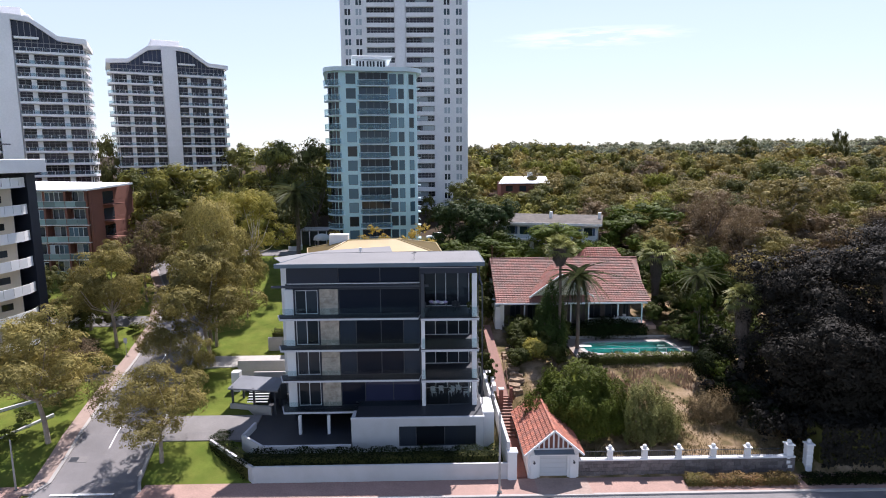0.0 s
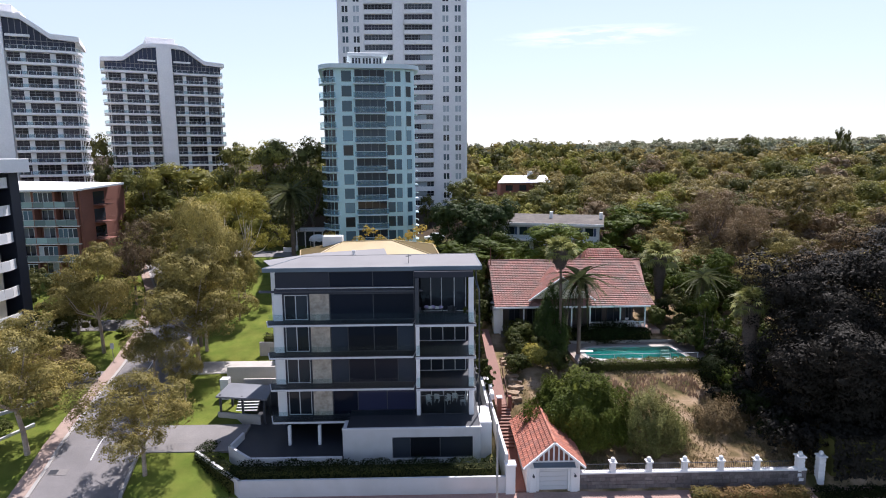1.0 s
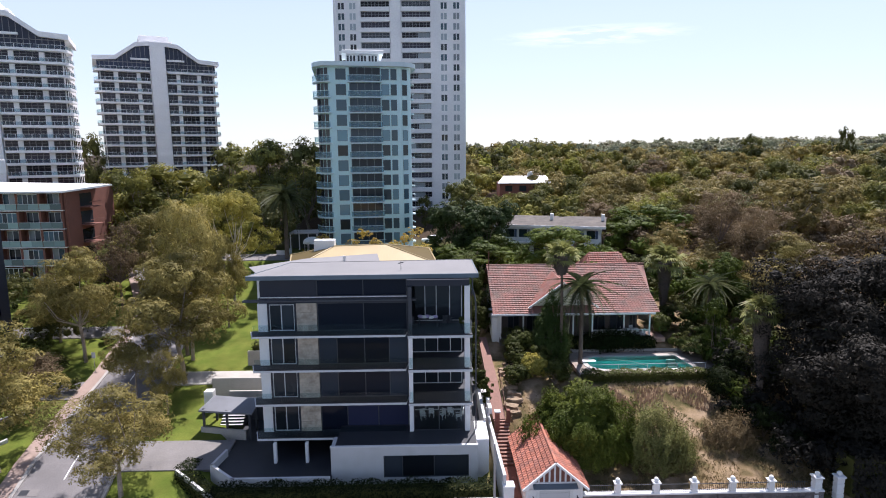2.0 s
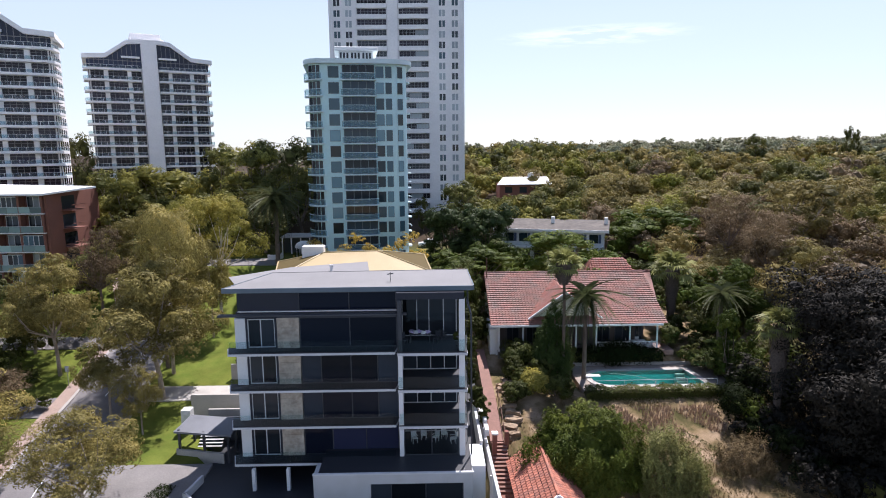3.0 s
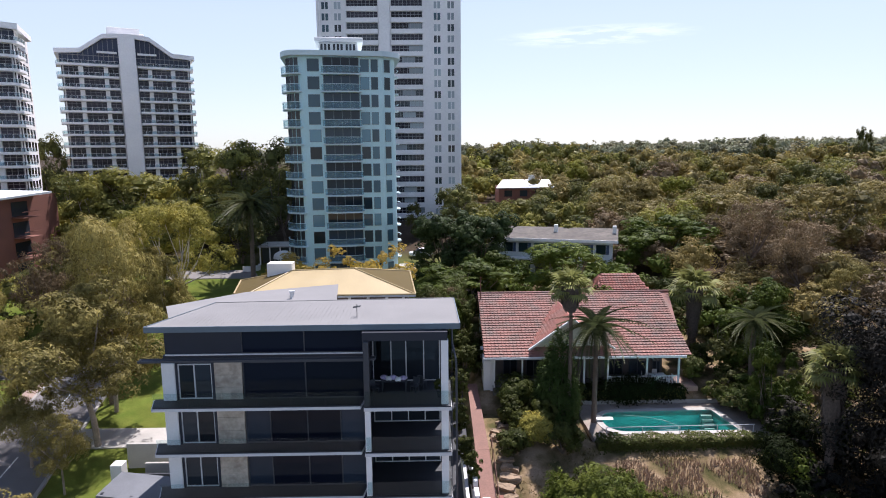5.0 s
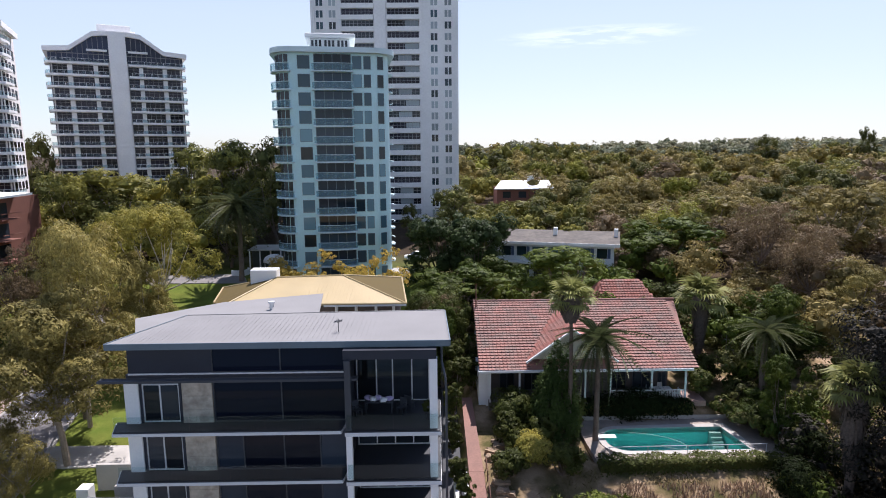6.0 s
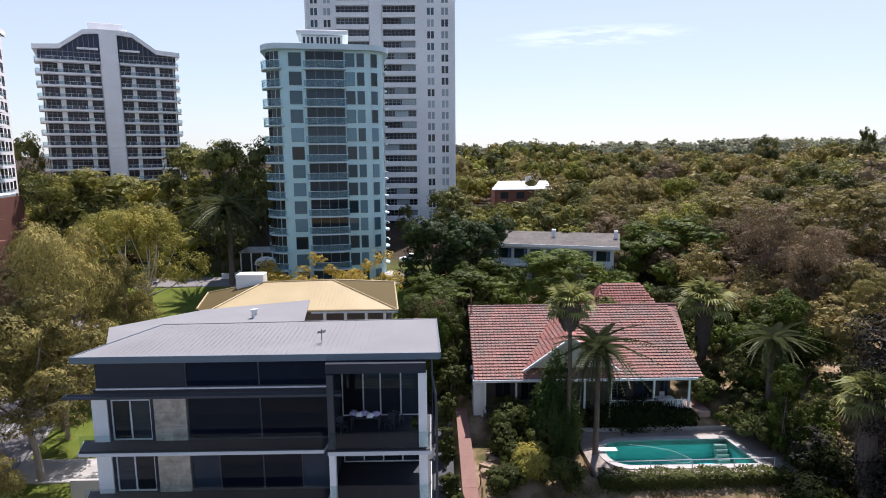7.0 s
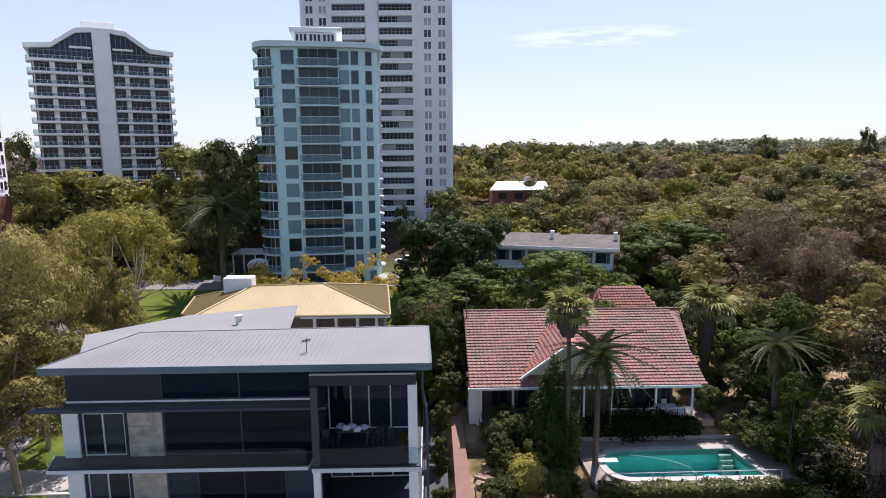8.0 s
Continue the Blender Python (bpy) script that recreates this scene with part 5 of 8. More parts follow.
def brick_steps():
    """A sunken passage beside the garage, a steep flight, then a ramped brick path along the boundary wall."""
    s = thing("garden_steps", "flight of red brick garden steps beside the boundary wall", "steps")
    part("passage", slab3(bmesh.new(), [(2.5, -3.9, 1.95), (4.02, -3.9, 1.95), (4.02, 2.3, 2.6), (2.5, 2.3, 2.6)], 0.4), BRICK_RED, s, "shaded red brick passage floor")
    for k in range(13):
        y, z = 2.3 + 0.36 * k, 2.78 + 0.175 * k
        part("step", boxes((2.62, 3.92, y + 0.05, y + 0.46, z - 0.7, z - 0.03)), BRICK_RED, s)
        part("tread", boxes((2.6, 3.94, y, y + 0.42, z - 0.03, z + 0.02), bevel=0.012), BRICK_PATH, s, "worn pink brick tread")
    part("path", slab3(bmesh.new(), [(2.5, 6.9, 4.98), (3.72, 6.9, 4.98), (3.6, 13.0, 6.42), (2.45, 13.0, 6.42)], 0.3), BRICK_PATH, s, "pink brick path")
    part("path", slab3(bmesh.new(), [(2.45, 13.02, 6.42), (3.6, 13.02, 6.42), (3.35, 24.0, 7.85), (2.4, 24.0, 7.85)], 0.3), BRICK_PATH, s, "pink brick path")
    part("newel", boxes((3.75, 4.1, 6.5, 6.95, 4.4, 6.0), bevel=0.03), BRICK_RED, s, "red brick newel")
    bm = bmesh.new()
    rail = [(3.82, 7.0 + 1.3 * k, 5.75 + 0.31 * k) for k in range(6)]
    tube(bm, rail, 0.03, 6)
    for x, y, z in rail:
        tube(bm, [(x, y, z), (x, y, z - 0.95)], 0.04, 5)
    part("handrail", bm, mat("rusty_rail", (0.14, 0.07, 0.05), 0.8), s, "thin rusty handrail")
    cap = thing("brick_pier", "red brick pier with a white cap beside the steps", "pier")
    part("shaft", boxes((2.58, 2.98, 5.6, 6.0, 4.0, 6.2)), BRICK_RED, cap)
    part("cap", boxes((2.5, 3.06, 5.5, 6.1, 6.2, 6.34), bevel=0.02), WHITE, cap)
    # sandstone ledges that hold the bank beside the path
    rnd = random.Random(9)
    for k in range(11):
        y = 8.0 + k * 0.95
        bm = bmesh.new()
        box(bm, -0.5, 0.5, -0.5, 0.5, -0.5, 0.5)
        bmesh.ops.subdivide_edges(bm, edges=bm.edges[:], cuts=3, use_grid_fill=True)
        for v in bm.verts:
            p = v.co * 2.1 + Vector((k * 5.3, 1.7 * k, 0))
            v.co += Vector((0.26 * noise.noise(p), 0.26 * noise.noise(p + Vector((9, 0, 0))), 0.3 * noise.noise(p + Vector((0, 9, 0)))))
        ob = part("rock", bm, SANDSTONE, None, smooth=False)
        x = 4.75 + rnd.uniform(-0.3, 0.5)
        ob.matrix_basis = pose(x, y, ground_z(x, y) + 0.02, rnd.uniform(-8, 8), rnd.uniform(-6, 6), rnd.uniform(-25, 25)) @ Matrix.Diagonal((rnd.uniform(1.0, 1.9), rnd.uniform(0.5, 0.8), rnd.uniform(0.4, 0.6), 1))
        tagged(ob, "rough tan sandstone ledge on the bank beside the brick path", "rock", group="path edging rocks")


def white_seats():
    for k in range(4):
        t = thing("planter_box", "small white rendered planter block on the side wall", "planter", group="white planter blocks")
        part("block", boxes((1.95, 2.3, 6.0 + 1.9 * k, 7.2 + 1.9 * k, 5.9, 6.5), bevel=0.03), WHITE, t)


def street_lamp():
    s = thing("street_lamp", "tall slim galvanised street light pole", "street lamp")
    bm = bmesh.new()
    tube(bm, [(1.3, -6.1, 1.75), (1.3, -6.1, 9.0)], [0.11, 0.075], 10)
    part("pole", bm, GALV, s)
    part("base_plate", boxes((1.1, 1.5, -6.3, -5.9, 1.72, 1.82)), DARK_METAL, s)


def street_posts():
    """A slim grey pole at the corner and a small traffic sign on the verge."""
    p = thing("corner_pole", "slim grey metal pole at the street corner", "pole")
    bm = bmesh.new()
    tube(bm, [(-40.4, -4.4, 1.7), (-40.4, -4.4, 6.4)], [0.09, 0.06], 8)
    part("shaft", bm, GALV, p)
    part("base_plate", boxes((-40.58, -40.22, -4.58, -4.22, 1.7, 1.8)), DARK_METAL, p)
    q = thing("traffic_sign", "small pale traffic sign on a thin verge post", "sign")
    z = ground_z(-43.0, 21.0)
    bm = bmesh.new()
    tube(bm, [(-43.0, 21.0, z - 0.2), (-43.0, 21.0, z + 2.5)], 0.035, 6)
    part("post", bm, GALV, q)
    part("plate", boxes((-43.22, -42.78, 20.94, 20.97, z + 1.8, z + 2.5), bevel=0.008), FRAME, q)


GALV = mat("galvanised_steel", (0.4, 0.4, 0.4), 0.45, metal=0.6)
street_posts()
old_house()
plastic_set()
pool()
garage()
street_fence()
brick_steps()
white_seats()
street_lamp()
# ---- towers and the other buildings ----
BAY_GLASS = glass_mat("blue_bay_glass", (0.02, 0.036, 0.052), vary=(0.4, 2.0), spec=0.3)
TOWER_FRAME = mat("slate_window_frame", (0.12, 0.17, 0.19), 0.5)


def green_tower():
    M = pose(-15.6, 61.6, 0, 0, 0, 8)
    g = thing("mint_tower", "twelve-storey pale mint apartment tower with rounded glass balconies", "tower", M)
    n, h, z0 = 13, 2.625, 11.15

    def outline(r=0.0):
        pts = [(-5.1, 0 - r), (6.4, 0 - r)]
        for k in range(1, 8):
            a = math.radians(-90 + 90 * k / 7)
            pts.append((6.4 + (2.9 + r) * math.cos(a), 3.0 + (3.0 + r) * math.sin(a)))
        pts += [(9.3 + r, 22), (-7.4 - r, 22)]
        for k in range(0, 8):
            a = math.radians(180 + 90 * k / 7)
            pts.append((-5.2 + (2.2 + r) * math.cos(a), 2.6 + (2.6 + r) * math.sin(a)))
        return pts

    bm = bmesh.new()
    prism(bm, outline(), z0 - 4, z0 + n * h)
    part("wall", bm, MINT, g, "pale mint rendered wall")
    bm = bmesh.new()
    prism(bm, [(-8.2, 3.0)] + [(-5.2 + 3.0 * math.cos(math.radians(180 + 11 * k)), 3.0 + 4.0 * math.sin(math.radians(180 + 11 * k))) for k in range(1, 8)] + [(-4.0, -1.0), (5.8, -0.9)] + [(6.4 + 3.8 * math.cos(math.radians(-90 + 13 * k)), 3.0 + 3.9 * math.sin(math.radians(-90 + 13 * k))) for k in range(1, 8)] + [(10.1, 22.5), (-8.2, 22.5)], z0 + n * h, z0 + n * h + 0.75)
    part("roof_canopy", bm, MINT_PALE, g, "pale rounded roof canopy")
    # roof plant room
    p = part("plant_room", boxes((-2.2, 3.6, 1.5, 8, z0 + n * h + 0.75, z0 + n * h + 2.3), (-2.9, 4.4, 0.8, 9, z0 + n * h + 2.3, z0 + n * h + 2.95), bevel=0.1), WHITE, g, "white plant room with a bull-nosed roof")
    lv = mesh_of(boxes((-0.17, 0.17, -0.05, 0.03, 0, 1.1)), "louvre", WINDOW)
    for k in range(9):
        share("louvre", lv, p, Matrix.Translation((-1.85 + 0.56 * k + 0.22 * (k // 3), 1.5, z0 + n * h + 0.95)))
    rnd = random.Random(12)
    win = {w: mesh_of(boxes((-w / 2, w / 2, -0.05, 0.02, 0, 1.75)), "window", WINDOW_BLUE) for w in (0.95, 1.25, 1.65)}
    blind = {w: mesh_of(boxes((-w / 2, w / 2, -0.05, 0.02, 0, 1.75)), "window", MINT_BLIND) for w in win}
    fr = {w: mesh_of(boxes((-w / 2 - 0.06, w / 2 + 0.06, -0.09, 0.0, -0.07, 0.0), (-w / 2 - 0.06, w / 2 + 0.06, -0.07, 0.0, 1.75, 1.81), (-w / 2 - 0.06, -w / 2, -0.07, 0, 0, 1.75), (w / 2, w / 2 + 0.06, -0.07, 0, 0, 1.75)), "window_frame", TOWER_FRAME) for w in win}
    bay = mesh_of(boxes((-2.65, 2.65, -0.04, 0.02, 0.0, 2.35)), "bay_glass", BAY_GLASS)
    mull = mesh_of(boxes((-0.05, 0.05, -0.09, 0.0, 0, 2.35)), "mullion", TOWER_FRAME)

    def arc_slab(cx, half, depth, z, t):
        pts = []
        for k in range(9):
            u = -1 + 2 * k / 8
            pts.append((cx + half * u, -depth * (0.72 + 0.28 * (1 - u * u))))
        pts += [(cx + half, 0.2), (cx - half, 0.2)]
        b = bmesh.new()
        prism(b, pts, z, z + t)
        return b

    mid_slab = mesh_of(arc_slab(0, 3.0, 1.25, -0.2, 0.2), "balcony_slab", MINT_PALE)
    mid_panes = []
    for k in range(8):
        u0, u1 = -1 + 2 * k / 8, -1 + 2 * (k + 1) / 8
        f = lambda u: -1.2 * (0.72 + 0.28 * (1 - u * u))
        a, b = (2.95 * u0, f(u0)), (2.95 * u1, f(u1))
        mid_panes.append(prism(bmesh.new(), [a, b, (b[0], b[1] + 0.03), (a[0], a[1] + 0.03)], 0.08, 0.95))
    BAL = tinted_pane_mat("pale_teal_balustrade_glass", (0.32, 0.46, 0.52), 0.24)
    mid_rail = [mesh_of(q, "balustrade_pane", BAL) for q in mid_panes]
    tr = bmesh.new()
    tube(tr, [(2.97 * (-1 + k / 4), -1.22 * (0.72 + 0.28 * (1 - (-1 + k / 4) ** 2)), 1.0) for k in range(9)], 0.04, 5)
    top_rail = mesh_of(tr, "top_rail", MINT_PALE)
    # rounded corner balcony
    cpts = [(-5.2 + 2.95 * math.cos(math.radians(165 + 105 * k / 10)), 2.6 + 3.7 * math.sin(math.radians(165 + 105 * k / 10))) for k in range(11)]
    cb = bmesh.new()
    prism(cb, cpts + [(-4.9, 0.4), (-5.2, 2.6), (-8.0, 3.6)], -0.2, 0.0)
    corner_slab = mesh_of(cb, "balcony_slab", MINT_PALE)
    cr_ = []
    for a, b in zip(cpts, cpts[1:]):
        s = 0.985
        ia, ib = (-5.2 + (a[0] + 5.2) * s, 2.6 + (a[1] - 2.6) * s), (-5.2 + (b[0] + 5.2) * s, 2.6 + (b[1] - 2.6) * s)
        cr_.append(prism(bmesh.new(), [a, b, ib, ia], 0.08, 0.95))
    corner_rail = [mesh_of(q, "balustrade_pane", BAL) for q in cr_]
    ct = bmesh.new()
    tube(ct, [(x, y, 1.0) for x, y in cpts], 0.04, 5)
    corner_top = mesh_of(ct, "top_rail", MINT_PALE)
    cg = bmesh.new()
    for k in range(4):
        a0, a1 = math.radians(192 + 19 * k), math.radians(192 + 19 * k + 15)
        q = [(-5.2 + 2.27 * math.cos(a), 2.6 + 2.67 * math.sin(a)) for a in (a0, a1)]
        prism(cg, [q[0], q[1], (-5.2 + 2.0 * math.cos(a1), 2.6 + 2.4 * math.sin(a1)), (-5.2 + 2.0 * math.cos(a0), 2.6 + 2.4 * math.sin(a0))], 0.05, 2.3)
    corner_glass = mesh_of(cg, "corner_window", WINDOW)
    rb = bmesh.new()
    rpts = [(6.4 + 3.6 * math.cos(math.radians(-25 + 60 * k / 6)), 4.2 + 3.6 * math.sin(math.radians(-25 + 60 * k / 6))) for k in range(7)]
    prism(rb, rpts + [(9.0, 6.5), (9.0, 3.0)], -0.2, 0.0)
    prism(rb, rpts + [(9.9, 6.0), (9.9, 3.2)], 0.9, 0.95)
    right_balc = mesh_of(rb, "balcony_slab", MINT_PALE)
    T = Matrix.Translation
    for i in range(n):
        z = z0 + i * h
        share("bay_glass", bay, g, T((0.95, -0.02, z + 0.12)))
        for x in (-2.65, -1.3, 0, 1.3, 2.65):
            share("mullion", mull, g, T((0.95 + x, -0.02, z + 0.12)))
        share("balcony_slab", mid_slab, g, T((0.95, 0, z + 0.1)))
        for q in mid_rail:
            share("balustrade_pane", q, g, T((0.95, 0, z + 0.1)))
        share("top_rail", top_rail, g, T((0.95, 0, z + 0.1)))
        share("corner_window", corner_glass, g, T((0, 0, z + 0.1)))
        if i:
            share("balcony_slab", corner_slab, g, T((0, 0, z + 0.1)))
            for q in corner_rail:
                share("balustrade_pane", q, g, T((0, 0, z + 0.1)))
            share("top_rail", corner_top, g, T((0, 0, z + 0.1)))
            share("balcony_slab", right_balc, g, T((0, 0, z + 0.1)))
        for u, w in ((-3.2, 1.65), (4.5, 1.25), (6.0, 0.95)):
            share("window", (blind if rnd.random() < 0.34 else win)[w], g, T((u, 0, z + 0.45)))
            share("window_frame", fr[w], g, T((u, 0, z + 0.45)))
        a = -58
        share("window", (blind if rnd.random() < 0.34 else win)[0.95], g, pose(6.4 + 2.9 * math.cos(math.radians(a)), 3.0 + 3.0 * math.sin(math.radians(a)), z + 0.45, 0, 0, a + 90))
        share("window_frame", fr[0.95], g, pose(6.4 + 2.9 * math.cos(math.radians(a)), 3.0 + 3.0 * math.sin(math.radians(a)), z + 0.45, 0, 0, a + 90))
    # podium
    pd = thing("tower_podium", "small white podium at the foot of the mint tower", "podium", M)
    part("slab", boxes((8.6, 12.0, -1.6, 3, 12.4, 12.55), (8.6, 14.0, -2.6, -1.6, 11.5, 11.65), bevel=0.03), CONCRETE, pd)
    part("wall", boxes((9.0, 11.6, -1.2, 3, 10.2, 12.4), (9.0, 13.6, -2.3, -1.2, 10.2, 11.5)), TOWER_GREY, pd)


# wall colour darkened to give the pavilion its shaded inside
SHADE_WALL = mat("shade_dark_green_grey_wall", (0.07, 0.08, 0.075), 0.8, big=0.1, fine=0.1)


def garden_pavilion():
    M = Matrix.Translation((-28.4, 70.6, 11.7))
    g = thing("garden_pavilion", "low open pavilion with a flat pale roof at the tower's foot", "pavilion", M)
    part("roof", boxes((-2.9, 2.9, -0.2, 5.6, 3.1, 3.32), bevel=0.04), CONCRETE, g, "flat pale roof slab")
    part("back_wall", boxes((-2.6, 2.6, 1.6, 1.8, -0.4, 3.1)), SHADE_WALL, g, "green-grey rear wall, darkened for the shaded interior")
    for x in (-2.6, -0.9, 0.9, 2.6):
        part("post", boxes((x - 0.1, x + 0.1, 0.0, 0.2, -0.4, 3.1), bevel=0.02), TOWER_GREY, g)
    g = thing("sun_canopy", "pale domed fabric canopy beside the pavilion", "canopy", Matrix.Translation((-26.3, 68.2, 12.2)))
    bm = bmesh.new()
    rings = [[bm.verts.new((1.75 * math.sin(a) * math.cos(b), 1.75 * math.sin(a) * math.sin(b), 1.25 + 1.15 * math.cos(a) - (0.12 if k % 2 and j == 5 else 0.0))) for k, b in enumerate([6.2832 * k / 16 for k in range(16)])] for j, a in enumerate([0.08 + 1.5 * j / 5 for j in range(6)])]
    for p, q in zip(rings, rings[1:]):
        for k in range(16):
            bm.faces.new((p[k], q[k], q[(k + 1) % 16], p[(k + 1) % 16]))
    bm.faces.new(rings[0])
    part("fabric", bm, WHITE, g)
    for x, y in ((-1.2, -1.2), (1.2, -1.2), (-1.2, 1.2), (1.2, 1.2)):
        part("leg", boxes((x - 0.04, x + 0.04, y - 0.04, y + 0.04, -0.9, 1.35)), TOWER_GREY, g)
    g = thing("curved_wall", "low curved white garden wall beside the drive", "wall", Matrix.Translation((-31.6, 66.9, 11.5)))
    bm = bmesh.new()
    out = [(1.6 * math.cos(a), 1.6 * math.sin(a)) for a in [-2.2 + 3.0 * k / 10 for k in range(11)]]
    prism(bm, out + [(x * 0.86, y * 0.86) for x, y in out[::-1]], -0.4, 0.95)
    part("wall", bm, WHITE, g)


garden_pavilion()
BRONZE_GREY = mat("grey_aluminium_frame", (0.3, 0.3, 0.31), 0.5)


def tall_tower():
    M = pose(-12.2, 119.5, 0, 0, 0, 0)
    g = thing("tall_tower", "very tall pale concrete residential tower with banded balconies", "tower", M)
    z0, h, n = 12.0, 2.62, 34
    part("wall", boxes((-16.2, 18.4, 0, 24, z0 - 6, z0 + n * h + 4)), TALL, g, "pale concrete wall")
    fin = mesh_of(boxes((-1.35, 1.35, -0.5, 0.1, 0, n * h + 4)), "pier", TALL)
    share("pier", fin, g, Matrix.Translation((0.0, 0, z0)))
    thin = mesh_of(boxes((-0.35, 0.35, -0.5, 0.1, 0, n * h + 4)), "pier", TALL)
    for x in (-15.85, -9.5, 9.6, 18.05):
        share("pier", thin, g, Matrix.Translation((x, 0, z0)))
    small = mesh_of(boxes((-0.78, -0.1, -0.03, 0.03, 0, 1.62), (0.1, 0.78, -0.03, 0.03, 0, 1.62)), "window", WINDOW)
    smallb = mesh_of(boxes((-0.78, -0.1, -0.03, 0.03, 0, 1.62), (0.1, 0.78, -0.03, 0.03, 0, 1.62)), "window", WINDOW_BLUE)
    fr = mesh_of(boxes((-1.1, 1.1, -0.1, 0.0, -0.12, 0.0), (-0.1, 0.1, -0.06, 0, 0, 1.62)), "window_sill", TALL)
    band = mesh_of(boxes((-3.7, 3.7, -0.04, 0.02, 0, 1.35)), "balcony_glass", WINDOW)
    bandb = mesh_of(boxes((-3.7, 3.7, -0.04, 0.02, 0, 1.35)), "balcony_glass", TOWER_GLASS)
    half = mesh_of(boxes((-1.6, 1.6, -0.09, -0.05, 0.05, 1.3)), "blind_pane", BLIND)
    mullion = mesh_of(boxes(*[(-3.7 + 0.925 * k - 0.04, -3.7 + 0.925 * k + 0.04, -0.13, -0.02, 0, 1.35) for k in range(9)], (-3.7, 3.7, -0.12, -0.02, 0.62, 0.67)), "window_frame", BRONZE_GREY)
    smallp = mesh_of(boxes((-0.78, -0.1, -0.03, 0.03, 0, 1.62), (0.1, 0.78, -0.03, 0.03, 0, 1.62)), "window", BLIND)
    par = mesh_of(boxes((-3.85, 3.85, -0.6, 0.05, 0, 1.12), bevel=0.02), "balcony_parapet", TALL)
    rnd = random.Random(3)
    T = Matrix.Translation
    for i in range(n):
        z = z0 + i * h
        for x in (-14.2, -11.2, 12.7, 16.0):
            share("window", rnd.choice((small, smallb, smallp, smallp)), g, T((x, 0, z + 0.6)))
            share("window_sill", fr, g, T((x, 0, z + 0.6)))
        for x in (-5.3, 5.4):
            share("balcony_glass", bandb if rnd.random() < 0.5 else band, g, T((x, 0, z + 1.2)))
            share("window_frame", mullion, g, T((x, 0, z + 1.2)))
            if rnd.random() < 0.45:
                share("blind_pane", half, g, T((x + rnd.choice((-2.0, 0.3, 2.0)), 0, z + 1.2)))
            share("balcony_parapet", par, g, T((x, 0, z + 0.02)))
    return g


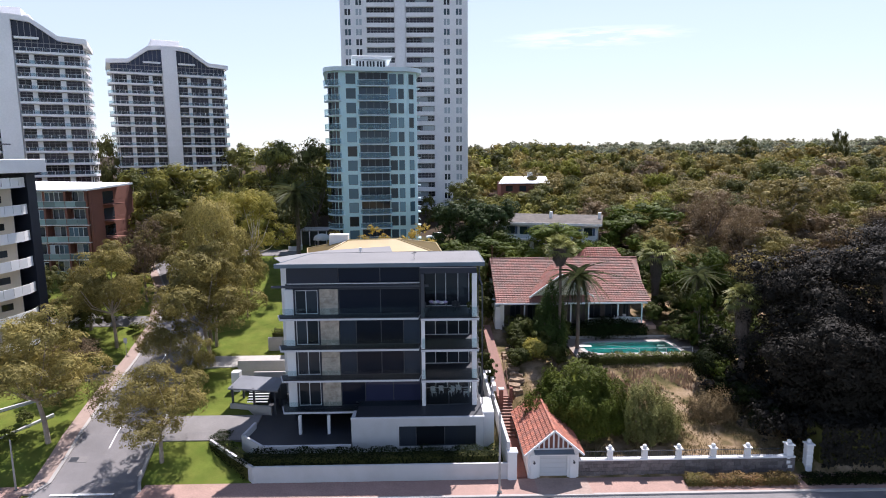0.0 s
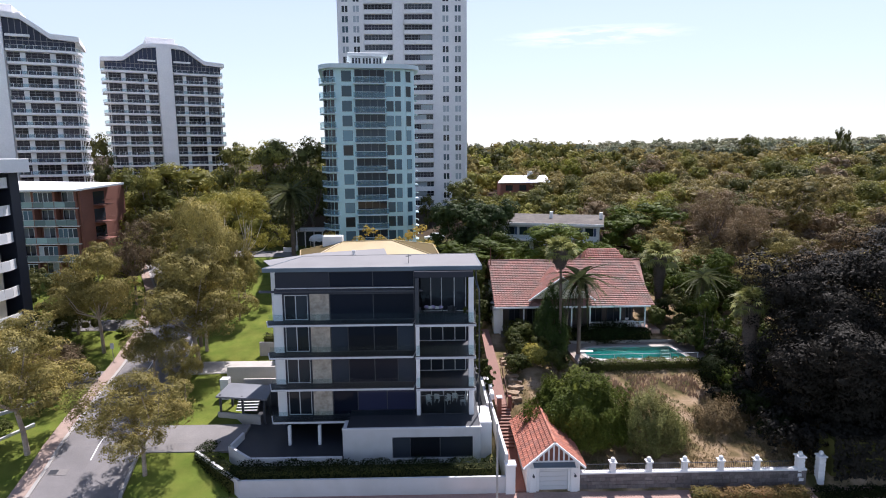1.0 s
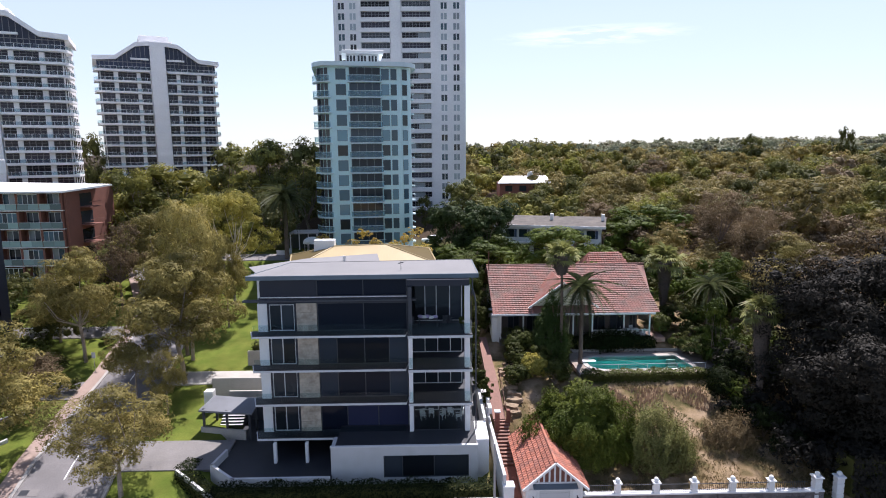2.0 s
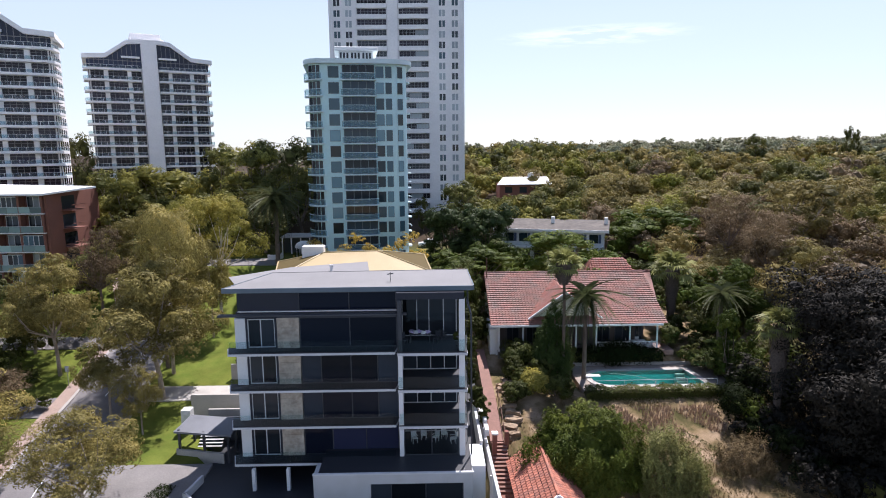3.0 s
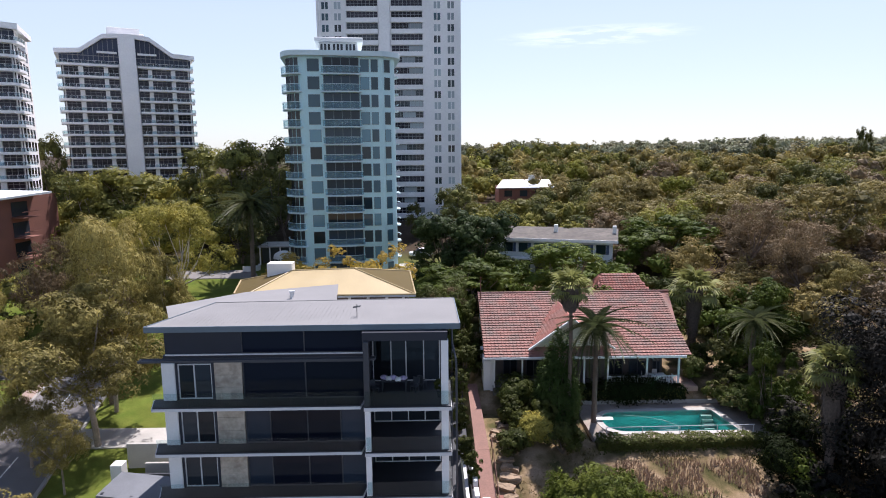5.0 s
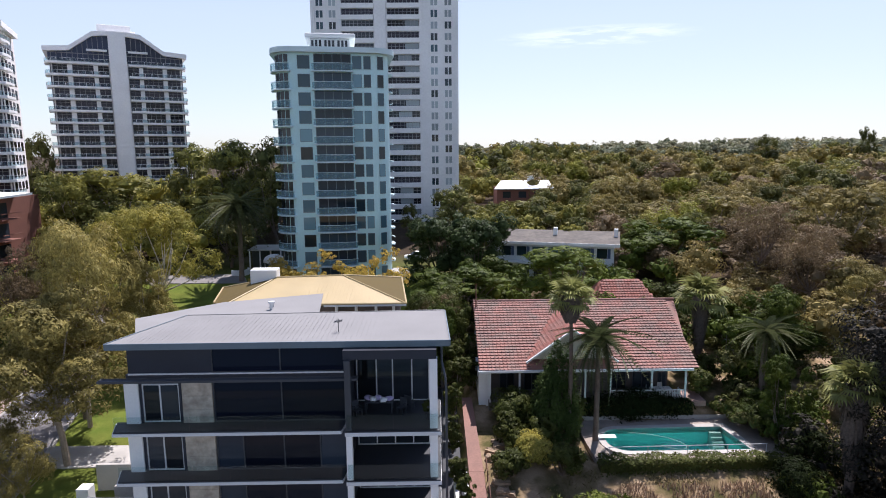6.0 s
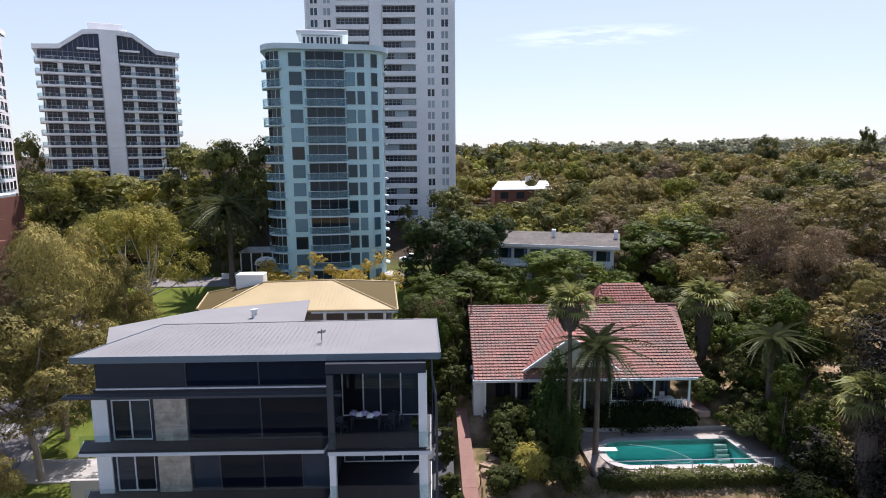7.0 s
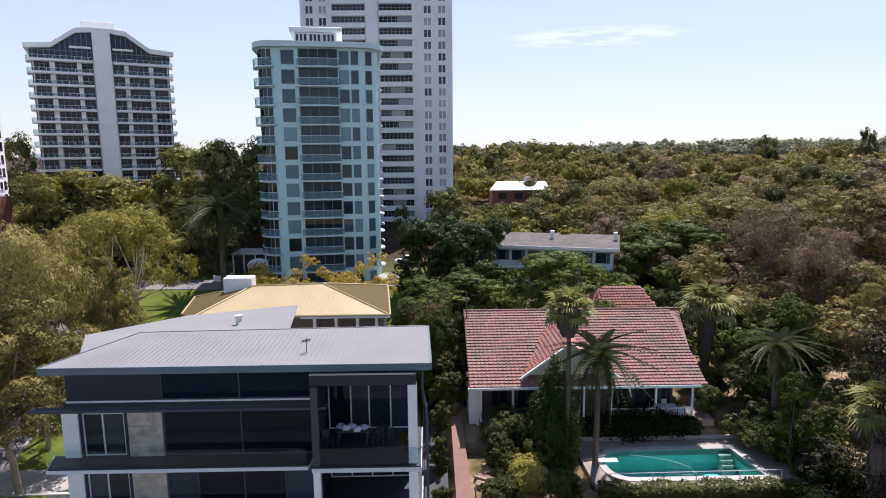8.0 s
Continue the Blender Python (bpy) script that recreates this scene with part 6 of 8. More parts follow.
def stepped_tower(M, n, h, wide=1.0, deep=18.0):
    """A white tower with a stepped crown and banded balconies, its street face along x; wide stretches its bays."""
    g = thing("white_balcony_tower", "white fourteen-storey tower with a sloping crown and wrap-round balconies", "tower", M, "twin white towers")
    z0 = 15.6
    top = z0 + n * h
    W = lambda x: 2.0 + (x - 2.0) * wide
    part("wall", boxes((-W(15.2), W(15.2), 0.0, deep, z0 - 8, top - 0.3)), TOWER_GREY, g, "grey-white rendered wall")
    part("central_fin", boxes((-2.0, 2.0, -1.6, 4, z0 - 8, top + 5.2), bevel=0.05), TOWER_WHITE, g, "tall white central fin")
    part("plant_room", boxes((-4.2, 3.6, 3.0, deep - 4, top, top + 7.5), (-2.0, 4.8, 5.5, deep - 3, top, top + 6.6), bevel=0.1), TOWER_WHITE, g, "white rooftop plant room")
    crown_top = [(2.0, top + 5.2), (W(5.5), top + 4.8), (W(10.8), top + 1.0), (W(16.4), top + 0.6)]
    glaze = [(2.0, top - 2.5), (W(15.4), top - 2.5), (W(15.4), top - 0.5), (W(10.6), top - 0.1), (W(5.4), top + 3.7), (2.0, top + 4.1)]
    for s in (-1, 1):
        bm = bmesh.new()
        low = [(x, z - 1.15) for x, z in crown_top]
        for (a, za), (b, zb), (c, zc), (d, zd) in zip(crown_top, crown_top[1:], low, low[1:]):
            vs = [bm.verts.new((s * x, y, z)) for y in (-1.5, deep - 2) for x, z in ((a, za), (b, zb), (d, zd), (c, zc))]
            for f in [(0, 1, 2, 3), (7, 6, 5, 4), (0, 4, 5, 1), (1, 5, 6, 2), (2, 6, 7, 3), (3, 7, 4, 0)]:
                bm.faces.new([vs[i] for i in (f if s < 0 else f[::-1])])
        part("crown", bm, TOWER_WHITE, g, "white sloping crown")
        bm = bmesh.new()
        vs = [bm.verts.new((s * x, -0.6, z)) for x, z in glaze]
        bm.faces.new(vs if s > 0 else vs[::-1])
        vs2 = [bm.verts.new((s * x, 0.5, z)) for x, z in glaze]
        bm.faces.new(vs2[::-1] if s > 0 else vs2)
        part("crown_glazing", bm, CROWN_GLASS, g, "dark blue crown glazing")
        x = 3.2
        while x < W(15.2):
            zt = lerp_profile([(glaze[5][0], top + 4.1), (glaze[4][0], top + 3.7), (glaze[3][0], top - 0.1), (glaze[2][0], top - 0.5)], x)
            part("mullion", boxes((s * x - 0.06, s * x + 0.06, -0.7, -0.6, top - 2.5, zt)), BRONZE, g)
            x += 1.15
        part("transom", boxes((min(s * 2.0, s * W(15.3)), max(s * 2.0, s * W(15.3)), -0.72, -0.6, top - 0.75, top - 0.6)), BRONZE, g)
        part("balcony_band", boxes((min(s * 2.4, s * W(7.0)), max(s * 2.4, s * W(7.0)), -1.5, -0.5, top + 0.0, top + 0.5)), TOWER_WHITE, g)
    # balconies that run round the corners, with open rails
    edge = [(2.3, -1.5), (W(14.4), -1.5), (W(15.9), -0.6), (W(16.4), 2.0), (W(16.4), 5.0)]
    slab, rail, bars = bmesh.new(), bmesh.new(), bmesh.new()
    for s in (-1, 1):
        pts = edge + [(W(15.0), 5.0), (W(15.0), 0.1), (2.3, 0.1)]
        prism(slab, pts if s > 0 else [(-x, y) for x, y in pts[::-1]], -0.36, 0.16)
        for (a, b), (c, d) in zip(edge, edge[1:]):
            q = [(s * a, b + 0.05), (s * c, d + 0.05), (s * c - 0.03 * s, d + 0.08), (s * a - 0.03 * s, b + 0.08)]
            prism(rail, q if s > 0 else q[::-1], 0.2, 0.92)
            tube(bars, [(s * a, b + 0.05, 0.98), (s * c, d + 0.05, 0.98)], 0.035, 4)
            k = max(2, round(math.hypot(c - a, d - b) / 1.6))
            for i in range(k):
                u = (i + 0.5) / k
                px, py = s * (a + (c - a) * u), b + (d - b) * u + 0.05
                box(bars, px - 0.03, px + 0.03, py - 0.03, py + 0.03, 0.16, 0.98)
    slab_me, rail_me, bar_me = mesh_of(slab, "balcony_slab", TOWER_WHITE), mesh_of(rail, "balustrade", TOWER_RAIL), mesh_of(bars, "handrail", TOWER_GREY)
    bays = [(2.25, 4.75, 2), (5.65, 10.3, 4), (11.5, 14.6, 3)]
    tall = h - 0.62
    glass_me = [mesh_of(boxes((W(a), W(b), -0.06, 0.02, 0, tall)), "window", TOWER_GLASS) for a, b, _ in bays]
    frame_me = [mesh_of(boxes(*[(W(a) + (W(b) - W(a)) * k / c - 0.05, W(a) + (W(b) - W(a)) * k / c + 0.05, -0.12, -0.02, 0, tall) for k in range(c + 1)], (W(a), W(b), -0.11, -0.02, tall - 0.55, tall - 0.48)), "window_frame", BRONZE) for a, b, c in bays]
    strip_me = mesh_of(boxes((W(14.95), W(15.12), -0.14, 0.02, 0, tall)), "corner_pane", TOWER_GLASS)
    side = mesh_of(boxes((-0.02, 0.06, -1.1, 1.1, 0, 1.9)), "side_window", TOWER_GLASS)
    pier = mesh_of(boxes((-0.5, 0.5, -0.45, 0.02, 0, tall)), "pier", TOWER_WHITE)
    flip = Matrix.Diagonal((-1, 1, 1, 1))
    T = Matrix.Translation
    for i in range(n):
        z = z0 + i * h
        share("balcony_slab", slab_me, g, T((0, 0, z)))
        share("balustrade", rail_me, g, T((0, 0, z)))
        share("handrail", bar_me, g, T((0, 0, z)))
        if i == n - 1:
            continue
        for s in (-1, 1):
            F = T((0, 0, z + 0.16)) @ (flip if s < 0 else Matrix.Identity(4))
            for q, f in zip(glass_me, frame_me):
                share("window", q, g, F)
                share("window_frame", f, g, F)
            share("corner_pane", strip_me, g, F)
            for x in (5.2, 10.9):
                share("pier", pier, g, T((s * W(x), 0, z + 0.16)))
        y = 2.2
        while y < deep - 2:
            share("side_window", side, g, T((W(15.2), y, z + 0.4)))
            share("side_window", side, g, pose(-W(15.2), y, z + 0.4, 0, 0, 180))
            y += 3.6


def brick_flats():
    g = thing("brick_flats", "red brick flats with a wide white roof and glass balconies", "apartment building")
    x1, y0, z0, h, n = -63.4, 52.2, 7.0, 3.05, 6
    top = z0 + n * h - 0.6
    part("wall", boxes((-92, x1, y0 + 1.4, y0 + 16, 4, top)), BRICK_RED, g, "red brick wall")
    part("roof", slab3(bmesh.new(), [(-95, y0 - 0.9, top + 0.05), (x1 + 0.5, y0 - 0.9, top + 0.05), (x1 + 3.6, y0 + 9, top + 0.7), (-95, y0 + 18, top + 1.1)], 0.3), WHITE, g, "wide white oversailing roof")
    part("end_wall", boxes((x1, x1 + 0.4, y0 + 0.3, y0 + 12, 4, top)), BRICK_RED, g, "red brick end wall")
    part("inner_wall", boxes((-92, x1, y0 + 0.1, y0 + 1.4, 4, 5)), BRICK_RED, g)
    rnd = random.Random(21)
    for i in range(n):
        z = z0 + i * h - 0.6
        part("balcony_slab", boxes((-92, x1, y0 - 0.1, y0 + 1.4, z - 0.16, z)), TOWER_GREY, g)
        for k in range(9):
            xx = x1 - 0.3 - k * 3.6
            for q in range(2):
                part("balustrade", boxes((xx - 3.5 + 1.76 * q, xx - 1.8 + 1.76 * q, y0 - 0.08, y0 - 0.04, z + 0.05, z + 0.98)), glass_mat_green, g)
            part("handrail", boxes((xx - 3.52, xx, y0 - 0.1, y0 - 0.03, z + 0.98, z + 1.04)), FRAME, g)
            # glazing set in brick: two or three lights in white frames
            near = (i + k) % 3 == 0
            ya = y0 + (0.1 if near else 1.26)
            lights = 4 if near else 2
            wa, wb = (xx - 3.4, xx - 0.15) if near else (xx - 2.9, xx - 1.0)
            for q in range(lights):
                u0, u1 = wa + (wb - wa) * q / lights, wa + (wb - wa) * (q + 1) / lights
                part("window", boxes((u0 + 0.04, u1 - 0.04, ya, ya + 0.1, z + (0.98 if near else 0.1), z + 2.55)), rnd.choice((WINDOW, BLIND, WINDOW_BLUE, WINDOW)), g)
            part("window_frame", boxes(*[(wa + (wb - wa) * q / lights - 0.05, wa + (wb - wa) * q / lights + 0.05, ya - 0.03, ya + 0.08, z + 0.1, z + 2.6) for q in range(lights + 1)], (wa, wb, ya - 0.02, ya + 0.07, z + 2.52, z + 2.62)), FRAME, g)
            part("pier", boxes((xx - 0.15, xx + 0.2, y0 - 0.02, y0 + 1.3, z, z + 2.88)), BRICK_RED, g)
        part("side_balcony", boxes((x1 + 0.4, x1 + 2.2, y0 + 4.0, y0 + 8.0, z, z + 0.15), (x1 + 2.1, x1 + 2.2, y0 + 4.0, y0 + 8.0, z + 0.9, z + 1.0)), BRICK_RED, g)
        part("window", boxes((x1 + 0.38, x1 + 0.43, y0 + 4.2, y0 + 7.8, z + 0.2, z + 2.4)), WINDOW, g)


glass_mat_green = glass_mat("green_balustrade_glass", (0.2, 0.29, 0.28), rough=0.1)


def curved_flats():
    """Cream flats with curved white balconies at the edge of the view."""
    g = thing("curved_flats", "cream flats with curved white panelled balconies and a dark end fin", "apartment building", pose(-52.9, 22.0, 0, 0, 0, 70))
    cream = mat("cream_render", (0.6, 0.52, 0.4), 0.75, big=0.06, fine=0.05)
    z0, h, n = 7.7, 3.2, 7
    top = 27.4
    part("wall", boxes((-14, -2.6, 0.5, 16, 4.0, top)), cream, g, "cream rendered wall")
    part("fin", boxes((-1.1, 0.0, -0.3, 5, 4.0, top + 1.0)), CHARCOAL, g, "dark charcoal end fin")
    part("recess", boxes((-2.6, -1.1, 2.5, 14, 4.0, top)), CHARCOAL, g)
    part("roof", boxes((-15, 0.6, -1.6, 16, top + 1.0, top + 2.6), bevel=0.05), WHITE, g, "flat white oversailing roof")
    for i in range(n):
        z = z0 + h * i
        bm = bmesh.new()
        pts = [(-14, -2.0), (-9, -1.9), (-5, -1.5), (-2.5, -0.8), (-1.15, 0.0), (-1.15, 1.0), (-14, 1.0)]
        prism(bm, pts, z - 0.25, z)
        part("balcony_slab", bm, WHITE, g)
        for (a, b), (c, d) in zip(pts[:4], pts[1:5]):
            k = 2 if c - a < 3 else 3
            for q in range(k):
                u0, u1 = q / k + 0.01, (q + 1) / k - 0.01
                p0, p1 = (a + (c - a) * u0, b + (d - b) * u0), (a + (c - a) * u1, b + (d - b) * u1)
                bm = bmesh.new()
                prism(bm, [p0, p1, (p1[0], p1[1] + 0.1), (p0[0], p0[1] + 0.1)], z, z + 0.95)
                part("balcony_panel", bm, WHITE, g)
        for x in (-9.5, -4.6):
            part("window", boxes((x - 0.7, x + 0.7, 0.42, 0.52, z + 1.2, z + 2.0)), WINDOW, g)
    bm = bmesh.new()
    tube(bm, [(-4.5, 4, top + 2.4), (-4.2, 3.5, top + 3.4), (-3.9, 3.0, top + 4.3)], 0.28, 8)
    box(bm, -6.5, -1.2, 1.5, 4.5, top + 4.3, top + 4.45)
    part("roof_mast", bm, DARK_METAL, g, "dark roof mast with a flat sail")


def yellow_house():
    g = thing("yellow_roof_house", "house with a cream-yellow ribbed steel hipped roof", "house")
    z = 17.4
    # wall coloured dark for the shaded verandah under the eave
    part("wall", boxes((-17.8, -3.6, 24.3, 31.0, 7.0, z - 0.1)), mat("shade_dark_brick_wall", (0.13, 0.1, 0.085), 0.85), g, "brown brick wall, darkened for the shade under the eave")
    ap0, ap1 = (-15.6, 28.6, 18.7), (-9.1, 28.6, 18.85)
    fl, fr_, br, bl, ll = (-18.9, 22.6, z), (-2.6, 22.6, z), (-3.6, 34.2, z), (-21.5, 30.1, z), (-20.2, 23.7, z)
    for pts, m in (([fl, fr_, ap1, ap0], YELLOW_ROOF), ([fr_, br, ap1], YELLOW_SHADED), ([br, bl, ap0, ap1], YELLOW_ROOF), ([bl, ll, ap0], YELLOW_SHADED), ([ll, fl, ap0], YELLOW_SHADED)):
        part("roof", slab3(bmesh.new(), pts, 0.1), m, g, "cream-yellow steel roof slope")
    rib = mesh_of(boxes((-0.02, 0.02, 0.0, 1.0, 0.0, 0.022)), "roof_rib", YELLOW_ROOF)
    for k in range(45):
        x = -18.6 + 0.36 * k
        y0 = 22.6
        u = 1.0
        if x < ap0[0]:
            u = 0.97 * (x + 18.9) / 3.3
        elif x > ap1[0]:
            u = 0.97 * (-2.6 - x) / 6.5
        d = Vector((0, 6.0 * u, (1.31 + 0.15 * max(0.0, min(1.0, (x - ap0[0]) / 6.5))) * u))
        if d.length > 0.4:
            share("roof_rib", rib, g, Matrix.Translation((x, y0, z + 0.012)) @ pose(0, 0, 0, math.degrees(math.atan2(d.z, d.y))) @ Matrix.Diagonal((1, d.length, 1, 1)))
    for a, b in ((fl, ap0), (ap0, ap1), (ap1, fr_), (ap1, br), (ap0, bl), (bl, ll), (fl, fr_), (fr_, br)):
        bm = bmesh.new()
        tube(bm, [(a[0], a[1], a[2] + 0.03), (b[0], b[1], b[2] + 0.03)], [0.09, 0.09], 6)
        part("roof_capping", bm, YELLOW_ROOF, g)
    part("chimney", boxes((-18.2, -15.6, 28.4, 29.8, 16.5, 19.5), bevel=0.05), WHITE, g, "broad white chimney")
    for x in (-9.0, -7.2, -5.4, -3.8):
        part("post", boxes((x - 0.12, x + 0.12, 23.2, 23.45, 9, z)), WHITE, g)
    part("gutter", boxes((-10.0, -2.6, 22.5, 22.6, z - 0.2, z - 0.05)), FRAME, g)
    for x in (-8.2, -6.3, -4.6):
        part("window", boxes((x - 0.7, x + 0.7, 24.42, 24.52, 14.6, 16.6)), WINDOW, g)


SHUTTER = mat("blue_shutter_paint", (0.06, 0.1, 0.2), 0.6)


def white_house():
    g = thing("white_flat_house", "long two-storey white house with a low grey roof", "house", pose(9.4, 64.6, 0, 0, 0, -17))
    z = 17.0
    part("wall", boxes((0, 18.4, 0.4, 9, 9.5, z)), mat("pale_blue_white", (0.7, 0.74, 0.78), 0.6, big=0.05), g, "pale rendered wall")
    part("roof", slab3(bmesh.new(), [(-0.8, -0.8, z + 0.05), (19.2, -0.8, z + 0.05), (19.2, 6, z + 1.2), (-0.8, 6, z + 1.2)], 0.2), mat("weathered_grey_roof", (0.12, 0.11, 0.1), 0.85, big=0.2, spec=0.2, dirt=(0.17, 0.15, 0.13)), g, "weathered pale grey roof")
    part("fascia", boxes((-0.85, 19.25, -0.9, -0.78, z - 0.35, z + 0.1)), WHITE, g)
    for x in (0.5, 9.3, 18.6):
        part("chimney", boxes((x - 0.3, x + 0.3, 3.2, 4.0, z + 0.4, z + 1.9), bevel=0.03), WHITE, g)
    for k in range(7):
        x = 1.2 + k * 2.45
        part("window", boxes((x, x + 1.5, 0.32, 0.42, z - 2.3, z - 0.8)), WINDOW_BLUE, g)
        part("shutter", boxes((x + 1.55, x + 2.0, 0.3, 0.42, z - 2.3, z - 0.8)), SHUTTER, g, "blue timber shutter")
    for k in range(6):
        part("window", boxes((1.2 + k * 2.6, 3.0 + k * 2.6, 0.32, 0.42, z - 5.6, z - 3.6)), WINDOW, g)
    part("balcony", boxes((0, 8.0, -1.2, 0.4, z - 3.3, z - 3.1)), WHITE, g)
    f = thing("distant_house", "distant brick bungalow with a white roof among trees", "house", pose(16.2, 125, 1.5, 0, 0, 0))
    part("wall", boxes((0, 13.5, 0, 9, 13, 20.2)), BRICK_RED, f)
    part("roof", slab3(bmesh.new(), [(-0.8, -1, 20.2), (14.4, -1, 20.2), (14.0, 5, 22.0), (1.5, 5, 22.0)], 0.2), WHITE, f, "white roof")
    part("chimney", boxes((8.5, 10.0, 4, 5, 21.5, 23.2)), WHITE, f)
    for k in range(3):
        part("window", boxes((1.5 + 4 * k, 3.5 + 4 * k, -0.05, 0.05, 17.8, 19.4)), WINDOW, f)


green_tower()
tall_tower()
BRONZE = mat("bronze_window_frame", (0.22, 0.21, 0.215), 0.5)
CROWN_GLASS = glass_mat("blue_crown_glass", (0.02, 0.028, 0.06), rough=0.05, spec=0.3)
TOWER_RAIL = tinted_pane_mat("faint_balustrade_glass", (0.35, 0.35, 0.4), 0.14)
stepped_tower(pose(-81.3, 134.0, 0, 0, 0, 28), 14, 2.946)
stepped_tower(pose(-98.8, 88.4, -0.6, 0, 0, 24), 15, 2.75, 1.0, 16.0)
brick_flats()
curved_flats()
yellow_house()
white_house()
# ---- plants ----
def quad_mesh(name, co, material, size=4):
    """A mesh of loose quads from an array of corners (count, 4, 3)."""
    co = np.asarray(co, dtype=np.float32).reshape(-1, 3)
    k = len(co) // size
    me = bpy.data.meshes.new(name)
    me.vertices.add(len(co))
    me.vertices.foreach_set("co", co.ravel())
    me.loops.add(len(co))
    me.loops.foreach_set("vertex_index", np.arange(len(co), dtype=np.int32))
    me.polygons.add(k)
    me.polygons.foreach_set("loop_start", np.arange(k, dtype=np.int32) * size)
    me.update(calc_edges=True)
    me.materials.append(material)
    return me


def leaves_at(rng, pts, out, size, aspect=0.6, turn=0.3, fine=False):
    """Diamond leaves at points; out is the way each clump faces."""
    k = len(pts)
    nrm = out + rng.normal(0, turn, (k, 3)) + (0, 0, 0.15)
    nrm /= np.linalg.norm(nrm, axis=1, keepdims=True) + 1e-9
    a = np.cross(nrm, rng.normal(0, 1, (k, 3)))
    a /= np.linalg.norm(a, axis=1, keepdims=True) + 1e-9
    b = np.cross(nrm, a)
    s = size * rng.uniform(0.6, 1.35, (k, 1))
    a, b = a * s, b * s * aspect
    if fine:
        return np.stack([pts - a, pts + a * 0.2 + b * 1.3, pts + a], 1)
    return np.stack([pts - a, pts - 0.15 * a + b, pts + a, pts - 0.15 * a - b], 1)


def crown_points(rng, lobes, clumps, per, spread, flat=0.75, tight=False):
    """Billowing clumps of leaves over the upper and outer sides of ellipsoid lobes; tight ones keep to the lobes' skins."""
    lobes = np.asarray(lobes, float)
    w = (lobes[:, 3] * lobes[:, 4] * lobes[:, 5]) ** (2 / 3)
    pick = rng.choice(len(lobes), clumps, p=w / w.sum())
    d = rng.normal(0, 1, (clumps, 3))
    d[:, 2] += 0.3
    d /= np.linalg.norm(d, axis=1, keepdims=True)
    r = rng.uniform(0.66, 0.9, (clumps, 1)) if tight else rng.uniform(0.5, 1.0, (clumps, 1)) ** 0.5
    c = lobes[pick, :3] + d * lobes[pick, 3:6] * r
    e = rng.normal(0, 1, (clumps, per, 3)) + (0.75 * d[:, None] if tight else 0.0)
    e[:, :, 2] += 0.45
    e /= np.linalg.norm(e, axis=2, keepdims=True)
    size = spread * rng.uniform(0.55, 1.45, (clumps, 1, 1))
    if tight:
        size = 0.4 * lobes[pick, 3][:, None, None] * rng.uniform(0.65, 1.3, (clumps, 1, 1))
    off = e * size * rng.uniform(0.8 if tight else 0.55, 1.12, (clumps, per, 1)) * np.array((1, 1, flat))
    pts = (c[:, None] + off).reshape(-1, 3)
    out = (e + 0.35 * d[:, None]).reshape(-1, 3)
    return pts, out, c


def lobe_cores(lobes, rng, k=0.74):
    """Added rough closed lumps that fill the shaded twiggy inside of each lobe: triangles (count, 3, 3)."""
    g = (1 + 5 ** 0.5) / 2
    v = np.array([(-1, g, 0), (1, g, 0), (-1, -g, 0), (1, -g, 0), (0, -1, g), (0, 1, g), (0, -1, -g), (0, 1, -g), (g, 0, -1), (g, 0, 1), (-g, 0, -1), (-g, 0, 1)]) / math.hypot(1, g)
    f = np.array([(0, 11, 5), (0, 5, 1), (0, 1, 7), (0, 7, 10), (0, 10, 11), (1, 5, 9), (5, 11, 4), (11, 10, 2), (10, 7, 6), (7, 1, 8), (3, 9, 4), (3, 4, 2), (3, 2, 6), (3, 6, 8), (3, 8, 9), (4, 9, 5), (2, 4, 11), (6, 2, 10), (8, 6, 7), (9, 8, 1)])
    lobes = np.asarray(lobes, float)
    p = lobes[:, None, :3] + v[None] * lobes[:, None, 3:6] * k * rng.uniform(0.8, 1.15, (len(lobes), 12, 1))
    return p[:, f].reshape(-1, 3, 3)


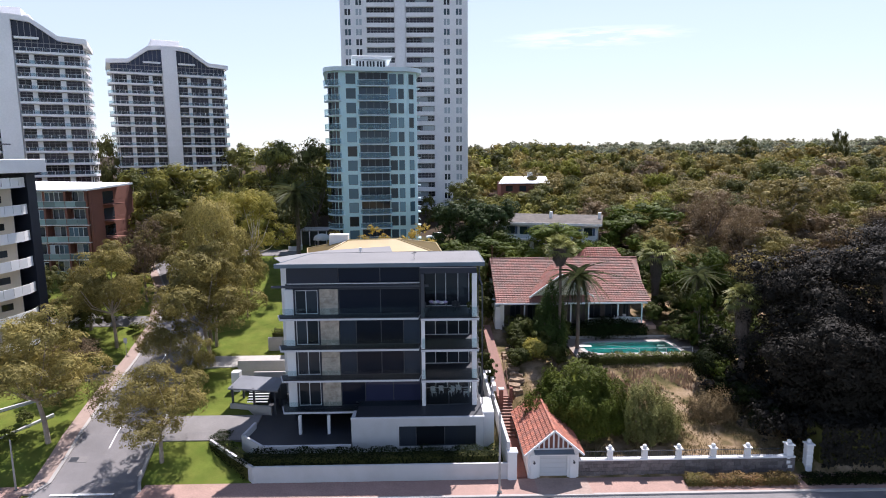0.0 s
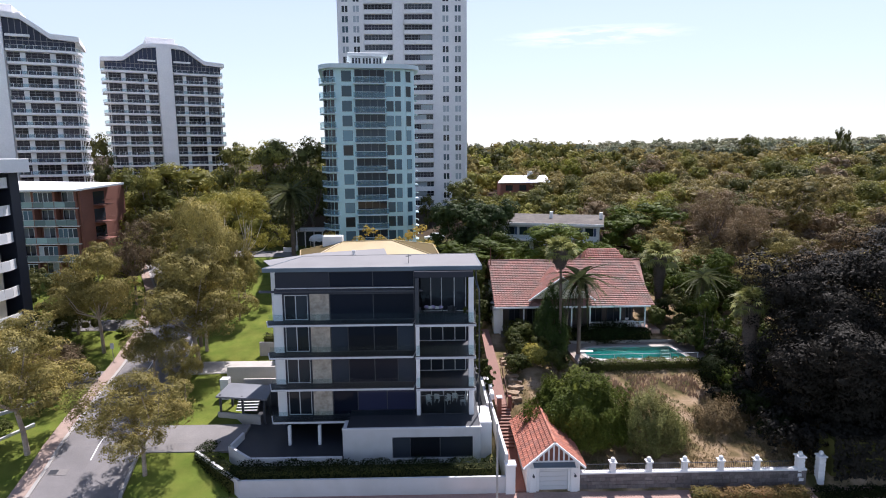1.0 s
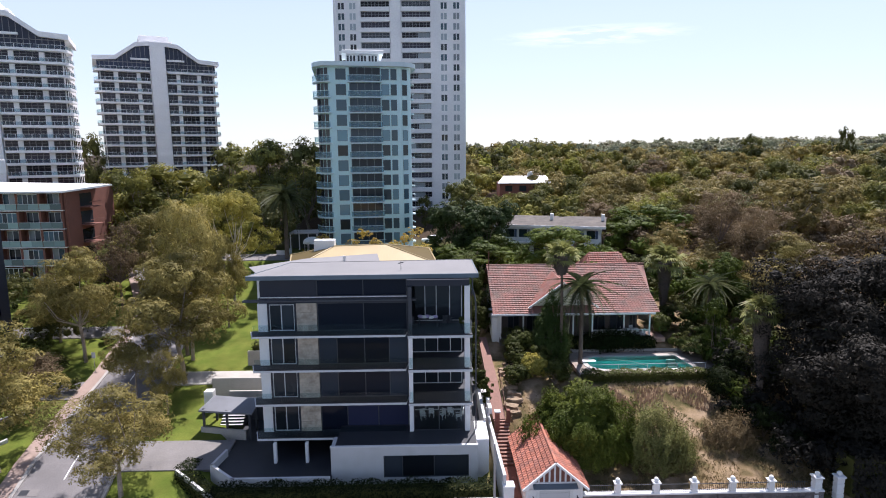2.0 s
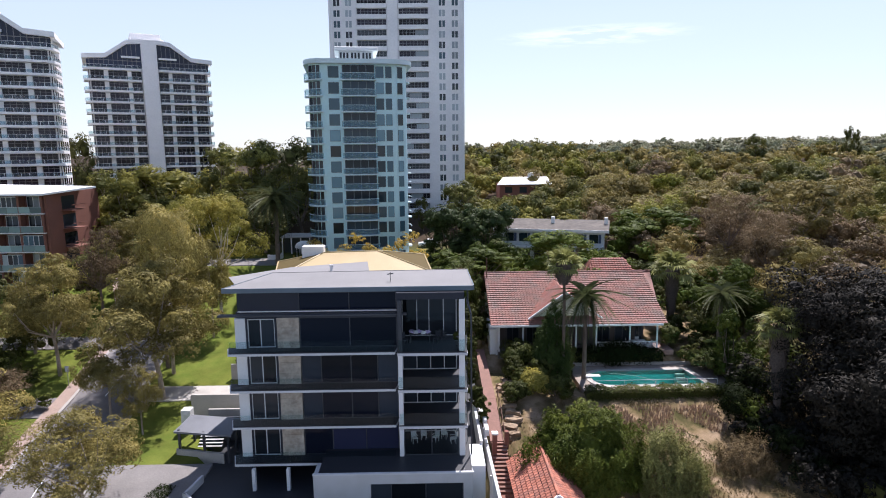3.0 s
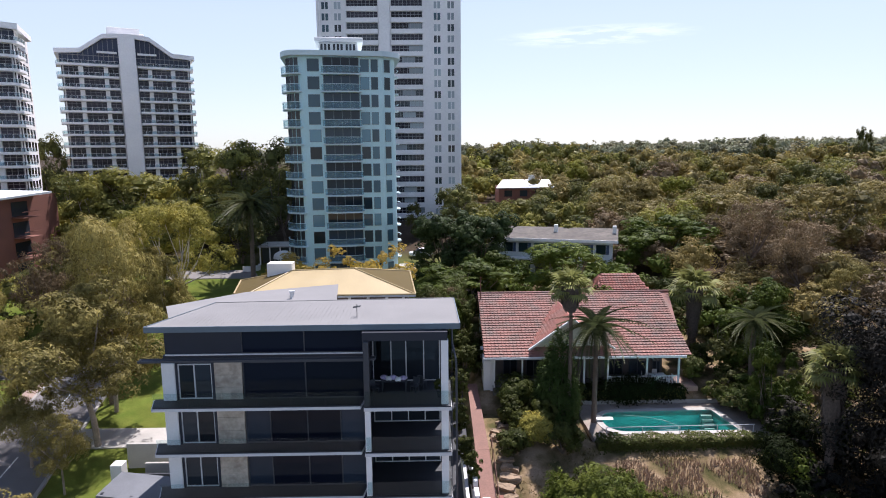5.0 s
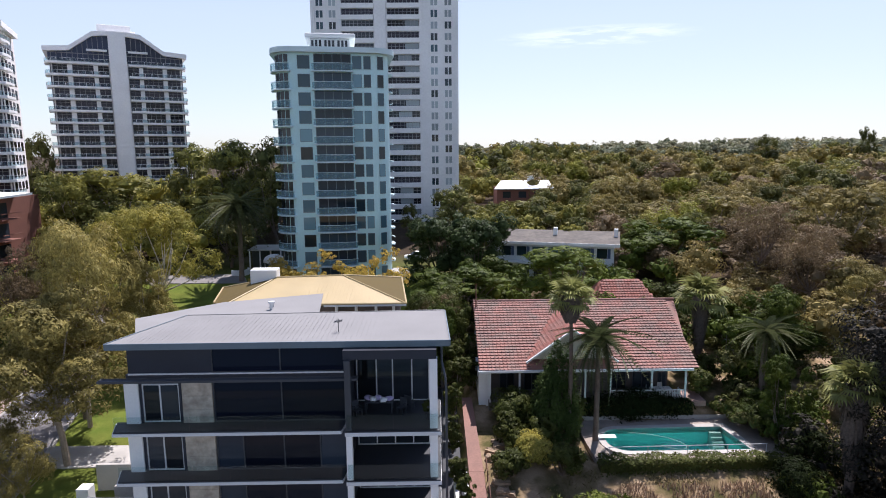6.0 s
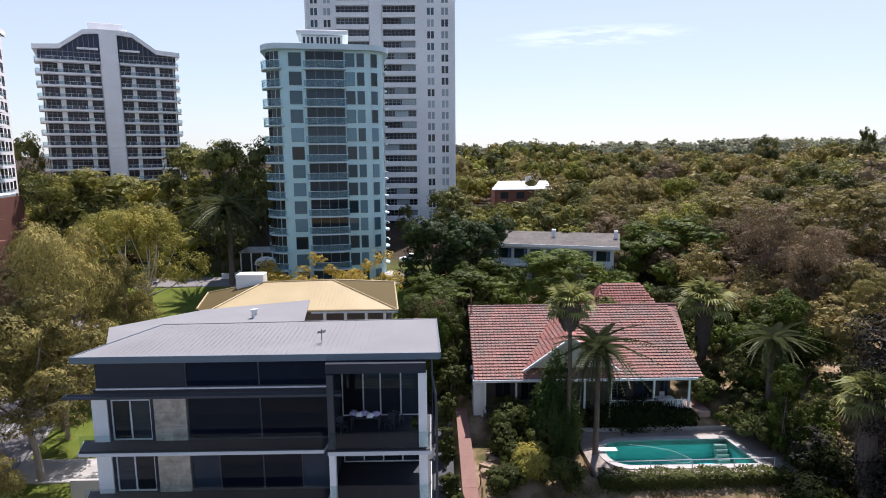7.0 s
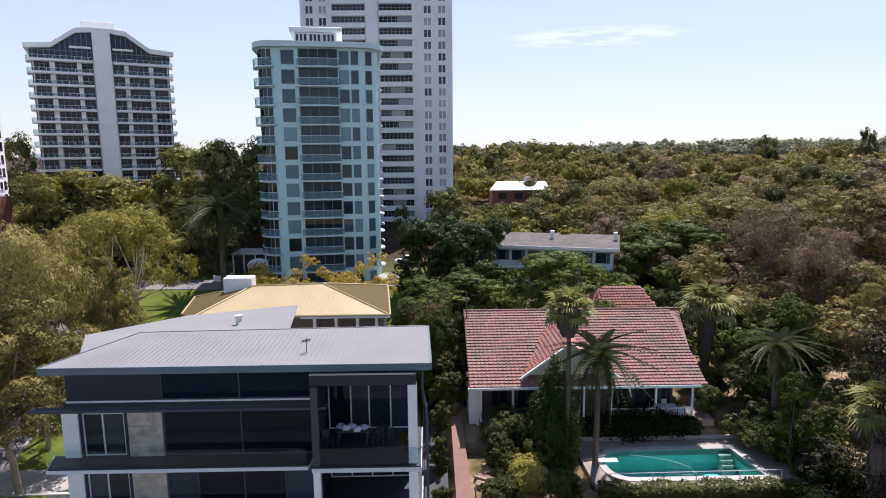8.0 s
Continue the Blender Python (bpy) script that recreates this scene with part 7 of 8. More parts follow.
def tree_model(name, label, category, seed, height, radius, leaf, bark, lobes_n=20, clumps=300, per=55, size=0.14, spread=0.6, bole=0.35, trunk=0.22, shape=1.0, group="", low=0.0, aspect=0.5, tight=False, core=0.6):
    """A tree: a tapered trunk with limbs to each lobe, and a crown of leaf clumps."""
    rng = np.random.default_rng(seed)
    t = thing(name, label, category, group=group)
    z0 = height * bole
    lobes = []
    for k in range(lobes_n):
        a = 2 * math.pi * (k + rng.uniform(-0.3, 0.3)) / max(1, lobes_n - 2)
        f = rng.uniform(0.3, 0.84) if k < lobes_n - 2 else rng.uniform(0, 0.25)
        zz = rng.uniform(z0 + low, height * 0.84) if k < lobes_n - 2 else height * rng.uniform(0.78, 0.86)
        rr = radius * rng.uniform(0.2, 0.4)
        cut = 1.0 - 0.35 * abs(zz / height - 0.55)
        lobes.append((math.cos(a) * f * radius * cut, math.sin(a) * f * radius * cut, zz, rr, rr, rr * 0.62 * shape))
    top = max(q[2] + q[5] for q in lobes)
    lobes = [(x, y, z * height / top * 1.0, a, b, c) for x, y, z, a, b, c in lobes]
    pts, out, cc = crown_points(rng, lobes, clumps, per, spread, tight=tight)
    co = leaves_at(rng, pts, out, size, aspect, fine=True)
    if tight and core:
        co = np.concatenate([co, lobe_cores(lobes, rng, core)])
    me = quad_mesh("crown", co, leaf, 3)
    ob = new("crown", me)
    ob.parent = t
    bm = bmesh.new()
    lean = rng.uniform(-0.25, 0.25, 2) * radius * 0.4
    fork = Vector((lean[0], lean[1], z0))
    tube(bm, [(0, 0, -0.4), (lean[0] * 0.3, lean[1] * 0.3, z0 * 0.5), fork], [trunk * 1.25, trunk, trunk * 0.85], 9)
    for q in lobes[::2] if lobes_n > 18 else lobes:
        e = Vector(q[:3])
        m = fork.lerp(e, 0.5) + Vector((rng.uniform(-0.3, 0.3), rng.uniform(-0.3, 0.3), -0.16 * (e - fork).length + 0.3)) + Vector((rng.uniform(-0.12, 0.12), rng.uniform(-0.12, 0.12), 0)) * (e - fork).length
        tube(bm, [fork - Vector((0, 0, 0.2)), m, e], [trunk * 0.55, trunk * 0.34, trunk * 0.12], 6)
        for k in range(4):
            c = Vector(cc[rng.integers(len(cc))])
            if (c - e).length < q[3] * 1.3:
                tube(bm, [m.lerp(e, 0.6), m.lerp(c, 0.7) + Vector((0, 0, 0.15)), c], [trunk * 0.2, trunk * 0.12, trunk * 0.05], 4)
    part("trunk", bm, bark, t)
    return t


def place_model(model, x, y, top, radius, ref_h, ref_r, angle, used, z=None):
    g = ground_z(x, y) if z is None else z
    h = max(1.5, top - g)
    m = Matrix.Translation((x, y, g)) @ Matrix.Rotation(radians(angle), 4, "Z") @ Matrix.Diagonal((radius / ref_r, radius / ref_r, h / ref_h, 1))
    if model not in used:
        used.add(model)
        model.matrix_basis = m
        return model
    return copy_thing(model, m @ Matrix.Diagonal((*(1 / s for s in model.scale), 1)))


def plant_trees():
    H, R = 10.0, 4.5
    kw = dict(height=H, radius=R)
    K = {
        "gum": [tree_model("gum_tree", "tall eucalypt with a loose olive-green crown", "tree", 11 + i, leaf=GUM, bark=BARK_PALE, tight=True, core=0.0, clumps=470, per=52, trunk=0.16, size=0.125, spread=0.52, aspect=0.45, lobes_n=22, group="eucalypts", **kw) for i in range(2)],
        "gum_green": [tree_model("gum_tree", "eucalypt with an airy light green crown", "tree", 21 + i, leaf=GUM_GREEN, bark=BARK_PALE, tight=True, core=0.0, clumps=470, per=54, trunk=0.16, size=0.125, spread=0.52, aspect=0.45, lobes_n=22, group="eucalypts", **kw) for i in range(2)],
        "airy": [tree_model("gum_tree", "airy light green eucalypt with bare pale limbs showing", "tree", 28, leaf=GUM_GREEN, bark=BARK_WHITE, clumps=420, per=50, size=0.12, spread=0.46, aspect=0.45, lobes_n=16, bole=0.38, trunk=0.12, group="eucalypts", **kw)],
        "gum_brown": [tree_model("gum_tree", "eucalypt with a brownish, sparse crown", "tree", 31 + i, leaf=GUM_BROWN, bark=BARK, clumps=260, per=38, group="eucalypts", **kw) for i in range(2)],
        "dark": [tree_model("broadleaf_tree", "tall dark green tree with a dense crown", "tree", 41 + i, tight=True, leaf=GUM_DARK, bark=BARK, clumps=320, per=44, bole=0.14, shape=1.3, lobes_n=22, group="dark trees", **kw) for i in range(2)],
        "lush": [tree_model("garden_tree", "rounded lush bright green garden tree", "tree", 51 + i, tight=True, leaf=LUSH, bark=BARK, clumps=340, per=44, bole=0.05, size=0.19, lobes_n=24, shape=1.5, group="garden trees", **kw) for i in range(2)],
        "lush_dark": [tree_model("garden_tree", "dense rounded deep green tree", "tree", 61, tight=True, leaf=HEDGE_LEAF, bark=BARK, clumps=340, per=44, bole=0.05, size=0.19, lobes_n=24, shape=1.6, group="garden trees", **kw)],
        "brownred": [tree_model("shrub_tree", "small tree with rusty brown foliage", "tree", 66, leaf=GUM_BROWN, bark=BARK, clumps=240, per=40, bole=0.12, **kw)],
    }
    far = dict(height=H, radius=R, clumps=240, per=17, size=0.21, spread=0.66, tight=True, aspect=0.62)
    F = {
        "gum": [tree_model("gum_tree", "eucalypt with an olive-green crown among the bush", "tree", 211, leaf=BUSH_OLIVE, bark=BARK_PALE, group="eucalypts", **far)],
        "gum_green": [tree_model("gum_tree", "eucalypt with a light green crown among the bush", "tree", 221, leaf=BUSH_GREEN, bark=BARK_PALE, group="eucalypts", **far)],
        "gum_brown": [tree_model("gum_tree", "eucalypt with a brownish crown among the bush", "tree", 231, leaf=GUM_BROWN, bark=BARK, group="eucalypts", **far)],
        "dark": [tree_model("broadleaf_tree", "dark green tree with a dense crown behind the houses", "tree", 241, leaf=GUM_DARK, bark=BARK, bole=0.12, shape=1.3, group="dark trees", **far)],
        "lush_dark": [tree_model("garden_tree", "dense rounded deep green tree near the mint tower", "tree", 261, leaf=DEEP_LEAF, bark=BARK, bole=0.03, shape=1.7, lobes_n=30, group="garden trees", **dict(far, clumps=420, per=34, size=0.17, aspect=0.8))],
    }
    used = set()
    rnd = random.Random(77)
    for kind, x, y, top, r in TREES:
        place_model(rnd.choice(F[kind] if y > 55 and kind in F else K[kind]), x, y, top, r, H, R, rnd.uniform(0, 360), used)
    # nearest trees of the bush, each its own
    for k in range(52):
        y = rnd.uniform(56, 150)
        x = rnd.uniform(32, 34 + (y + 50) * 0.78)
        if y < 75 and x < 40:
            continue
        kind = rnd.choice(["gum", "gum", "gum_green", "gum_brown", "gum", "dark"])
        place_model(rnd.choice(F[kind]), x, y, ground_z(x, y) + rnd.uniform(6.5, 10.5), rnd.uniform(3.6, 6.0), H, R, rnd.uniform(0, 360), used)
    for lst in list(K.values()) + list(F.values()):
        for q in lst:
            if q not in used:
                for o in list(q.children_recursive) + [q]:
                    bpy.data.objects.remove(o)


TREES = [
    ("gum", -29.3, -1.0, 11.6, 4.8),
    ("gum", -41.4, 2.0, 16.2, 6.1),
    ("gum", -45.7, 24, 19.5, 5.4),
    ("gum", -31.3, 18, 20.1, 7.0),
    ("airy", -33.1, 42, 25.0, 6.9),
    ("gum", -46.9, 46, 21.5, 6.4),
    ("gum_brown", -48.9, 40, 20.4, 3.9),
    ("gum_green", -55.0, 75, 28.4, 9.4),
    ("gum_green", -60.1, 70, 27.6, 5.1),
    ("gum_green", -43.2, 98, 33.4, 9.7),
    ("dark", -31.6, 92, 34.0, 6.0),
    ("dark", -54.4, 110, 33.3, 6.7),
    ("dark", -34.6, 72, 24.0, 5.2),
    ("gum", -52.3, 30, 15.4, 4.7),
    ("dark", -55.2, 48, 15.9, 3.8),
    ("gum_brown", -44.6, 12, 10.3, 3.8),
    ("lush_dark", 0.5, 60, 21.9, 5.8),
    ("lush_dark", 6.4, 57, 22.0, 5.2),
    ("lush", 3.7, 44, 16.7, 6.6),
    ("dark", 4.6, 92, 24.3, 5.6),
    ("lush", 17.4, 47, 18.6, 6.6),
    ("gum_green", 20.9, 95, 21.6, 6.2),
    ("lush", 36.6, 62, 20.6, 7.8),
    ("dark", -4.6, 95, 20.5, 2.5),
    ("dark", -12.7, 70, 15.8, 2.3),
    ("gum_brown", 48.4, 58, 19.6, 5.8),
    ("gum_brown", 52.1, 52, 20.1, 6.0),
    ("gum", 52.8, 80, 22.8, 6.9),
    ("lush", 35.5, 36, 15.0, 4.7),
    ("lush", 35.7, 30, 14.4, 4.4),
    ("lush", 29.1, 19, 10.1, 3.2),
    ("lush", 7.1, 50, 17.0, 3.9),
    ("lush_dark", 1.2, 33, 16.2, 2.8),
    ("lush", 0.6, 30, 15.3, 2.2),
    ("brownred", 0.6, 33, 15.7, 2.5),
    ("gum", -32.7, 24, 25.0, 5.1),
    ("gum", -31.5, 34, 19.8, 3.4),
    ("dark", -59.2, 78, 27.6, 8.1),
    ("gum_green", -70.3, 85, 27.4, 6.1),
    ("dark", -40.6, 95, 33.4, 6.6),
    ("dark", -92.1, 115, 36.1, 5.1),
    ("gum", -35.9, 38, 19.8, 3.6),
    ("gum_brown", 44.4, 50, 23.9, 5.2),
    ("gum_brown", 44.4, 40, 22.1, 3.9),
    ("gum", 60.8, 60, 25.4, 6.7),
    ("lush", 28.3, 16, 14.3, 2.2),
    ("lush", 30.3, 26, 14.7, 3.2),
    ("lush", 35.1, 30, 17.0, 3.4),
    ("gum", 47.1, 34, 17.8, 3.6),
    ("lush_dark", 29.0, 42, 14.8, 2.7),
    ("lush_dark", -0.8, 36, 15.4, 2.6),
    ("gum", -35.4, 15.0, 13.4, 3.3),
    ("gum", -30.4, 11.2, 10.8, 2.2),
    ("gum_brown", -33.9, 25.5, 18.5, 4.0),
    ("dark", 198, 250, 41.2, 3.8),
    ("dark", 206, 256, 39.8, 3.6),
    ("dark", 152, 250, 38.0, 6.0),
]


def woods(name, seed, region, spacing, hgt, rad, leaves, size, leaf, label, lobes_n=9, relief=0.0, core=0.66):
    """A stretch of bush: many domed, billowing crowns in one object for each kind of foliage (material, share)."""
    rng = np.random.default_rng(seed)
    x0, x1, y0, y1 = region
    kinds = leaf if isinstance(leaf, list) else [(leaf, 1.0)]
    share_ = np.array([k[1] for k in kinds], float)
    out = [[] for _ in kinds]
    y = y0
    while y < y1:
        x = x0 + spacing * rng.uniform(0, 1)
        while x < x1(y):
            px, py = x + rng.uniform(-0.4, 0.4) * spacing, y + rng.uniform(-0.4, 0.4) * spacing
            x += spacing
            h = hgt[0] + (hgt[1] - hgt[0]) * rng.uniform() ** 1.5
            r = rad[0] + (rad[1] - rad[0]) * rng.uniform()
            z = ground_z(px, py) + relief * noise.noise((px * 0.011, py * 0.011, 5.0))
            hz = min(0.5 * h, 0.85 * r)
            d = rng.normal(0, 1, (lobes_n, 3))
            d[:, 2] = np.abs(d[:, 2]) - 0.25
            d /= np.linalg.norm(d, axis=1, keepdims=True)
            lr = r * rng.uniform(0.34, 0.52, lobes_n)
            lobes = np.stack([px + d[:, 0] * 0.62 * r, py + d[:, 1] * 0.62 * r, z + h - hz + d[:, 2] * 0.62 * hz, lr, lr, lr * min(1.0, hz / r + 0.1)], 1)
            clumps = max(6, leaves // 15)
            pts, o, _ = crown_points(rng, lobes, clumps, 15, 0.0, 0.85, tight=True)
            q = out[rng.choice(len(kinds), p=share_ / share_.sum())]
            q.append(leaves_at(rng, pts, o, size, 0.62, fine=True))
            if core:
                q.append(lobe_cores(lobes, rng, core))
        y += spacing * 0.87
    for (m, _), q in zip(kinds, out):
        if q:
            tagged(new(name, quad_mesh(name, np.concatenate(q), m, 3)), label, "bush", kind="stuff")


def far_bush():
    wide = lambda y: 30 + (y + 50) * 0.85
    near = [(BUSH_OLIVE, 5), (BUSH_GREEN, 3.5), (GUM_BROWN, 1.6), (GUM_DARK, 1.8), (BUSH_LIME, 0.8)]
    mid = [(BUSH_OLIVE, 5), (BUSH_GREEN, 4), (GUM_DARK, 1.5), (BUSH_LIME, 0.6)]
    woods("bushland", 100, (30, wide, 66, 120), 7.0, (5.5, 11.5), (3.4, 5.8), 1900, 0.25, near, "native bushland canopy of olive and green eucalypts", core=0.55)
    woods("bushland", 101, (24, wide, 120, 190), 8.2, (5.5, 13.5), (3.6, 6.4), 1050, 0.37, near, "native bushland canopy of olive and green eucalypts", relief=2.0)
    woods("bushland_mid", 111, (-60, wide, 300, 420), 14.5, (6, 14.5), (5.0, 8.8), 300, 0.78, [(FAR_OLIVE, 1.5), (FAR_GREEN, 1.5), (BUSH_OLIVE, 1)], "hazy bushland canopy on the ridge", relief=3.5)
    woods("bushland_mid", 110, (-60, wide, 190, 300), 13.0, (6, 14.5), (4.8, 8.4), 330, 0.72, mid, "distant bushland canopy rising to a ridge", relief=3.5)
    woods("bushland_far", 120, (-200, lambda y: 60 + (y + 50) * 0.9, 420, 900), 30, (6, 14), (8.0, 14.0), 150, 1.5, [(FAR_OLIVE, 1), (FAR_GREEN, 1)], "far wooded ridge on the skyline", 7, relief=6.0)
    woods("woods_behind", 131, (-190, lambda y: -22.0, 100, 150), 9, (8, 13), (4, 6.5), 420, 0.5, [(GUM_DARK, 2), (GUM_GREEN, 1)], "dark trees behind the towers")
    woods("woods_behind", 132, (-150, lambda y: -48.0, 68, 100), 8, (6, 10), (3.5, 5.5), 700, 0.36, GUM_GREEN, "green trees between the towers")
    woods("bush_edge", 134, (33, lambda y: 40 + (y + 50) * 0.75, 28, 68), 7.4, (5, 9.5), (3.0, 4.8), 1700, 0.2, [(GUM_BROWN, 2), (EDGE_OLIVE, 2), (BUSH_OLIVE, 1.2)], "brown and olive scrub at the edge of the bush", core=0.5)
    woods("garden_thicket", 136, (27.5, lambda y: 36.0, 10, 40), 4.2, (2.2, 5.0), (1.4, 2.6), 760, 0.15, LUSH, "lush green garden thicket beside the palms", 6, core=0.45)
    # near-black fig leaves on this thicket carry the deep shade beside the fig
    woods("garden_thicket", 148, (26.5, lambda y: 40.0, -2, 12.5), 3.6, (2.0, 5.0), (1.4, 2.6), 560, 0.16, FIG, "thicket beside the fig, near-black to stand for shade", 6, core=0.4)
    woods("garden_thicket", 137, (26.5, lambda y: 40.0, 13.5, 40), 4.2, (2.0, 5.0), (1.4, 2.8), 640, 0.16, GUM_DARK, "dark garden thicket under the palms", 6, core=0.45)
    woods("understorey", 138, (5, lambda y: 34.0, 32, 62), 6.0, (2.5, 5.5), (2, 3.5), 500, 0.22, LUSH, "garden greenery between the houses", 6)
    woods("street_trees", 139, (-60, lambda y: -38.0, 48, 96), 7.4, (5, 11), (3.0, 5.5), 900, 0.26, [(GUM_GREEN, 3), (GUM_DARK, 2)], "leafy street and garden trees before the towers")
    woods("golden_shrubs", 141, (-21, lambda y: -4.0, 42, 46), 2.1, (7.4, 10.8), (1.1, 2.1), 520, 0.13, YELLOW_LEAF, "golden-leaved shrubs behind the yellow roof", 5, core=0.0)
    # same near-black leaves here, in place of the shade under the fig
    woods("shade_thicket", 142, (26.4, lambda y: 46.0, -2.2, 9), 2.3, (2.2, 5.0), (1.5, 2.6), 300, 0.2, FIG, "thicket under the fig, near-black to stand for deep shade", 5, core=0.0)
    woods("scrub_floor", 143, (31, lambda y: 62.0, 9, 52), 4.0, (1.4, 3.4), (1.3, 2.4), 260, 0.2, GUM_DARK, "low dark scrub under the bush trees", 5, core=0.4)
    woods("lot_undergrowth", 147, (-68, lambda y: -47.5 - 0.12 * (y - 20), 21, 46), 4.6, (2.4, 6.0), (1.8, 3.2), 700, 0.16, [(HEDGE_LEAF, 1), (GUM_DARK, 2)], "dark garden trees behind the verge across the side street", 7, core=0.45)
    woods("lot_undergrowth", 144, (-58, lambda y: -44.0, -1, 30), 4.2, (0.9, 2.6), (1.0, 2.0), 420, 0.13, HEDGE_LEAF, "dark undergrowth on the lot across the side street", 5)
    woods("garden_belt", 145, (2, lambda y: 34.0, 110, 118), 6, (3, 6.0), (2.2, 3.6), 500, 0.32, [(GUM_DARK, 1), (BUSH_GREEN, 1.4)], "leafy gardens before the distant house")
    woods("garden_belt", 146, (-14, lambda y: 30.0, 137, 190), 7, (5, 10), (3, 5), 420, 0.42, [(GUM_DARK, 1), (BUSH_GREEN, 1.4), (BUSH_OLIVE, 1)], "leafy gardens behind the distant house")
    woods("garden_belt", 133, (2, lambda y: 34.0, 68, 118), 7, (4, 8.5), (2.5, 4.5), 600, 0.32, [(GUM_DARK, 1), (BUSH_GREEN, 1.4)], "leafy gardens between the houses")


def pinnate(rng, length, droop, width, leaflets=22, up=0.6):
    """One feather frond along +x as leaflet quads."""
    q = []
    for k in range(leaflets):
        u = 0.12 + 0.88 * k / (leaflets - 1)
        p = np.array((length * u * (1 - 0.12 * u), 0, up * length * u - droop * length * u * u))
        w = width * (0.35 + 1.3 * u) * (1.12 - u) * 1.5
        for s in (-1, 1):
            tip = p + np.array((0.35 * w, s * w, -0.35 * w))
            d = np.array((length * 0.022, 0, 0))
            q.append([p - d, p + d, tip + d * 0.4, tip - d * 0.4])
    for k in range(6):
        u0, u1 = k / 6, (k + 1) / 6
        f = lambda u: np.array((length * u * (1 - 0.12 * u), 0, up * length * u - droop * length * u * u))
        s = np.array((0, 0.03, 0))
        q.append([f(u0) - s, f(u0) + s, f(u1) + s, f(u1) - s])
    return np.array(q)


def fan(rng, stalk, size, blades=15):
    """One fan frond along +x: a stalk and a pleated fan whose tips hang."""
    q = []
    base = np.array((stalk, 0, 0))
    for k in range(blades):
        a = math.radians(-105 + 210 * k / (blades - 1))
        c, s = math.cos(a), math.sin(a)
        mid = base + size * 0.62 * np.array((c, s, 0.03))
        tip = base + size * np.array((c, s, -0.5)) * rng.uniform(0.75, 1.25)
        n = size * 0.085 * np.array((-s, c, 0))
        q.append([base, mid + n, tip, mid - n])
    w = np.array((0, 0.03, 0))
    q.append([-w, w, base + w, base - w])
    return np.array(q)


def palm(x, y, base, crown, kind, seed, r=2.2, skirt=0.0, label="", trunk=0.2):
    rng = np.random.default_rng(seed)
    p = thing("palm_tree", label, "palm", Matrix.Translation((x, y, base)), "garden palms")
    h = crown - base
    q = []
    n = 28 if kind == "fan" else 46 if r < 4 else 84
    for k in range(n):
        az = 2.399 * k + rng.uniform(-0.2, 0.2)
        tilt = math.radians(86 - 112 * k / n) if kind == "fan" else math.radians(80 - 112 * k / n)
        f = fan(rng, r * 0.58, r * 0.46) if kind == "fan" else pinnate(rng, r, 1.4 + rng.uniform(-0.4, 0.6), r * (0.19 if r < 4 else 0.13), leaflets=28, up=0.3)
        c, s, ct, st = math.cos(az), math.sin(az), math.cos(tilt), math.sin(tilt)
        rot = np.array(((c, -s, 0), (s, c, 0), (0, 0, 1))) @ np.array(((ct, 0, -st), (0, 1, 0), (st, 0, ct)))
        q.append(f @ rot.T * rng.uniform(0.85, 1.1) + (0, 0, h))
    me = quad_mesh("crown", np.concatenate(q), DATE_LEAF if kind == "pinnate" else PALM_LEAF)
    o = new("crown", me)
    o.parent = p
    bm = bmesh.new()
    bend = rng.uniform(-0.15, 0.15, 2)
    k = 10
    tube(bm, [(bend[0] * math.sin(3 * i / k), bend[1] * math.sin(3 * i / k), -0.4 + (h + 0.4) * i / k) for i in range(k + 1)], [trunk * (1.25 - 0.35 * i / k + 0.05 * (i % 2)) for i in range(k + 1)], 9)
    part("trunk", bm, BARK, p)
    if skirt:
        pts = rng.uniform(0, 1, (700, 3))
        az, zz, rr = pts[:, 0] * 6.283, h - 0.1 - pts[:, 1] * skirt, (0.35 + 0.6 * np.sin(np.clip(1 - pts[:, 1], 0, 1) * 1.5)) * (0.7 + 0.3 * pts[:, 2])
        c = np.stack([rr * np.cos(az), rr * np.sin(az), zz], 1)
        d = np.stack([np.cos(az) * 0.2, np.sin(az) * 0.2, -np.ones(700)], 1) * 0.5
        w = np.stack([-np.sin(az), np.cos(az), 0 * az], 1) * 0.09
        me = quad_mesh("thatch", np.stack([c - d - w, c - d + w, c + d + w * 0.4, c + d - w * 0.4], 1), THATCH)
        o = new("thatch", me)
        o.parent = p
        o["label"] = "hanging skirt of dead fronds"
    return p


def shrub(name, label, x, y, r, h, leaf, seed, clumps=60, per=60, size=0.13, z=None, category="shrub", ry=None, spread=0.5):
    rng = np.random.default_rng(seed)
    t = thing(name, label, category, Matrix.Translation((x, y, ground_z(x, y) if z is None else z)))
    lobes = [(rng.uniform(-0.45, 0.45) * r, rng.uniform(-0.45, 0.45) * (ry or r), h * rng.uniform(0.35, 0.68), r * 0.55, (ry or r) * 0.55, h * 0.34) for _ in range(8)]
    lobes.append((0, 0, h * 0.6, r * 0.6, (ry or r) * 0.6, h * 0.4))
    pts, out, cc = crown_points(rng, lobes, clumps, per, spread, tight=True)
    keep = pts[:, 2] > -0.1
    o = new("foliage", quad_mesh("foliage", leaves_at(rng, pts[keep], out[keep], size, 0.55, fine=True), leaf, 3))
    o.parent = t
    bm = bmesh.new()
    for k in range(7):
        e = Vector(cc[rng.integers(len(cc))])
        tube(bm, [(0, 0, -0.1), e * 0.45 + Vector((0, 0, 0.1)), e], [0.07, 0.045, 0.02], 5)
    part("stem", bm, BARK, t)
    return t


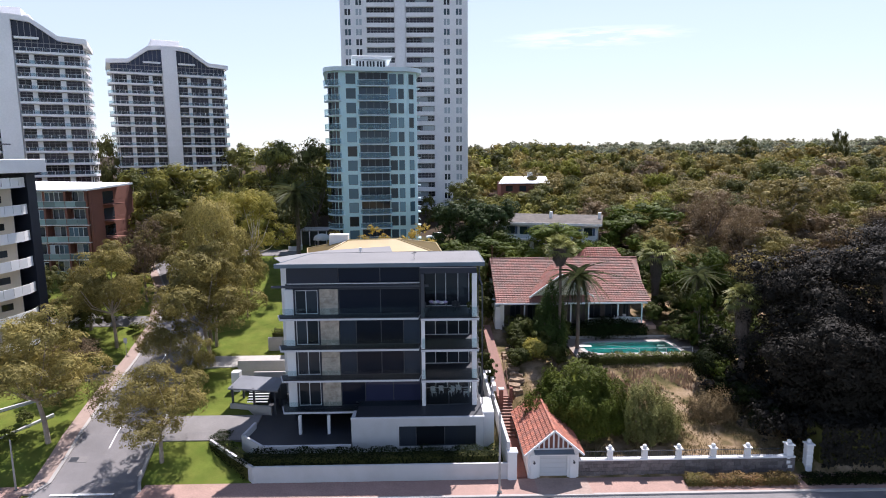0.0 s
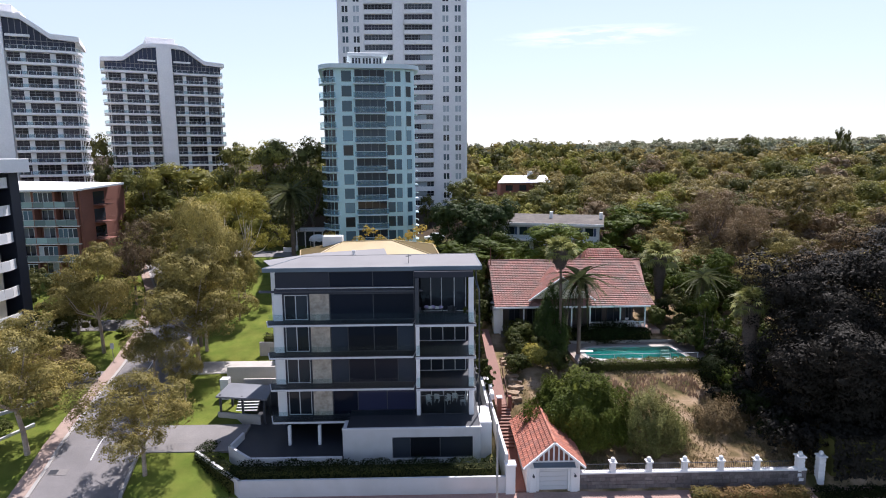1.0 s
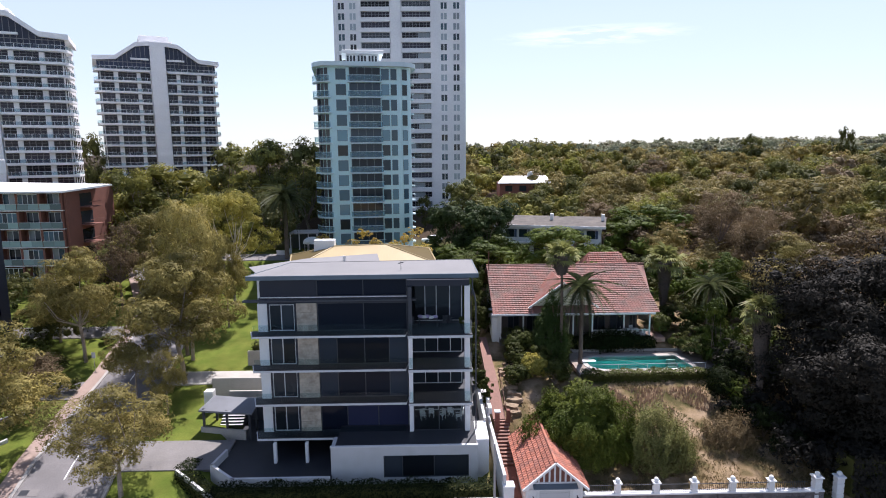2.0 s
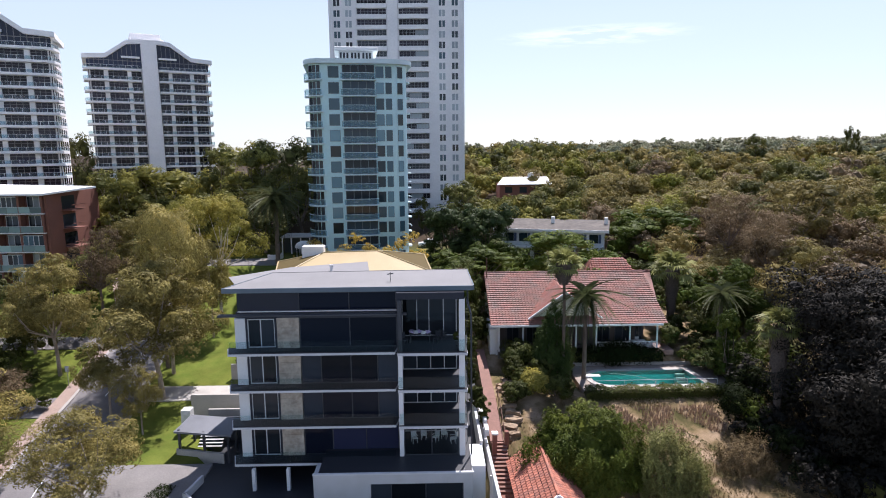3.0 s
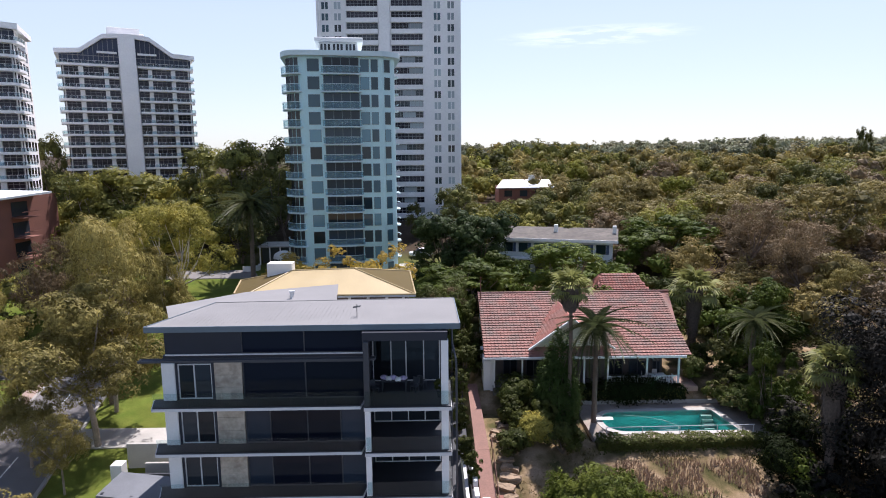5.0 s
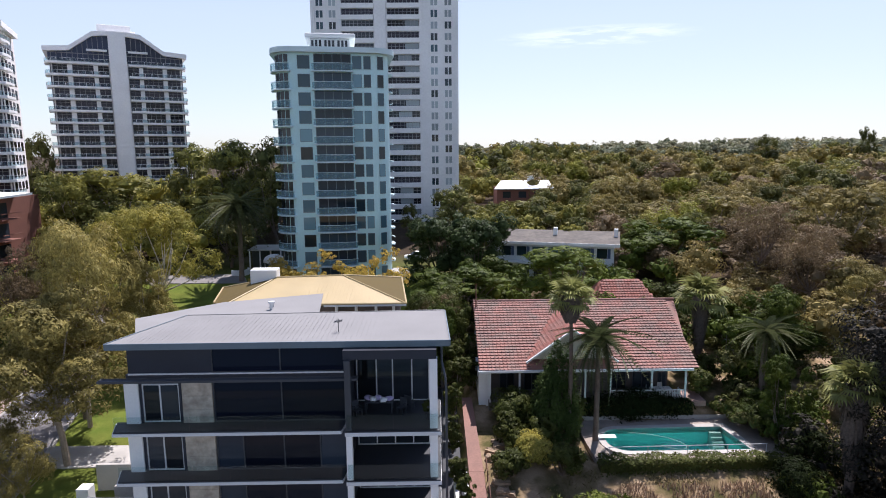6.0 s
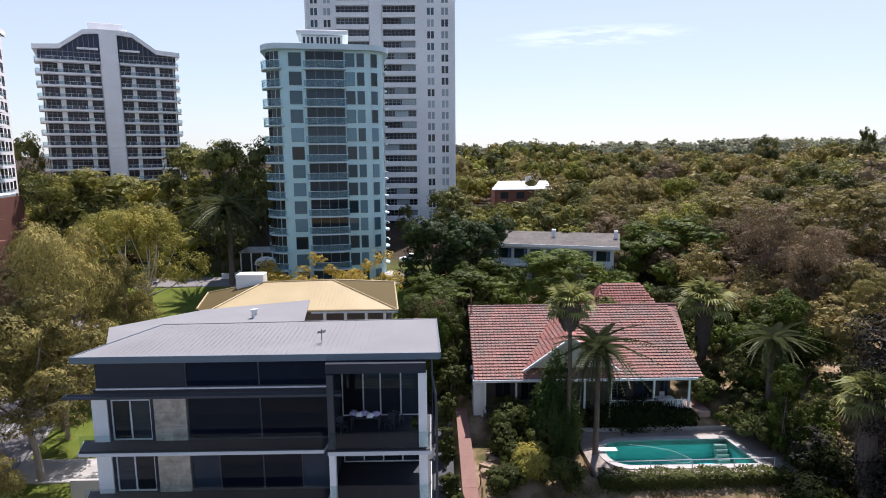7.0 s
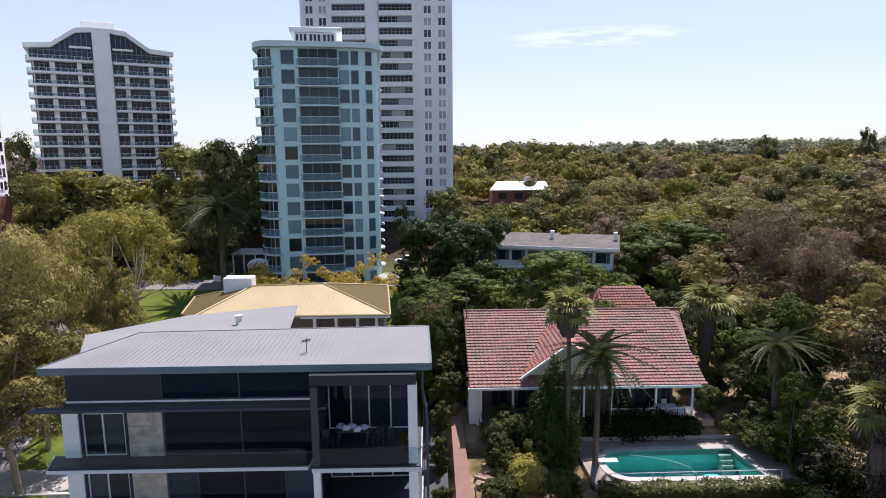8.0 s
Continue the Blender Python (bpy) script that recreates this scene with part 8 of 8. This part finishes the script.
def dome_shrub(name, label, x, y, rx, ry, h, leaf, seed, strands, per, size, hang, z=None, lumps=0.22, aspect=0.42, core=0.0, shoulder=0.0):
    """A dense domed shrub: sprays of leaves that start on the dome's skin and hang or stand from it."""
    rng = np.random.default_rng(seed)
    t = thing(name, label, "shrub", Matrix.Translation((x, y, ground_z(x, y) if z is None else z)))
    d = rng.normal(0, 1, (strands, 3))
    d[:, 2] = np.abs(d[:, 2]) * 0.9 + 0.02
    d /= np.linalg.norm(d, axis=1, keepdims=True)
    lump = np.array([1.0 + lumps * noise.noise(Vector(v) * 2.6 + Vector((seed, 0, 0))) + 0.5 * lumps * noise.noise(Vector(v) * 6.0) for v in d])[:, None]
    base = d * np.array((rx, ry, h)) * (1 + shoulder * np.array((1, 1, -0.25)) * d[:, 2:3]) * lump * rng.uniform(0.72, 1.0, (strands, 1)) ** 0.5
    u = np.linspace(0, 1, per)[None, :, None]
    side = rng.normal(0, 0.2, (strands, 1, 3))
    drop = np.array((0, 0, -1.0 if hang > 0 else 1.0))
    run = base[:, None] + (d[:, None] * 0.45 + side) * u * abs(hang) + drop * abs(hang) * u * u * 0.8
    pts = run.reshape(-1, 3) + rng.normal(0, 0.05, (strands * per, 3))
    out = np.repeat(d, per, 0)
    keep = pts[:, 2] > 0.02
    heart = []
    if core:
        lumps_ = [(0.45 * rx * math.cos(q), 0.45 * ry * math.sin(q), h * (0.3 + 0.12 * math.sin(3 * q)), rx * 0.45, ry * 0.45, h * 0.38) for q in (0.3, 1.3, 2.4, 3.4, 4.4, 5.4)] + [(0, 0, h * 0.45, rx * 0.5, ry * 0.5, h * 0.42)]
        heart = [lobe_cores(lumps_, rng, core)]
    o = new("foliage", quad_mesh("foliage", np.concatenate([leaves_at(rng, pts[keep], out[keep], size, aspect, 0.45, fine=True)] + heart), leaf, 3))
    o.parent = t
    bm = bmesh.new()
    for k in range(12):
        e = Vector(base[rng.integers(strands)])
        tube(bm, [(0, 0, -0.1), e * 0.5 + Vector((0, 0, 0.3)), e], [0.09, 0.05, 0.02], 5)
    part("stem", bm, BARK, t)
    return t


def hedge(name, label, pts, width, z0, z1, leaf, seed, density=420, size=0.085):
    """A clipped hedge along a plan line: a dark twig core with leaves over it."""
    rng = np.random.default_rng(seed)
    t = thing(name, label, "hedge")
    quads = []
    bm = bmesh.new()
    for (ax, ay), (bx, by) in zip(pts, pts[1:]):
        d = np.array((bx - ax, by - ay))
        L = np.linalg.norm(d)
        d /= L
        nrm = np.array((-d[1], d[0]))
        k = int(L * density)
        u = rng.uniform(0, L, k)
        side = rng.uniform(-1, 1, k)
        hgt = rng.uniform(0, 1, k)
        top = rng.uniform(0, 1, k) < 0.5
        side = np.where(top, side, np.sign(side))
        hgt = np.where(top, 1.0, hgt)
        wob = 0.12 * np.sin(u * 1.7) + 0.08 * np.sin(u * 4.1 + 1)
        c = np.stack([ax + d[0] * u + nrm[0] * side * width / 2, ay + d[1] * u + nrm[1] * side * width / 2, z0 + (z1 - z0 + wob) * hgt], 1) + rng.normal(0, 0.07, (k, 3))
        o = np.stack([nrm[0] * side * ~top, nrm[1] * side * ~top, top * 1.0], 1)
        quads.append(leaves_at(rng, c, o, size, 0.6))
        w = nrm * (width / 2 - 0.22)
        prism(bm, [(ax + w[0] * -1, ay - w[1]), (bx - w[0], by - w[1]), (bx + w[0], by + w[1]), (ax + w[0], ay + w[1])], z0, z1 - 0.35)
    o = new("foliage", quad_mesh("foliage", np.concatenate(quads), leaf))
    o.parent = t
    part("core", bm, GUM_DARK, t)
    return t


def dry_grass():
    """Straw tufts over the slope, taller and pinker along its upper edge, greener in its hollow."""
    rng = np.random.default_rng(8)
    straw, pink, green = [], [], []
    for k in range(26000):
        x, y = rng.uniform(4.2, 33), rng.uniform(-3.0, 13.0)
        if x < 9 and y < 5 or noise.noise((x * 0.35, y * 0.35, 9)) < -0.12:
            continue
        tall = 12.0 < x < 24.5 and 8.0 < y < 11.5
        hollow = 11.0 < x < 24.0 and 4.0 < y < 8.0 and noise.noise((x * 0.5, y * 0.5, 2)) > -0.1
        if x < 11 and rng.uniform() < 0.75:
            continue
        s = rng.uniform(0.3, 0.6) if tall else rng.uniform(0.1, 0.28)
        a = rng.uniform(0, 6.28)
        d = 0.045 * np.array((math.cos(a), math.sin(a), 0))
        p = np.array((x, y, ground_z(x, y) - 0.05))
        q = pink if tall else green if hollow else straw
        q.append([p - d, p + d, p + np.array((rng.normal(0, 0.12), rng.normal(0, 0.12), s))])
    for q, m, label in ((straw, DRY, "dry straw-coloured grass tufts on the slope"), (pink, PINK_GRASS, "tall pinkish dry grass along the top of the slope"), (green, GREEN_GRASS, "patchy greener grass in the hollow of the slope")):
        tagged(new("dry_grass", quad_mesh("dry_grass", q, m, 3)), label, "grass", kind="stuff")


PINK_GRASS = leaf_mat("pinkish_seeding_grass", (0.3, 0.2, 0.14), (0.36, 0.26, 0.19), rough=0.8)
GREEN_GRASS = leaf_mat("dull_green_grass", (0.12, 0.13, 0.05), (0.2, 0.19, 0.08), rough=0.8)
WEEP_LEAF = leaf_mat("weeping_shrub_leaves", (0.064, 0.088, 0.014), (0.155, 0.175, 0.028), through_light=0.2)
LOOSE_LEAF = leaf_mat("pale_green_shrub_leaves", (0.13, 0.145, 0.045), (0.22, 0.215, 0.075), through_light=0.3)
DRY_LEAF = leaf_mat("withered_leaves", (0.17, 0.13, 0.07), (0.26, 0.19, 0.1), rough=0.8)
IVY_LEAF = leaf_mat("ivy_leaves", (0.045, 0.075, 0.018), (0.08, 0.115, 0.03), through_light=0.2)
VERGE_LEAF = leaf_mat("reddish_hedge_leaves", (0.12, 0.115, 0.03), (0.2, 0.1, 0.05), through_light=0.25)
balcony_furniture()
plant_trees()
far_bush()
palm(11.1, 17.7, 6.3, 18.7, "fan", 1, 2.1, 1.3, "slender fan palm beside the pool", 0.16)
palm(13.4, 17.4, 6.4, 15.4, "pinnate", 2, 2.8, 0.0, "feather palm with arching fronds beside the pool", 0.2)
palm(27.4, 30.0, 8.6, 15.6, "fan", 3, 2.9, 5.2, "stout fan palm with a shaggy skirt of dead fronds", 0.3)
palm(30.0, 22.0, 7.6, 14.4, "pinnate", 4, 2.2, 0.0, "feather palm among lush shrubs", 0.22)
palm(29.2, 9.0, 5.0, 14.4, "fan", 5, 2.3, 5.4, "tall fan palm with a long skirt of dead fronds", 0.28)
palm(-29.8, 62.0, 11.0, 22.6, "pinnate", 6, 4.1, 0.0, "large date palm in front of the mint tower", 0.33)


def fig_tree():
    rng = np.random.default_rng(71)
    t = thing("fig_tree", "huge dark spreading fig tree over the corner of the garden", "tree", Matrix.Translation((42.5, 4.5, 2.8)))
    lobes = []
    for k in range(64):
        a = rng.uniform(0, 6.283)
        zz = rng.uniform(0.8, 18.0)
        ring = (13.8 if zz > 6.0 else 9.0) * math.sqrt(max(0.05, 1 - (max(0.0, zz - 6.5) / 15.0) ** 2))
        f = ring * rng.uniform(0.55, 0.86)
        rr = rng.uniform(2.2, 3.6)
        lobes.append((math.cos(a) * f, math.sin(a) * f, zz, rr, rr, rr * 0.72))
    for k in range(8):
        lobes.append((rng.uniform(-6, 6), rng.uniform(-5, 5), rng.uniform(16.5, 18.6), 3.6, 3.6, 2.4))
    for k in range(46):
        zz = rng.uniform(0.2, 8.0)
        lobes.append((rng.uniform(-12.0, 8.0), rng.uniform(-5.0, -2.5), zz, 2.4, 1.6, 1.9))
    for k in range(14):
        lobes.append((rng.uniform(-13.0, -7.0), rng.uniform(-3.0, 5.0), rng.uniform(6.0, 16.0), 2.6, 2.6, 2.0))
    for k in range(12):
        lobes.append((rng.uniform(-6.0, 8.0), rng.uniform(-4.0, 2.0), rng.uniform(10.0, 17.5), 2.8, 2.8, 2.0))
    for k in range(16):
        lobes.append((rng.uniform(-9.0, 8.0), rng.uniform(-9.2, -7.0), rng.uniform(7.5, 11.0), 2.6, 2.0, 1.6))
    for k in range(10):
        lobes.append((rng.uniform(-13.0, -8.0), rng.uniform(-9.0, -3.5), rng.uniform(8.0, 11.5), 2.5, 2.2, 1.6))
    pts, out, cc = crown_points(rng, lobes, 4200, 48, 0.85, 0.6, tight=True)
    # big lumps added inside the crown block sun from its front side
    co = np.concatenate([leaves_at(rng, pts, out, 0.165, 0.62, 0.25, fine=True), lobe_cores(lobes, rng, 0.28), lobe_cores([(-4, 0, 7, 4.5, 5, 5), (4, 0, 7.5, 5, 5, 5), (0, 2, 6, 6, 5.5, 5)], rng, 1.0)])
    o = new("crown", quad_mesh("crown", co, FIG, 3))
    o.parent = t
    bm = bmesh.new()
    tube(bm, [(0, 0, -0.5), (0.2, 0, 2.0), (0, 0.2, 4.0)], [1.5, 1.1, 0.9], 12)
    for q in lobes[::3]:
        e = Vector(q[:3])
        tube(bm, [(0, 0, 3.2), e * 0.5 + Vector((0, 0, 2.2)), e], [0.5, 0.3, 0.1], 6)
    part("trunk", bm, BARK, t)


fig_tree()
dome_shrub("weeping_shrub", "large rounded weeping bright green shrub on the slope", 10.0, 3.2, 4.2, 3.6, 6.1, WEEP_LEAF, 81, 5200, 13, 0.15, 0.9, lumps=0.42, aspect=0.34, core=1.0, shoulder=0.35)
dome_shrub("loose_shrub", "loose light green shrub on the dry slope", 16.4, 1.2, 2.7, 2.3, 4.2, LOOSE_LEAF, 82, 2600, 11, 0.12, -0.8, lumps=0.6)
dome_shrub("dry_shrub", "half-dead brown shrub on the dry slope", 24.0, 3.6, 2.1, 1.6, 1.9, DRY_LEAF, 83, 1000, 9, 0.11, -0.7, lumps=0.6)
dome_shrub("ivy_column", "tall ivy-clad conical evergreen beside the pool", 10.3, 18.6, 1.8, 1.7, 7.4, IVY_LEAF, 84, 2200, 9, 0.15, 0.8, lumps=0.3)
shrub("garden_shrub", "dense dark garden shrub before the verandah", 7.2, 20.4, 2.3, 3.4, HEDGE_LEAF, 85, 109, 56, 0.14)
shrub("golden_shrub", "golden-leaved shrub beside the white chimney", -20.3, 46.4, 1.9, 5.9, YELLOW_LEAF, 186, 100, 60, 0.13, z=12.0)
shrub("golden_shrub", "golden-leaved shrub beside the white chimney", -23.6, 47.2, 0.8, 3.6, YELLOW_LEAF, 187, 30, 50, 0.12, z=12.0)
shrub("garden_shrub", "yellow-green garden shrub on the bank", 7.6, 14.2, 2.0, 2.2, GUM_GREEN, 86, 84, 56, 0.12)
# creeper leaves coloured near-black for the verandah shade
shrub("verandah_creeper", "creeper mass on the base of the house, darkened for shade", 18.5, 21.9, 4.8, 2.4, SHADE_HEDGE, 87, 176, 52, 0.15, z=6.5, ry=0.7)
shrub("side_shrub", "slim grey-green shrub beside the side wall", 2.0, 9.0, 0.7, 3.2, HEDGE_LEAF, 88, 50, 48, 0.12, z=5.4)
hedge("front_hedge", "long clipped dark green hedge behind the white front wall", [(-20.6, -2.6), (1.6, -2.6)], 1.5, 2.2, 3.9, SHADE_HEDGE, 91)
hedge("corner_hedge", "clipped hedge beside the angled garden wall", [(-20.4, -3.2), (-25.2, 1.4), (-24.6, 3.2)], 1.5, 1.7, 3.3, SHADE_HEDGE, 92)
hedge("planter_hedge", "box hedge in the rendered planter beside the upper driveway", [(-25.0, 23.2), (-19.0, 23.2)], 1.2, 6.6, 7.7, HEDGE_LEAF, 98, 300, 0.1)
shrub("russet_shrub", "russet-leaved shrub behind the planter hedge", -21.5, 25.2, 1.2, 2.2, VERGE_LEAF, 99, 60, 44, 0.12)
hedge("pool_hedge", "clipped hedge before the pool", [(12.6, 13.2), (27.0, 13.4)], 1.3, 5.6, 7.2, HEDGE_LEAF, 93, 420, 0.1)
for sx, sy, sh_, sz in ((1.5, 12.0, 2.8, 5.6), (1.3, 16.5, 3.4, 6.2), (1.5, 21.0, 3.6, 7.0), (2.0, 24.5, 4.4, 7.4), (1.6, 28.0, 4.6, 7.8), (3.4, 25.5, 3.6, 7.8), (3.2, 29.5, 4.4, 8.2)):
    shrub("side_shrub", "leafy shrub in the paved side yard", sx, sy, 0.9 if sy < 22 else 1.5, sh_, HEDGE_LEAF, int(sy * 7), 60, 60, 0.12, z=sz)
for sx, sy, sr, sh_ in ((5.6, 12.5, 1.6, 2.0), (9.6, 12.6, 1.8, 2.4), (6.0, 17.6, 1.6, 2.6), (26.0, 9.5, 2.4, 3.6), (27.5, 4.5, 2.2, 3.2), (12.2, 20.2, 1.3, 3.0), (24.8, 23.6, 1.6, 3.2), (26.4, 20.6, 1.5, 2.4), (27.8, 17.6, 1.7, 3.2), (26.2, 26.0, 1.7, 3.0), (6.8, 15.6, 1.5, 1.9), (8.8, 16.4, 1.5, 2.6), (28.0, 12.0, 2.2, 3.6), (31.0, 11.0, 2.2, 4.2), (26.6, 7.0, 1.8, 2.2), (28.4, 1.4, 2.0, 2.6)):
    # shrubs by the fig get near-black leaves in place of its shade
    shrub("garden_shrub", "dark leafy shrub on the shaded bank", sx, sy, sr, sh_, SHADE_HEDGE if sx > 25 and sy < 13 else HEDGE_LEAF, int(sx * 11 + sy), 70, 44, 0.15)
hedge("verandah_hedge", "dense hedge against the base of the verandah, darkened for its shade", [(13.4, 21.75), (23.4, 21.75)], 0.9, 6.6, 8.3, SHADE_HEDGE, 95, 420, 0.12)
hedge("verge_hedge", "low reddish-green hedge on the footpath verge", [(17.6, -5.3), (27.2, -5.3)], 1.1, 1.75, 2.4, VERGE_LEAF, 94, 420)
# near-black leaves put the shade at the foot of the fig into the colour
hedge("fig_skirt", "thicket closing the foot of the fig along the footpath, near-black for shade", [(30.4, -2.4), (46.0, -2.2)], 2.4, 1.8, 6.0, FIG, 97, 640, 0.2)
# this end of the verge hedge is coloured dark for the fig shade
hedge("verge_hedge", "low hedge on the verge, darkened for the shade of the fig", [(28.0, -5.3), (37.5, -5.3)], 1.1, 1.75, 2.3, SHADE_HEDGE, 96, 380)
dry_grass()


def car(x, y, z, a, paint, label):
    """A saloon car: lofted body, glass house, wheels with rims, lamps."""
    c = thing("car", label, "car", pose(x, y, z, 0, 0, a), "parked cars")
    bm = bmesh.new()
    rows = [(-2.15, 0.72, 0.35, 0.62), (-2.0, 0.82, 0.28, 0.78), (-0.9, 0.86, 0.25, 0.9), (0.9, 0.86, 0.25, 0.92), (1.9, 0.83, 0.28, 0.9), (2.15, 0.74, 0.4, 0.78)]
    rings = [[bm.verts.new((px, s * w, zz)) for s, zz in ((-1, lo), (-1.02, (lo + hi) / 2), (-0.93, hi), (0.93, hi), (1.02, (lo + hi) / 2), (1, lo))] for px, w, lo, hi in rows]
    for u, v in zip(rings, rings[1:]):
        for k in range(6):
            bm.faces.new((u[k], v[k], v[(k + 1) % 6], u[(k + 1) % 6]))
    bm.faces.new(rings[0])
    bm.faces.new(rings[-1][::-1])
    part("body", bm, paint, c, smooth=False)
    bm = bmesh.new()
    lo = [bm.verts.new(p) for p in ((-1.0, -0.8, 0.9), (1.5, -0.8, 0.9), (1.5, 0.8, 0.9), (-1.0, 0.8, 0.9))]
    hi = [bm.verts.new(p) for p in ((-0.35, -0.66, 1.42), (0.95, -0.66, 1.42), (0.95, 0.66, 1.42), (-0.35, 0.66, 1.42))]
    for k in range(4):
        bm.faces.new((lo[k], lo[(k + 1) % 4], hi[(k + 1) % 4], hi[k]))
    part("glasshouse", bm, WINDOW, c, "dark glasshouse")
    part("car_roof", boxes((-0.4, 1.0, -0.68, 0.68, 1.41, 1.46), bevel=0.02), paint, c)
    for px in (-1.35, 1.35):
        for s in (-1, 1):
            bm = bmesh.new()
            tube(bm, [(px, s * 0.68, 0.32), (px, s * 0.88, 0.32)], 0.32, 14)
            w = part("tyre", bm, DARK_METAL, c)
            bm = bmesh.new()
            tube(bm, [(px, s * 0.86, 0.32), (px, s * 0.895, 0.32)], 0.2, 12)
            part("rim", bm, FRAME, w)
    for s in (-1, 1):
        part("headlight", boxes((-2.16, -2.08, s * 0.6 - 0.14, s * 0.6 + 0.14, 0.55, 0.68), bevel=0.01), FRAME, c)


CAR_WHITE = mat("white_car_paint", (0.75, 0.75, 0.75), 0.3, big=0.03, fine=0.02, bump=0.0)
CAR_DARK = mat("dark_car_paint", (0.03, 0.035, 0.045), 0.3, big=0.03, fine=0.02, bump=0.0)
car(-3.2, 76.5, ground_z(-3, 76) + 0.05, 10, CAR_WHITE, "white car parked at the foot of the mint tower")
car(-50.5, 16.4, ground_z(-50, 16) + 0.05, 100, CAR_DARK, "dark car parked on the side driveway")
car(-55.5, 33.0, ground_z(-55, 33) + 0.05, 20, CAR_WHITE, "white car parked on the far driveway")
